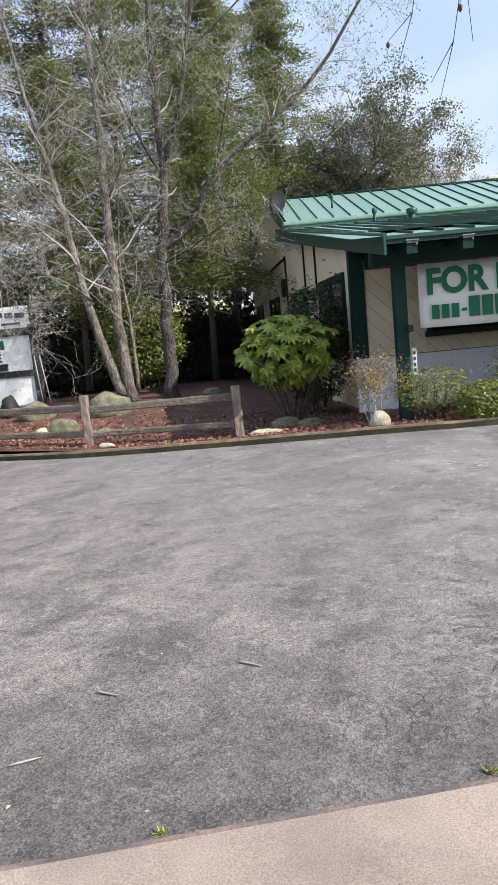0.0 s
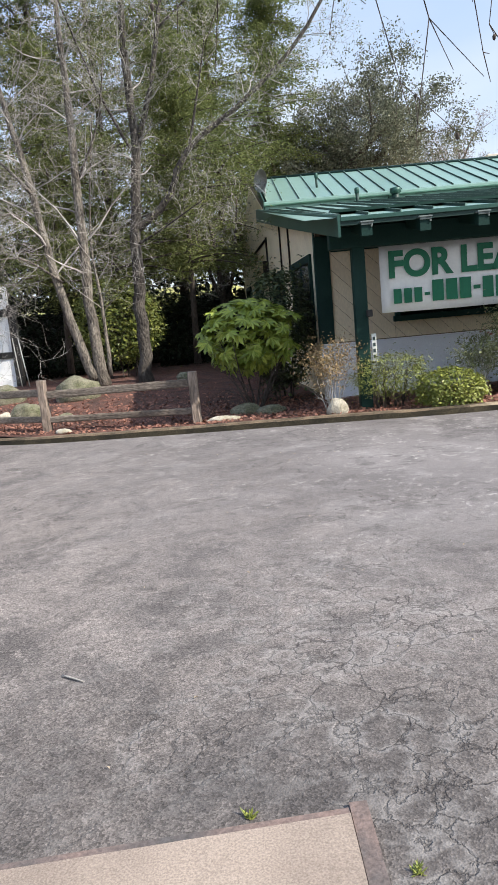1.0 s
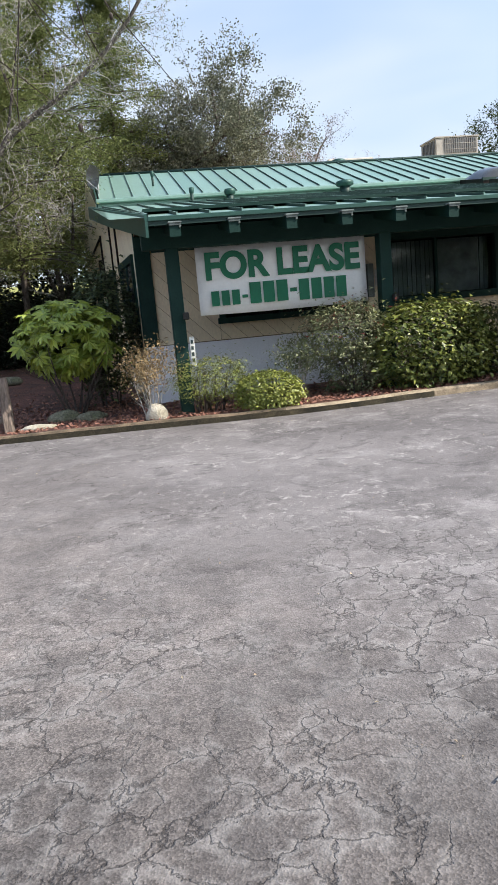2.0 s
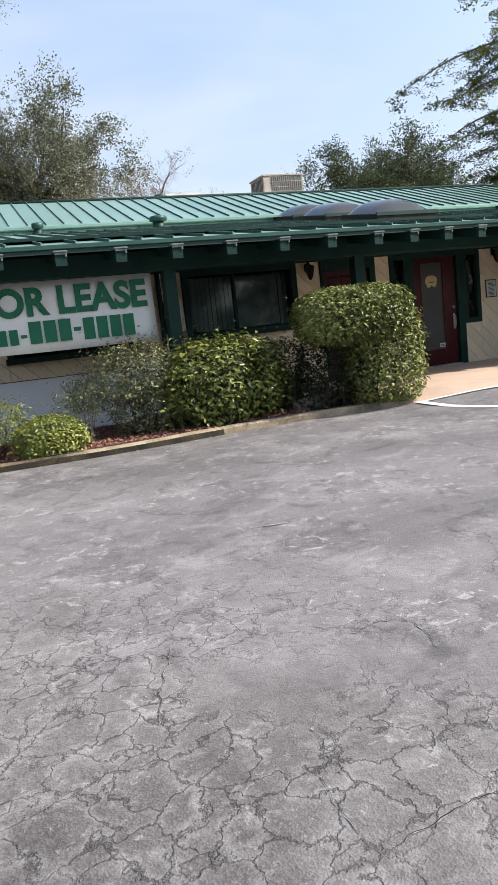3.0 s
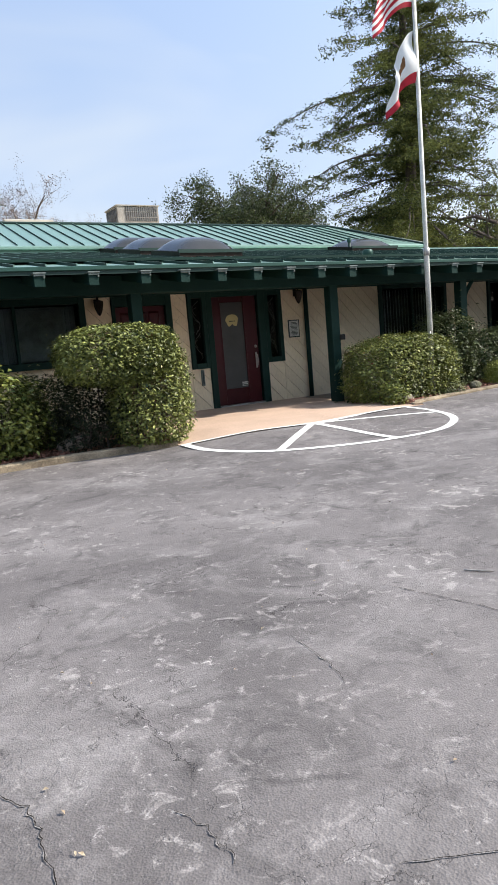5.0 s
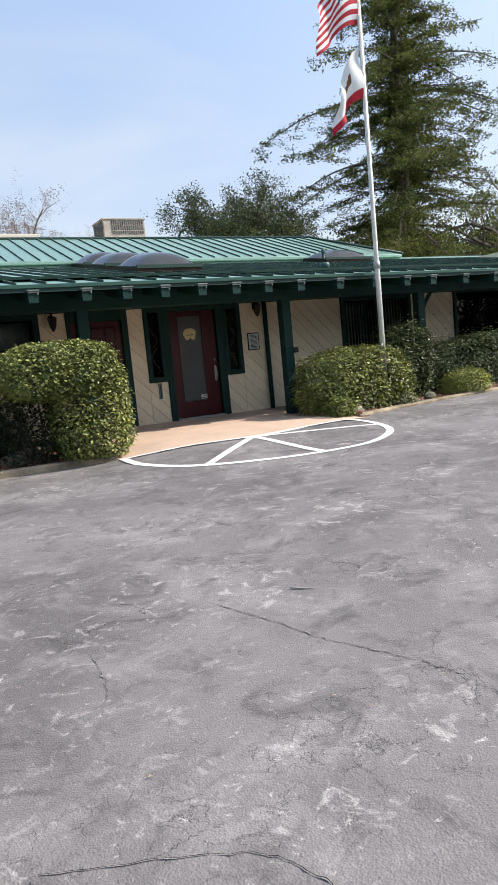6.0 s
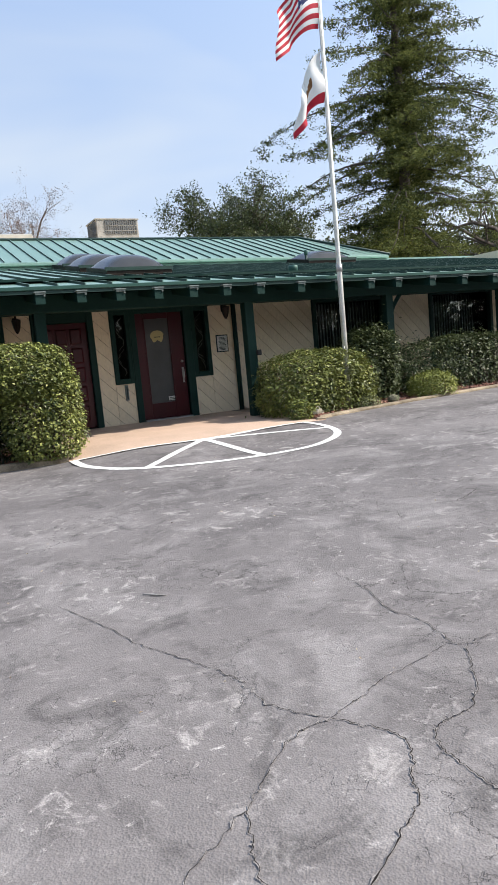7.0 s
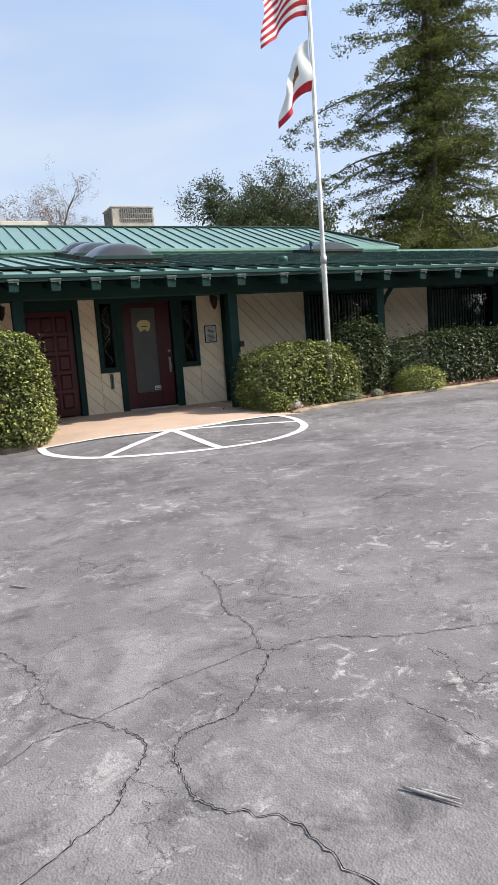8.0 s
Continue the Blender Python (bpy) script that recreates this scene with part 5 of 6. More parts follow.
# ---- shrubs along the front ----
hedge("clipped_hedge", "clipped dome-shaped hedge with yellow-green leaf tips by the porch", [(8.58, 9.27, 1.42, 0.84, 0.70, 0.42), (8.95, 9.2, 0.82, 0.58, 0.58, 0.80)], 24000, 0.056, LEAF_HEDGE, 11, power=3.2, lump=0.06, stems=8, ragged=0.018)
hedge("laurel_bush", "leafy laurel bush with yellowing leaves behind the kerb", [(6.75, 9.95, 0.66, 0.92, 0.60, 0.66)], 8000, 0.078, LEAF_LAUREL, 12, lump=0.2, stems=8)
# near-black filler for the shaded hollow under the hedge's overhang
hedge("shade_shrub", "near-black foliage standing for the shade under the hedge's overhang", [(8.2, 9.5, 0.58, 0.5, 0.42, 0.55)], 6000, 0.045, LEAF_SHADE, 24, lump=0.25)
hedge("shade_shrub", "dark evergreen shrub in the hedge's shade", [(7.75, 10.25, 0.6, 0.5, 0.45, 0.6)], 5000, 0.05, LEAF_DARK, 13, lump=0.25)
hedge("nandina_bush", "tall green nandina bush with reddish leaves at the wall", [(5.5, 10.05, 0.98, 0.58, 0.45, 0.42), (5.6, 10.1, 0.45, 0.45, 0.35, 0.35)], 8500, 0.05, LEAF_NANDINA, 14, lump=0.35, aspect=0.4, accents=(LEAF_RED, 0.04), ragged=0.12)
hedge("round_bush", "small round lime-green bush beside the kerb", [(4.22, 9.75, 0.26, 0.46, 0.42, 0.31)], 5500, 0.048, LEAF_LIME, 15, lump=0.1, power=2.2)
hedge("loose_shrub", "loose yellow-green shrub with bare grey twigs", [(3.45, 10.1, 0.52, 0.52, 0.4, 0.27)], 4200, 0.04, LEAF_LIME, 16, lump=0.35, ragged=0.12, aspect=0.35, stems=14)
hedge("entrance_hedge", "clipped hedge with a few red leaves by the flagpole", [(13.95, 9.45, 0.68, 1.16, 0.62, 0.68)], 22000, 0.056, LEAF_HEDGE, 17, power=3.0, lump=0.09, accents=(LEAF_RED, 0.006), stems=8, ragged=0.018)
hedge("low_sprig", "small leafy sprig at the hedge's foot", [(13.1, 8.75, 0.34, 0.22, 0.2, 0.22)], 1500, 0.045, LEAF_LAUREL, 18, lump=0.3)
hedge("upright_shrub", "taller dark shrub behind the hedge", [(15.55, 9.95, 0.95, 0.62, 0.5, 0.78)], 8500, 0.062, LEAF_DARK, 19, lump=0.18)
hedge("round_bush", "small round yellow-green bush beside the kerb", [(16.45, 9.2, 0.42, 0.46, 0.4, 0.31)], 7000, 0.04, LEAF_LIME, 20, lump=0.12)
hedge("long_hedge", "long clipped hedge under the window", [(18.3, 10.0, 0.78, 2.1, 0.55, 0.62)], 17000, 0.066, LEAF_DARK, 21, power=3.2, lump=0.08, stems=10)
hedge("long_hedge", "long clipped hedge under the far window", [(22.4, 10.0, 0.8, 1.9, 0.55, 0.62)], 10000, 0.06, LEAF_DARK, 22, power=3.2, lump=0.08)
hedge("ground_cover", "pale low cover plant at the kerb", [(14.65, 8.98, 0.3, 0.3, 0.2, 0.16)], 1400, 0.035, LEAF_NANDINA, 23, lump=0.3)


def leggy(name, label, x, y, top, width, seed, mat, count, size):
    """A shrub of bare upright canes with a tuft of leaves on top."""
    z = bed_z(x, y)
    t = thing(name, label, "shrub", at=(x, y, z))
    w = Wood(seed)
    for _ in range(9):
        a = w.r.rand() * 6.28
        s = np.array([math.cos(a), math.sin(a), 0]) * 0.07
        w.grow(s + np.array([0, 0, -0.05]), np.array([math.cos(a) * 0.22, math.sin(a) * 0.22, 1]), (top - z) * w.r.uniform(0.75, 0.95), 0.011, 1, 2, 0.45, 0.05, 6, 0.06, 0.3)
    tagged(mesh_part("branchwork", w.mesh("branchwork"), TWIG, t), kind="stuff")
    tips = np.array(w.tips)
    tips = tips[tips[:, 2] > (top - z) * 0.55]
    per = max(1, count // max(1, len(tips)))
    mesh_part("foliage", leaves_at("foliage", tips, per, width * 0.17, (size * 0.6, size * 1.4), w.r, 0.4), mat, t)


leggy("leggy_shrub", "leggy shrub with dry tan leaves on bare canes", 2.6, 10.05, 1.0, 0.62, 31, LEAF_DRY, 1800, 0.045)
leggy("leggy_shrub", "small nandina with reddish leaves on bare canes", 4.72, 10.15, 0.93, 0.5, 32, LEAF_NANDINA, 1500, 0.045)


def fatsia(x, y, seed):
    """Large shrub of seven-fingered glossy leaves."""
    z = bed_z(x, y)
    t = thing("broadleaf_shrub", "large bright green shrub with fingered leaves at the wall corner", "shrub", at=(x, y, z))
    r = np.random.RandomState(seed)
    w = Wood(seed)
    for _ in range(9):
        a = r.rand() * 6.28
        w.grow((0.1 * math.cos(a), 0.1 * math.sin(a), -0.05), (math.cos(a) * 0.5, math.sin(a) * 0.4, 1), 1.3, 0.022, 1, 2, 0.5, 0.05, 5, 0.1, 0.5)
    tagged(mesh_part("branchwork", w.mesh("branchwork"), DBARK, t), kind="stuff")
    V, F = [], []
    for k in range(290):
        d = r.normal(size=3)
        d /= np.linalg.norm(d)
        rad = r.uniform(0.72, 1.0) if k % 4 else r.uniform(0.3, 0.7)
        c = np.array([d[0] * 0.86, d[1] * 0.72, d[2] * 0.50 + 1.26]) * np.array([rad, rad, 1]) + np.array([0, 0, (rad - 1) * 0.3])
        up = Vector(d * 0.7 + np.array([0, -0.35, 0.75]) + r.normal(size=3) * 0.3).normalized()
        ax = up.cross(Vector(r.normal(size=3))).normalized()
        ay = up.cross(ax)
        s = r.uniform(0.16, 0.25)
        c = Vector(c)
        for q in range(7):
            a = (q - 3) * 0.62
            dr = ax * math.cos(a) + ay * math.sin(a)
            sd = up.cross(dr) * s * 0.17
            L = s * (1 - 0.09 * abs(q - 3))
            b0 = len(V)
            V.extend([tuple(c), tuple(c + dr * L * 0.55 + sd - up * L * 0.03), tuple(c + dr * L - up * L * 0.22), tuple(c + dr * L * 0.55 - sd - up * L * 0.03)])
            F.extend([(b0, b0 + 1, b0 + 2), (b0, b0 + 2, b0 + 3)])
    mesh_part("foliage", pydata("foliage", V, F), LEAF_FATSIA, t)


fatsia(1.5, 11.45, 41)
hedge("dark_shrub", "dark shrub in shade behind the broadleaf shrub", [(2.05, 12.35, 1.25, 0.55, 0.6, 0.95)], 7000, 0.075, LEAF_DARK, 42, lump=0.25)
hedge("understory_shrub", "sunlit evergreen shrub under the trees", [(-1.6, 17.5, 1.75, 1.0, 0.7, 0.95)], 9000, 0.075, LEAF_LAUREL, 43, lump=0.25)
# the next four carry the shade under the trees in their leaf colour
hedge("understory_shrub", "evergreen shrub under the trees, its leaves coloured for deep shade", [(-3.8, 21.5, 1.6, 2.2, 1.0, 1.4)], 9000, 0.12, LEAF_SHADE, 44, lump=0.25)
hedge("understory_shrub", "evergreen shrub by the bank, its leaves coloured for deep shade", [(-0.2, 21.0, 1.3, 1.2, 0.8, 1.0)], 7000, 0.1, LEAF_SHADE, 45, lump=0.25)
hedge("understory_shrub", "evergreen thicket between the trunks, its leaves coloured for deep shade", [(-0.3, 24.0, 1.3, 2.2, 0.8, 1.3)], 9000, 0.11, LEAF_SHADE, 47, lump=0.25)
hedge("understory_shrub", "evergreen thicket behind the sign board, its leaves coloured for deep shade", [(-7.8, 22.0, 2.0, 2.6, 1.2, 2.0)], 9000, 0.13, LEAF_SHADE, 46, lump=0.25)

# timber bank behind the trees; its deep shade is put into the black colour
bank = thing("retaining_wall", "stacked-timber retaining wall, coloured black for the deep shade on it", "retaining wall", at=(0, 24.3, 0.5))
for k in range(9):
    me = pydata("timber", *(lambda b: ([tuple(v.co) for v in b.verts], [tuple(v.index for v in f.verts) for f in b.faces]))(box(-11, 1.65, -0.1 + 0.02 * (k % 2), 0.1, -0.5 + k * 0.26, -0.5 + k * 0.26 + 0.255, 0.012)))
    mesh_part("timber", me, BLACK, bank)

# ---- trees on the left ----
limb_tree("pale_bark_tree", "leaning twin-trunk tree with pale bark and bare twigs", (-1.65, 14.95, 0.6), [
    ([(-1.62, 14.95, 0.55), (-1.72, 15.0, 2.2), (-1.70, 15.2, 5.2), (-1.72, 15.3, 8.0), (-1.8, 15.4, 11.0)], 0.17, 0.03),
    ([(-1.78, 14.9, 0.55), (-2.25, 14.95, 2.25), (-2.72, 15.1, 5.0), (-3.15, 15.3, 6.9), (-3.6, 15.5, 9.5)], 0.14, 0.03),
    ([(-1.45, 15.0, 0.6), (-1.48, 15.1, 2.0), (-1.6, 15.4, 3.6), (-1.3, 15.6, 6.0)], 0.06, 0.015),
    ([(-2.45, 15.0, 3.4), (-3.0, 14.7, 4.0), (-3.9, 14.4, 3.7)], 0.05, 0.012),
    ([(-2.6, 15.0, 4.4), (-3.4, 15.1, 5.3), (-4.6, 15.2, 6.2)], 0.05, 0.012),
    ([(-2.2, 14.95, 2.6), (-2.9, 14.4, 3.1), (-3.8, 14.0, 2.9)], 0.035, 0.01),
    ([(-1.7, 15.2, 4.6), (-1.1, 14.9, 5.6), (-0.8, 14.8, 6.9)], 0.04, 0.01)], 51, BARK, TWIG, levels=3, kids=2, twig_len=1.7, twig_from=0.3)
limb_tree("forked_tree", "grey forked tree with bare limbs reaching over the roof", (-0.78, 15.6, 0.45), [
    ([(-0.78, 15.6, 0.4), (-0.75, 15.6, 2.0), (-0.66, 15.6, 3.7), (-0.47, 15.6, 5.3), (-0.5, 15.6, 7.0), (-0.42, 15.6, 8.8), (-0.3, 15.7, 11)], 0.19, 0.05),
    ([(-0.47, 15.6, 5.2), (-0.05, 15.5, 6.3), (0.25, 15.4, 7.5), (0.55, 15.4, 8.8), (0.9, 15.4, 10.5)], 0.085, 0.03),
    ([(-0.66, 15.6, 3.6), (0.05, 15.5, 4.1), (0.65, 15.4, 5.1), (1.9, 15.4, 5.95), (3.05, 15.5, 7.0), (4.1, 15.5, 8.4), (5.0, 15.6, 9.4)], 0.11, 0.02),
    ([(0.65, 15.4, 5.1), (0.95, 15.3, 6.2), (1.2, 15.2, 7.2)], 0.045, 0.012),
    ([(-0.62, 15.55, 3.3), (0.0, 15.2, 3.55), (0.9, 14.9, 4.0)], 0.04, 0.012),
    ([(0.2, 15.4, 7.4), (1.3, 15.2, 8.2), (2.2, 15.0, 8.9)], 0.035, 0.01),
    ([(-0.5, 15.6, 5.1), (-1.1, 15.3, 6.4), (-1.8, 15.0, 8.6)], 0.05, 0.015)], 52, GBARK, TWIG, levels=3, kids=2, twig_len=1.2, leaf=(LEAF_OLIVE, 1, 0.06, (0.03, 0.08), 0.4), twig_from=0.45)
limb_tree("dark_tree", "small dark multi-stem tree at the gable", (1.0, 21.5, 0.7), [
    ([(1.0, 21.5, 0.6), (0.95, 21.5, 2.2), (0.8, 21.5, 4.0), (0.5, 21.4, 6.2)], 0.16, 0.04),
    ([(1.0, 21.5, 1.9), (1.35, 21.4, 3.2), (1.6, 21.3, 5.0)], 0.10, 0.03),
    ([(0.95, 21.5, 2.0), (0.5, 21.3, 3.4), (0.2, 21.0, 5.0)], 0.09, 0.03)], 53, DBARK, TWIG, levels=2, kids=2, twig_len=1.5, leaf=(LEAF_OAK, 1, 0.1, (0.05, 0.1), 0.5))
conifer("cedar_tree", "tall olive-green cedar with hanging sprays", (-4.6, 24.5, 0.6), 20, 4.4, 61, LEAF_OLIVE, DBARK, 24, 46000, 0.13, 0.14, 0.45)
conifer("cedar_tree", "tall olive-green cedar with hanging sprays", (-0.6, 26.8, 0.7), 19, 4.6, 62, LEAF_OLIVE, DBARK, 28, 66000, 0.12, 0.16, 0.45)
conifer("cedar_tree", "tall olive-green cedar with hanging sprays", (3.2, 30.0, 1.0), 15, 3.6, 63, LEAF_OLIVE, DBARK, 26, 55000, 0.115, 0.2, 0.45)
conifer("cedar_tree", "tall grey-green cedar behind the sign board", (-9.0, 26.0, 0.6), 21, 4.8, 64, LEAF_OLIVE, DBARK, 22, 32000, 0.14, 0.12, 0.4)
conifer("cedar_tree", "olive-green cedar with hanging sprays", (-6.6, 22.0, 0.6), 16, 3.6, 67, LEAF_OLIVE, DBARK, 24, 48000, 0.11, 0.16, 0.5)
conifer("cedar_tree", "olive-green cedar with hanging sprays", (-2.4, 22.6, 0.6), 17, 3.6, 68, LEAF_OLIVE, DBARK, 24, 50000, 0.11, 0.16, 0.5)
conifer("cedar_tree", "olive-green cedar with hanging sprays", (1.0, 24.6, 0.7), 14, 3.2, 69, LEAF_OLIVE, DBARK, 26, 60000, 0.10, 0.2, 0.5)
conifer("young_cedar", "young olive-green cedar under the bare trees", (-3.4, 19.6, 0.7), 8.5, 2.2, 65, LEAF_OLIVE, DBARK, 20, 34000, 0.08, 0.22, 0.5)
conifer("young_cedar", "young olive-green cedar under the bare trees", (0.15, 19.0, 0.7), 8.0, 2.2, 66, LEAF_OLIVE, DBARK, 20, 34000, 0.08, 0.3, 0.5)


def oak(name, label, base, top, reach, seed, mat, per, size, levels=3, bark=DBARK, lean=0.0, spread_r=0.3, kids=2, limb=0.012):
    t = thing(name, label, "tree", at=base)
    w = Wood(seed)
    h = top - base[2]
    tube("trunk", [(0, 0, -0.3), (0.1, 0, h * 0.2), (lean * 0.4, 0, h * 0.42)], [h * 0.03, h * 0.022, h * (0.017 if mat in (LEAF_OAK, LEAF_DARK, LEAF_FIR) else 0.006)], bark, t, 9)
    for k in range(9):
        a = k * 2.4 + w.r.rand()
        el = w.r.uniform(0.25, 1.1)
        d = (math.cos(a) * math.cos(el), math.sin(a) * math.cos(el), math.sin(el))
        w.grow((lean * 0.4, 0, h * w.r.uniform(0.3, 0.45)), d, reach * (0.62 + 0.38 * math.sin(el)) * w.r.uniform(0.8, 1.1), h * limb, levels, kids, 0.62, 0.04, 5, 0.2, 0.5)
    tagged(mesh_part("branchwork", w.mesh("branchwork"), bark, t), kind="stuff")
    if mat:
        mesh_part("crown", leaves_at("crown", w.tips, per, spread_r, size, w.r, 0.55), mat, t)
    return t


oak("oak_tree", "grey-green live oak behind the office roof", (6.0, 31.5, 0.5), 14.2, 6.2, 71, LEAF_OAK, 11, (0.07, 0.13), 3, spread_r=0.12, kids=3)
oak("oak_tree", "dark green live oak behind the office roof", (26.1, 35.0, 0.3), 17.0, 5.0, 72, LEAF_DARK, 7, (0.08, 0.15), 3, spread_r=0.13, kids=3)
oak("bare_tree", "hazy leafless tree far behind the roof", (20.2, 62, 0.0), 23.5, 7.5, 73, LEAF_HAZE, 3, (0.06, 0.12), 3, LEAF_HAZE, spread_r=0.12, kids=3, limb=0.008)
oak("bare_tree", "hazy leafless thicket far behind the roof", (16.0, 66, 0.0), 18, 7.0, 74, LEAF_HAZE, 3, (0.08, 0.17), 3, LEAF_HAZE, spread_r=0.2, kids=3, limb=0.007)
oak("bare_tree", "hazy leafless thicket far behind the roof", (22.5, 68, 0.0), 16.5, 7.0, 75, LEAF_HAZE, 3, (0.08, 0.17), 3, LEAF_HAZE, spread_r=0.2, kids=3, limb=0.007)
conifer("redwood_tree", "very tall dark conifer with drooping boughs behind the wing", (39.4, 36.0, 0.3), 38, 11.5, 76, LEAF_FIR, DBARK, 26, 150000, 0.17, 0.10, 0.42, 0.21, 0.34)
conifer("redwood_tree", "tall olive conifer beside the taller one", (41.8, 38.5, 0.3), 33, 8.5, 79, LEAF_FIR, DBARK, 22, 100000, 0.19, 0.10, 0.35, 0.22, 0.36)
oak("bare_tree", "leafless grey tree beside the tall conifer", (50.5, 37.0, 0.3), 19, 9.5, 77, None, 1, (0.1, 0.2), 3, DBARK)
oak("bare_tree", "leafless grey tree beside the tall conifer", (56, 40.0, 0.3), 17, 9.0, 78, LEAF_OAK, 1, (0.1, 0.2), 3, DBARK)
wood_a = oak("wood_edge_tree", "dark shadowed tree at the edge of the wood", (30.5, 43, 0.0), 11.5, 6.5, 81, LEAF_DARK, 4, (0.2, 0.42), 3, spread_r=0.5)
wood_b = oak("wood_edge_tree", "dark shadowed tree at the edge of the wood", (37, 46, 0.0), 13, 6.5, 82, LEAF_FIR, 4, (0.2, 0.42), 3, spread_r=0.5)
for x, y, s, t in ((44, 44, 1.0, 0.7), (51, 47, 1.1, 2.0), (58, 46, 1.15, 3.1), (65, 44, 1.2, 4.4)):
    copy_thing(wood_a if s < 1.12 else wood_b, pose(x, y, 0, 0, 0, t * 57) @ Matrix.Scale(s, 4))
# unseen trees added behind and beside the lot to block low sky light
for k in range(15):
    a = radians(205 + k * 9.7)
    d = 27 + 2.5 * math.sin(k * 2.1)
    copy_thing((wood_a, wood_b)[k % 2], pose(5 + d * 1.25 * math.cos(a), 2 + d * math.sin(a), -0.3, 0, 0, k * 77) @ Matrix.Scale(0.68 + 0.1 * math.sin(k * 1.7), 4))
# added thicket fills the gap behind the cedars, coloured as deep shade
rt = np.random.RandomState(96)
tpos = np.stack([rt.uniform(-24, 6, 14000), rt.uniform(30, 36, 14000), 1.0 + rt.rand(14000) * 5.0], 1)
tagged(mesh_part("thicket", leaf_mesh("thicket", tpos, rt.normal(size=(14000, 3)), rt.uniform(0.2, 0.5, 14000), rt, 0.5), LEAF_SHADE), "evergreen thicket added behind the cedars, its leaves coloured for deep shade", "thicket", kind="stuff")
# unseen thicket ring, added to darken the window reflections near the horizon
rt = np.random.RandomState(97)
ang = np.radians(rt.uniform(195, 352, 26000))
rad_t = rt.uniform(25, 31, 26000)
tpos = np.stack([5 + rad_t * 1.25 * np.cos(ang), 2 + rad_t * np.sin(ang), rt.rand(26000) ** 1.2 * (3.0 + 1.0 * np.sin(ang * 23))], 1)
tagged(mesh_part("thicket", leaf_mesh("thicket", tpos, rt.normal(size=(26000, 3)), rt.uniform(0.35, 0.9, 26000), rt, 0.6), LEAF_SHADE), "unseen evergreen thicket added to close the lot", "thicket", kind="stuff")
oak("wood_edge_tree", "grey-green oak at the edge of the wood", (9.6, 44, 0.3), 11.5, 4.4, 88, LEAF_OAK, 4, (0.1, 0.22), 3, spread_r=0.3)

# tree behind the starting point, whose bare twigs hang into the view
ov = thing("overhanging_tree", "leafless street tree with drooping budded twigs over the lot", "tree", at=(-1.2, -3.6, 0.0))
tube("trunk", [(0, 0, -0.3), (0.1, 0.1, 1.6), (0.3, 0.3, 3.0)], [0.17, 0.14, 0.11], BARK, ov, 9)
tube("limb", [(0.3, 0.3, 2.9), (1.2, 2.6, 4.0), (2.4, 4.9, 4.1), (3.3, 5.9, 3.6)], [0.05, 0.03, 0.018, 0.008], BARK, ov, 7)
w = Wood(91)
buds = []
for sx, sy, sz, ex, ey, ez in ((2.9, 5.5, 3.85, 3.25, 5.9, 2.03), (2.7, 5.3, 3.95, 3.15, 5.95, 2.12), (3.1, 5.7, 3.7, 3.4, 5.85, 2.2), (2.6, 5.1, 4.0, 3.0, 5.85, 2.36), (3.2, 5.85, 3.6, 3.5, 6.0, 2.3), (2.5, 5.0, 4.05, 2.62, 5.9, 2.36), (2.3, 4.8, 4.1, 2.5, 5.9, 2.48)):
    s, e = np.array([sx, sy, sz]), np.array([ex, ey, ez])
    n = 7
    p = s
    for i in range(n):
        q = s + (e - s) * (i + 1) / n + w.r.normal(size=3) * 0.03
        w.p0.append(p), w.p1.append(q), w.r0.append(0.004 * (1 - i / n) + 0.0016), w.r1.append(0.004 * (1 - (i + 1) / n) + 0.0016)
        if i > 2:
            for _ in range(2):
                d = (q - p) / np.linalg.norm(q - p) + w.r.normal(size=3) * 0.6
                tip = q + d * w.r.uniform(0.06, 0.17)
                w.p0.append(q), w.p1.append(tip), w.r0.append(0.002), w.r1.append(0.0012)
                buds.append(tip)
        p = q
tagged(mesh_part("branchwork", w.mesh("branchwork"), DBARK, ov), kind="stuff")
for k, b in enumerate(buds):
    if k % 3:
        continue
    rr = 0.004 + 0.008 * ((k * 37) % 10) / 10 * (1 if k % 2 else 0.5)
    tube("bud", [b + np.array([0, 0, 0.0]), b - np.array([0, 0, rr]), b - np.array([0, 0, rr * 2.4]), b - np.array([0, 0, rr * 3.2])], [rr * 0.3, rr, rr * 0.8, rr * 0.15], DBARK, ov, 6)

# ---- fence, rocks, sign board ----
fence = thing("split_rail_fence", "weathered grey split-rail fence along the mulch bed", "fence", at=(-1.8, 11.25, 0.0))


def rough_bar(name, a, b, w_, h_, mat, parent, seed):
    a, b = Vector(a), Vector(b)
    d = (b - a).normalized()
    s = d.cross(Vector((0, 0, 1))) if abs(d.z) < 0.9 else Vector((1, 0, 0))
    s.normalize()
    u = s.cross(d)
    v, f = [], []
    n = 9
    for i in range(n):
        p = a.lerp(b, i / (n - 1))
        for cx, cy in ((-1, -0.7), (-0.7, -1), (0.8, -1), (1, -0.6), (1, 0.7), (0.6, 1), (-0.8, 1), (-1, 0.6)):
            jt = 1 + 0.14 * noise.noise((i * 0.9 + seed, cx * 2, cy * 2))
            v.append(tuple(p + s * cx * w_ / 2 * jt + u * cy * h_ / 2 * jt - parent.location))
    for i in range(n - 1):
        for k in range(8):
            f.append((i * 8 + k, i * 8 + (k + 1) % 8, (i + 1) * 8 + (k + 1) % 8, (i + 1) * 8 + k))
    f += [tuple(range(7, -1, -1)), tuple((n - 1) * 8 + k for k in range(8))]
    return mesh_part(name, pydata(name, v, f), mat, parent)


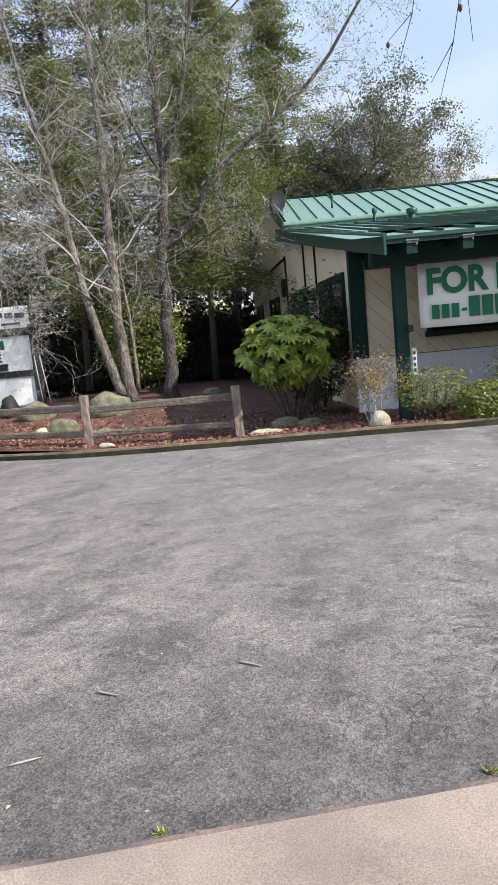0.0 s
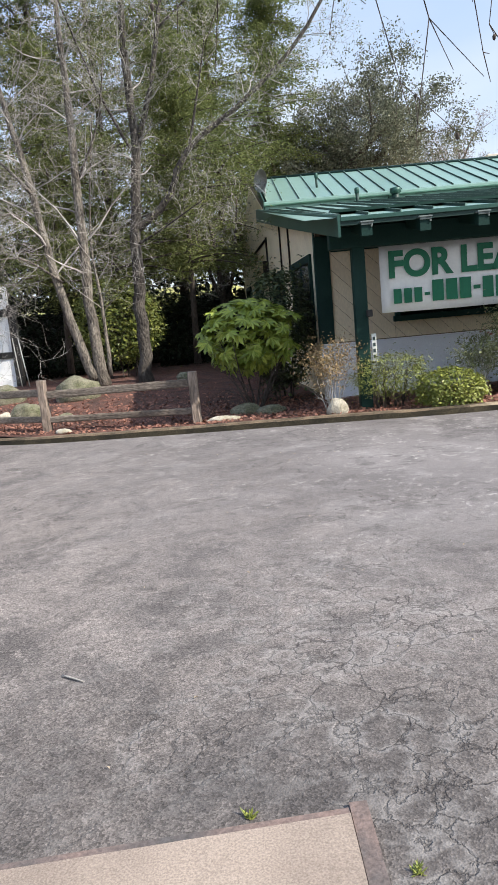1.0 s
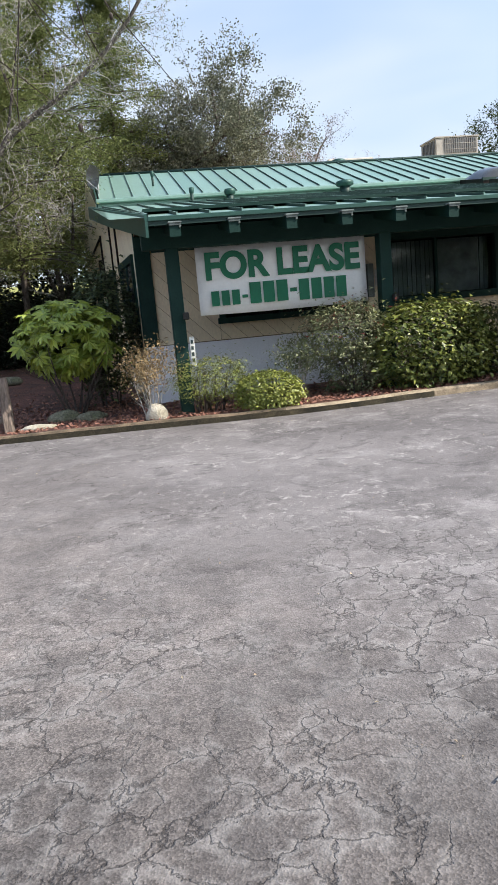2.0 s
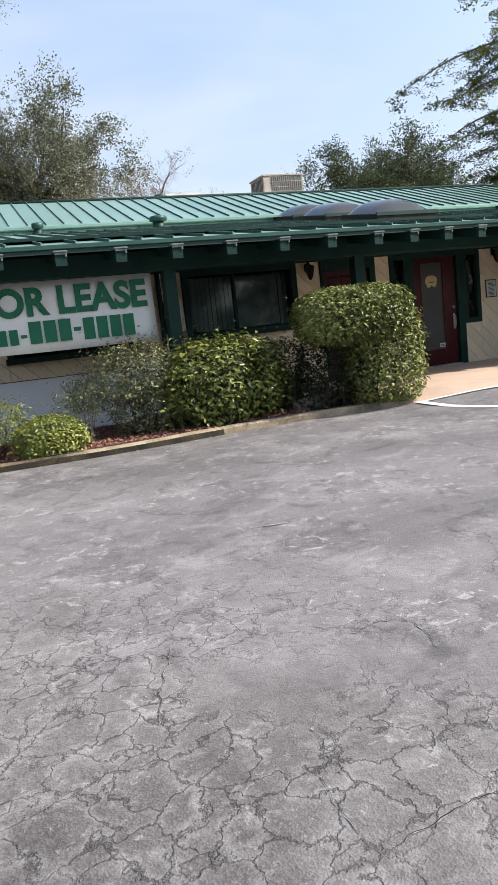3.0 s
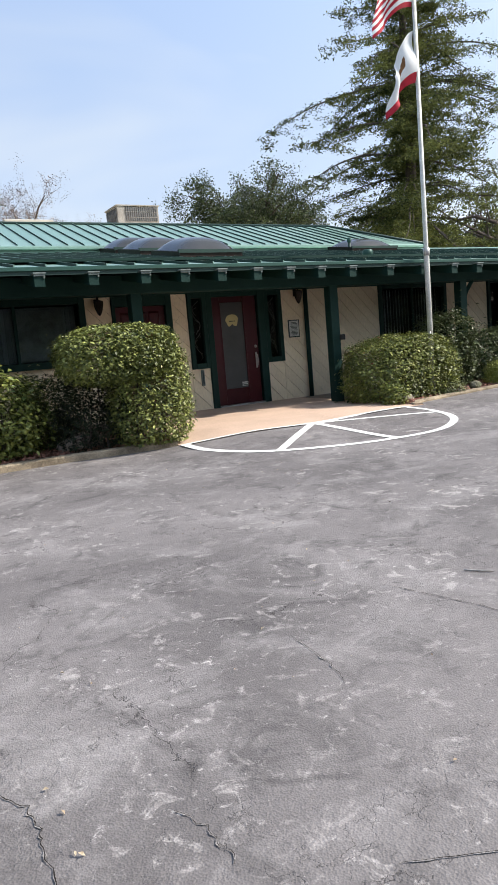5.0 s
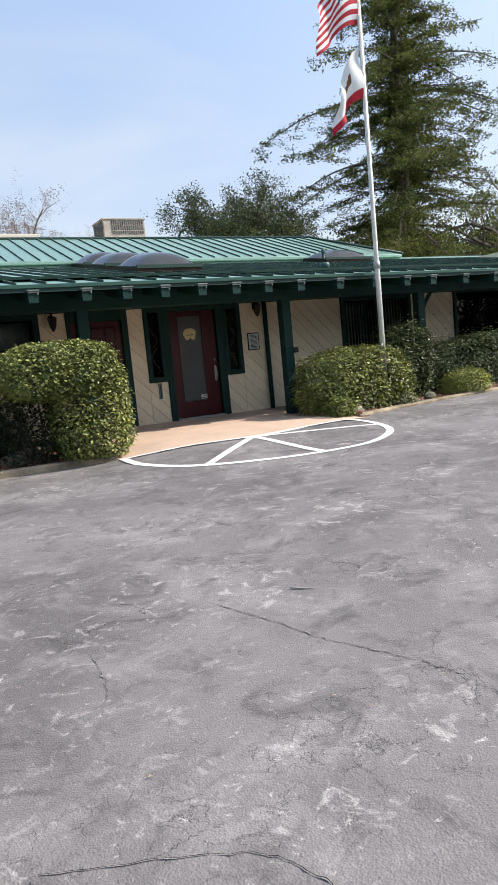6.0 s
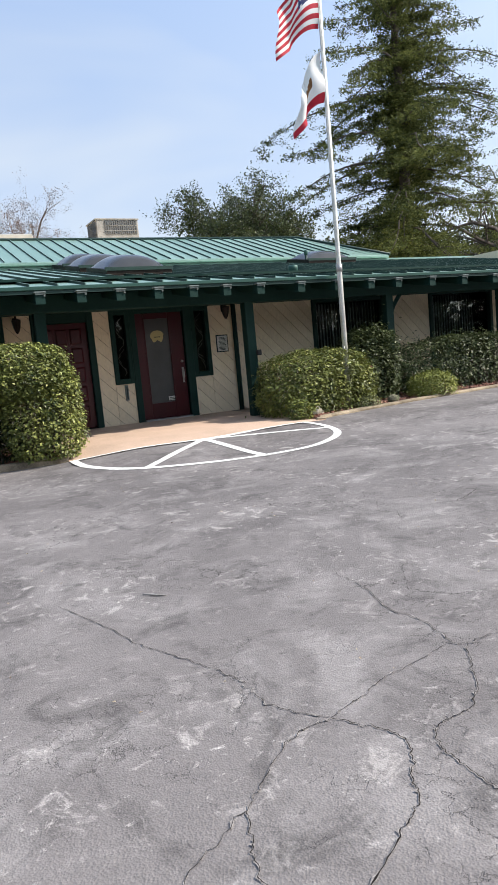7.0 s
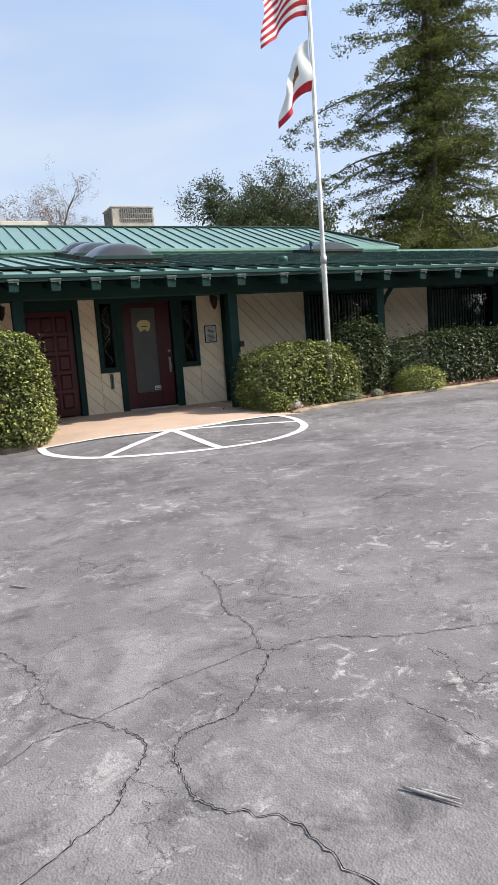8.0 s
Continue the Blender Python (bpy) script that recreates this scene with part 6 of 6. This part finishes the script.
FP = [(0.6, 10.6), (-1.86, 11.25), (-4.4, 12.35), (-7.0, 13.7)]
for k, (x, y) in enumerate(FP):
    z = bed_z(x, y)
    rough_bar("post", (x + 0.01, y, z - 0.3), (x - 0.01, y, 0.79 if k == 0 else z + 0.82), 0.14, 0.15, WEATHERP, fence, k)
for k in range(3):
    (x0, y0), (x1, y1) = FP[k], FP[k + 1]
    for zz in (0.60, 0.20):
        a, b = bed_z(x0, y0) + zz, bed_z(x1, y1) + zz - 0.02
        d = Vector((x1 - x0, y1 - y0, 0)).normalized() * 0.05
        rough_bar("rail", (x0 + d.x, y0 + d.y, a + (0.02 if zz > 0.5 else -0.01)), (x1 - d.x, y1 - d.y, b), 0.07, 0.12 if zz > 0.5 else 0.10, WEATHER, fence, k * 5 + zz)


def rock(x, y, rx, ry, rz, seed, mat, label):
    z = bed_z(x, y)
    bm = bmesh.new()
    bmesh.ops.create_icosphere(bm, subdivisions=3, radius=1.0)
    for v_ in bm.verts:
        c = v_.co
        k = 1 + 0.22 * noise.noise((c.x * 1.3 + seed, c.y * 1.3, c.z * 1.3)) + 0.08 * noise.noise((c.x * 4 + seed, c.y * 4, c.z * 4))
        v_.co = Vector((c.x * rx * k, c.y * ry * k, max(c.z, -0.45) * rz * k))
    ob = part("boulder" if rx > 0.25 else "rock", bm, mat, None, smooth=True)
    ob.location = (x, y, z + rz * 0.3)
    tagged(ob, label, "rock")


rock(-2.0, 14.1, 0.46, 0.36, 0.34, 1, STONE, "large rounded mossy boulder under the trees")
rock(-2.6, 12.6, 0.30, 0.25, 0.22, 2, STONE, "mossy rounded boulder in the mulch")
rock(-2.95, 12.5, 0.14, 0.12, 0.13, 3, PALESTONE, "pale angular rock in the mulch")
rock(-3.6, 14.6, 0.38, 0.3, 0.28, 4, STONE, "mossy boulder beside the sign board")
rock(-4.35, 15.3, 0.2, 0.18, 0.36, 5, BLACK, "dark upright rock before the sign board")
rock(-1.55, 11.0, 0.13, 0.08, 0.05, 6, PALESTONE, "small flat pale stone at the kerb")
rock(-1.75, 12.0, 0.18, 0.14, 0.1, 7, STONE, "small mossy stone behind the fence")
rock(2.66, 9.98, 0.15, 0.12, 0.16, 8, PALESTONE, "pale lichen-covered rock beside the kerb")
rock(1.0, 10.55, 0.26, 0.12, 0.05, 9, PALESTONE, "flat pale stone in the mulch")
rock(1.75, 10.9, 0.22, 0.16, 0.1, 10, STONE, "half-buried stone in the mulch")
rock(1.35, 11.0, 0.24, 0.16, 0.12, 11, STONE, "half-buried stone in the mulch")
rock(0.1, 15.2, 0.2, 0.15, 0.12, 12, STONE, "small stone at the tree's foot")
rock(8.05, 9.65, 0.34, 0.2, 0.16, 13, CONCRETE, "low tan stone under the hedge")
rock(15.35, 9.05, 0.11, 0.1, 0.1, 14, STONE, "grey stone beside the kerb")
rock(13.55, 8.95, 0.14, 0.1, 0.12, 15, PALESTONE, "pale tan rock at the kerb end")

board = thing("monument_sign", "white office sign board in a black timber frame", "sign", at=(-5.8, 18.8, 0.3))


def sb(name, x0, x1, z0, z1, y0, y1, mat, label="", bevel=0.01):
    bm = box(x0 + 5.8, x1 + 5.8, y0, y1, z0 - 0.3, z1 - 0.3, bevel)
    return part(name, bm, mat, board, label)


sb("post", -4.66, -4.46, -0.2, 2.45, -0.09, 0.09, BLACK)
sb("post", -7.36, -7.16, -0.2, 2.45, -0.09, 0.09, BLACK)
sb("rail", -7.16, -4.66, 2.16, 2.36, -0.08, 0.08, BLACK)
sb("rail", -7.16, -4.66, 1.08, 1.24, -0.07, 0.07, BLACK)
sb("panel", -7.16, -4.66, 1.24, 2.16, -0.03, 0.03, SIGNW, "white panel with dark lettering")
sb("panel", -7.16, -4.66, 0.15, 1.08, -0.03, 0.03, SIGNW, "plain white panel")
top_panel = sb("name_panel", -7.2, -4.62, 2.36, 2.92, -0.04, 0.04, SIGNW, "white name panel with dark unreadable lettering")
for a, b, c, d in ((0.15, 0.52, 2.36, 2.48), (0.57, 0.78, 2.34, 2.47), (0.83, 1.08, 2.32, 2.45), (0.45, 0.95, 2.15, 2.21), (-0.9, -0.1, 2.38, 2.5)):
    part("text_bar", box(a, b, -0.052, -0.04, c, d, 0), INK, top_panel)
grn = sb("letter_plate", -6.3, -5.35, 1.83, 2.06, -0.045, -0.03, SIGNG)
lettering("LE", 0.26, 0.22, -0.05, 1.56, SIGNW, board, 0.008)
lettering("SE", 0.30, 0.2, -0.035, 1.21, INK, board, 0.008)
sb("text_bar", -6.3, -5.32, 1.27, 1.45, -0.045, -0.03, INK)
for k, (x, lean) in enumerate(((-4.35, 0.1), (-4.15, 0.16))):
    s = tube("garden_stake", [(0, 0, -0.2), (-lean, 0, 1.25)], [0.015, 0.012], POLE, None, 6)
    s.location = (x, 18.2, bed_z(x, 18.2))
    tagged(s, "thin pale garden stake leaning in the bed", "stake")

# ---- flagpole ----
pole = thing("flagpole", "slim white flagpole rising from the hedge", "flagpole", at=(14.47, 9.24, bed_z(14.47, 9.24)))
tube("shaft", [(0, 0, -0.1), (0, 0, 2.5), (0, 0, 2.55), (0, 0, 9.2)], [0.05, 0.048, 0.042, 0.032], POLE, pole, 12)
tube("collar", [(0, 0, 2.45), (0, 0, 2.58)], [0.06, 0.06], ALU, pole, 10)
tube("halyard", [(-0.06, -0.04, 0.9), (-0.05, -0.04, 5.0), (-0.045, -0.04, 9.1)], [0.005] * 3, POLE, pole, 4)
tube("cleat", [(-0.08, -0.05, 1.0), (-0.05, -0.05, 1.12)], [0.012, 0.012], ALU, pole, 6)


def flag(x, y, ztop, fly, hoist, droop, seed, colour, label, name):
    """A cloth hanging from the pole; colour(u, v) picks the material slot; u along the fly, v from the top."""
    NU, NV = 28, 26
    v, f, ms = [], [], []
    for j in range(NV + 1):
        for i in range(NU + 1):
            u, w_ = i / NU, j / NV
            a = droop * min(1.0, 0.35 + u * 1.1)
            px = -fly * u * math.cos(a)
            pz = -hoist * w_ * (1 - 0.12 * u) - fly * u * math.sin(a) + 0.10 * u * w_ * hoist
            py = 0.09 * math.sin(u * 9 + w_ * 2.2 + seed) * (0.2 + u) + 0.05 * math.sin(w_ * 7 + u * 3)
            px += -0.10 * w_ * u
            v.append((px, py, pz))
    slots = {}
    for j in range(NV):
        for i in range(NU):
            f.append((j * (NU + 1) + i, j * (NU + 1) + i + 1, (j + 1) * (NU + 1) + i + 1, (j + 1) * (NU + 1) + i))
            ms.append(colour((i + 0.5) / NU, (j + 0.5) / NV))
    me = pydata(name, v, f)
    mats = []
    for m in ms:
        if m.name not in slots:
            slots[m.name] = len(mats)
            mats.append(m)
            me.materials.append(m)
    for p, m in zip(me.polygons, ms):
        p.material_index = slots[m.name]
    ob = mesh_part(name, me, None, None, smooth=True)
    ob.location = (x - 0.04, y, ztop)
    tagged(ob, label, "flag")


def stars_stripes(u, v):
    if u < 0.42 and v < 7 / 13:
        return F_WHITE if (int(u * 60) % 5 == 2 and int(v * 52) % 6 == 3) else F_BLUE
    return F_RED if int(v * 13) % 2 == 0 else F_WHITE


def state_flag(u, v):
    if v > 0.82:
        return F_RED
    if 0.32 < u < 0.66 and abs(v - 0.45 - 0.03 * math.sin(u * 30)) < 0.11:
        return F_BROWN
    return F_WHITE


flag(14.47, 9.24, 7.85, 1.25, 1.02, 0.80, 1.0, stars_stripes, "red white and blue striped flag hanging in a light wind", "national_flag")
flag(14.47, 9.24, 6.45, 1.0, 0.84, 0.98, 2.4, state_flag, "white flag with a red stripe hanging in a light wind", "state_flag")

# ---- litter on the asphalt ----
rs = np.random.RandomState(7)
n = 420
px, py = rs.uniform(-2.5, 13, n), rs.uniform(0.8, 9.0, n)
n2 = 420
k2 = rs.randint(0, len(west_line) - 1, n2)
qx = np.array([west_line[k].x for k in k2]) + rs.normal(size=n2) * 0.2
qy = np.array([west_line[k].y for k in k2]) - np.abs(rs.normal(size=n2)) * 0.16 - 0.02
px, py = np.concatenate([px, qx]), np.concatenate([py, qy])
pz = np.array([ground_z(a, b) for a, b in zip(px, py)]) + 0.008
nrm = rs.normal(size=(len(px), 3)) * 0.3 + np.array([0, 0, 1.0])
tagged(mesh_part("leaf_litter", leaf_mesh("leaf_litter", np.stack([px, py, pz], 1), nrm, rs.uniform(0.008, 0.024, len(px)), rs, 0.55, 0.4),
                 material("pale_dead_leaf", (0.50, 0.42, 0.30), (0.16, 0.10, 0.06), 0.8, scale=6, island="island")), "scattered pale dead leaves on the asphalt", "leaf litter", kind="stuff")
rs = np.random.RandomState(8)


def fallen_twig(x, y, length, ang, seed, mat=TWIG):
    pts = []
    for i in range(6):
        t = i / 5 - 0.5
        pts.append((math.cos(ang) * length * t + 0.02 * noise.noise((i, seed, 0)), math.sin(ang) * length * t + 0.03 * noise.noise((i, seed, 5)), 0.008))
    ob = tube("fallen_twig", pts, [0.004, 0.005, 0.006, 0.005, 0.004, 0.002], mat, None, 5)
    ob.location = (x, y, ground_z(x, y))
    tagged(ob, "thin fallen twig lying on the asphalt", "twig")


for k, (x, y, L, a) in enumerate(((8.855, -0.305, 0.17, -1.03), (8.875, -0.31, 0.12, -0.95), (8.1, 2.41, 0.16, -0.9), (-0.16, 2.78, 0.12, -0.5), (0.5, 2.91, 0.14, -0.6), (-0.4, 2.3, 0.12, 0.3), (3.2, 1.95, 0.17, 0.5), (5.2, 4.75, 0.2, -0.2), (0.65, 1.78, 0.14, 0.3))):
    fallen_twig(x, y, L, a, k)

# long open cracks across the asphalt, as thin dark ribbons set on its surface
CRACK = material("crack_fill", (0.018, 0.016, 0.015), (0.03, 0.027, 0.025), 0.95, scale=20, spec=0.05)
lines = [
    ([(9.06, 2.0), (9.04, 1.67), (8.94, 1.34), (8.96, 1.12), (8.9, 0.86), (8.93, 0.8), (9.08, 0.8), (9.22, 0.75), (9.39, 0.62), (9.82, 0.46), (10.4, 0.3)], 1.0),
    ([(8.93, 0.8), (8.8, 0.65), (8.69, 0.51), (8.55, 0.41), (8.4, 0.4), (8.32, 0.32), (8.3, 0.22), (8.29, 0.07), (8.34, -0.04), (8.48, -0.18), (8.51, -0.37), (8.6, -0.7)], 1.2),
    ([(8.13, 0.67), (8.19, 0.56), (8.25, 0.44), (8.21, 0.32), (8.13, 0.23), (8.08, 0.14), (7.97, 0.07), (7.81, -0.02), (7.5, -0.2)], 1.3),
    ([(8.13, 0.67), (8.01, 0.87), (8.0, 1.04), (8.0, 1.19), (7.92, 1.45), (7.84, 1.68), (7.79, 1.81), (7.73, 2.15), (7.6, 2.66)], 0.9),
    ([(8.9, 0.86), (8.66, 0.81), (8.46, 0.78), (8.3, 0.72), (8.13, 0.67), (7.96, 0.65), (7.76, 0.5), (7.64, 0.4), (7.43, 0.28), (7.2, 0.1)], 0.8),
    ([(7.64, 0.4), (7.6, 0.28), (7.56, 0.2), (7.54, 0.0)], 1.0),
    ([(9.1, 0.22), (9.13, 0.1), (9.16, -0.04), (9.17, -0.23)], 0.7),
]
lines += [
    ([(6.3, 1.05), (6.61, 0.9), (6.85, 0.75), (6.93, 0.6), (6.97, 0.4)], 1.0),
    ([(5.58, 2.8), (5.43, 2.55), (5.49, 2.32), (5.5, 2.2), (5.44, 2.14), (5.54, 1.92), (5.55, 1.77), (5.54, 1.6), (5.58, 1.2)], 1.1),
    ([(6.87, 2.41), (6.84, 2.08), (6.79, 1.91)], 0.7),
    ([(5.92, 1.62), (5.96, 1.49), (5.97, 1.3)], 0.7),
    ([(4.2, 1.75), (4.46, 1.79), (4.66, 1.76), (4.75, 1.59), (4.98, 1.53), (5.3, 1.5)], 1.1),
    ([(3.8, 2.7), (3.9, 3.02), (4.03, 3.33)], 0.8),
    ([(4.28, 2.39), (4.24, 2.22), (4.17, 2.08), (4.15, 1.8)], 0.5),
    ([(12.65, 3.72), (12.9, 3.83), (13.15, 3.8)], 3.0),
    ([(10.72, 2.70), (10.9, 2.76), (11.1, 2.86)], 2.5),
    ([(4.75, 2.92), (4.93, 2.97), (5.04, 2.85), (4.98, 2.59)], 0.7),
]
CRACK_EDGE = material("crumbled_crack_edge", (0.30, 0.275, 0.26), (0.19, 0.172, 0.165), 0.95, scale=9, fine=120, bump=0.6, spread=0.4)
for i, (pts, wide) in enumerate(lines):
    line = smooth_line([(x, y, 0) for x, y in pts], 10)
    v, f = [], []
    for j, p in enumerate(line):
        d = (line[min(j + 1, len(line) - 1)] - line[max(j - 1, 0)]).normalized()
        s = Vector((-d.y, d.x, 0))
        p = p + s * (0.022 * noise.noise((j * 0.45, i * 3, 0)) + 0.007 * noise.noise((j * 1.3, i, 4)))
        wd = (0.0018 + 0.006 * abs(noise.noise((j * 0.6, i, 8))) + 0.001 * ((j * 7) % 3)) * 0.55 * wide * min(1.0, 0.3 + 0.25 * min(j, len(line) - 1 - j))
        rim_w = wd + 0.016 * max(0.0, noise.noise((j * 0.8, i, 21)))
        for q, lift in ((p - s * rim_w, 0.004), (p - s * wd * 0.65, 0.0042), (p + s * wd * 0.65, 0.0042), (p + s * rim_w * 0.6, 0.004)):
            v.append((q.x, q.y, ground_z(q.x, q.y) + lift))
    for j in range(len(line) - 1):
        for k in range(3):
            f.append((4 * j + k, 4 * j + 4 + k, 4 * j + 5 + k, 4 * j + 1 + k))
    me = pydata("crack", v, f)
    me.materials.append(CRACK)
    me.materials.append(CRACK_EDGE)
    for q in me.polygons:
        q.material_index = 0 if q.index % 3 == 1 else 1
    tagged(mesh_part("crack", me, None), "open dark crack with crumbled pale edges in the asphalt", "crack", kind="structure")


def weed(x, y, seed, s=1.0):
    r = np.random.RandomState(seed)
    V, F = [], []
    for k in range(34):
        a, el = r.rand() * 6.28, r.uniform(0.2, 1.2)
        L = r.uniform(0.03, 0.075) * s
        d = Vector((math.cos(a) * math.cos(el), math.sin(a) * math.cos(el), math.sin(el)))
        sd = Vector((-math.sin(a), math.cos(a), 0)) * 0.004 * s
        b0 = len(V)
        c = Vector((r.normal() * 0.015 * s, r.normal() * 0.01 * s, 0))
        V.extend([tuple(c - sd), tuple(c + sd), tuple(c + d * L * 0.6 + sd * 1.4), tuple(c + d * L), tuple(c + d * L * 0.6 - sd * 1.4)])
        F.append((b0, b0 + 1, b0 + 2, b0 + 3, b0 + 4))
    ob = mesh_part("weed", pydata("weed", V, F), LEAF_LIME)
    ob.location = (x, y, ground_z(x, y))
    tagged(ob, "small bright green weed in the pavement joint", "weed")


weed(1.28, 1.9, 1, 0.55)
weed(0.18, 1.8, 2, 0.45)
weed(1.73, 1.62, 3, 0.45)
weed(-0.35, 1.74, 4, 0.4)
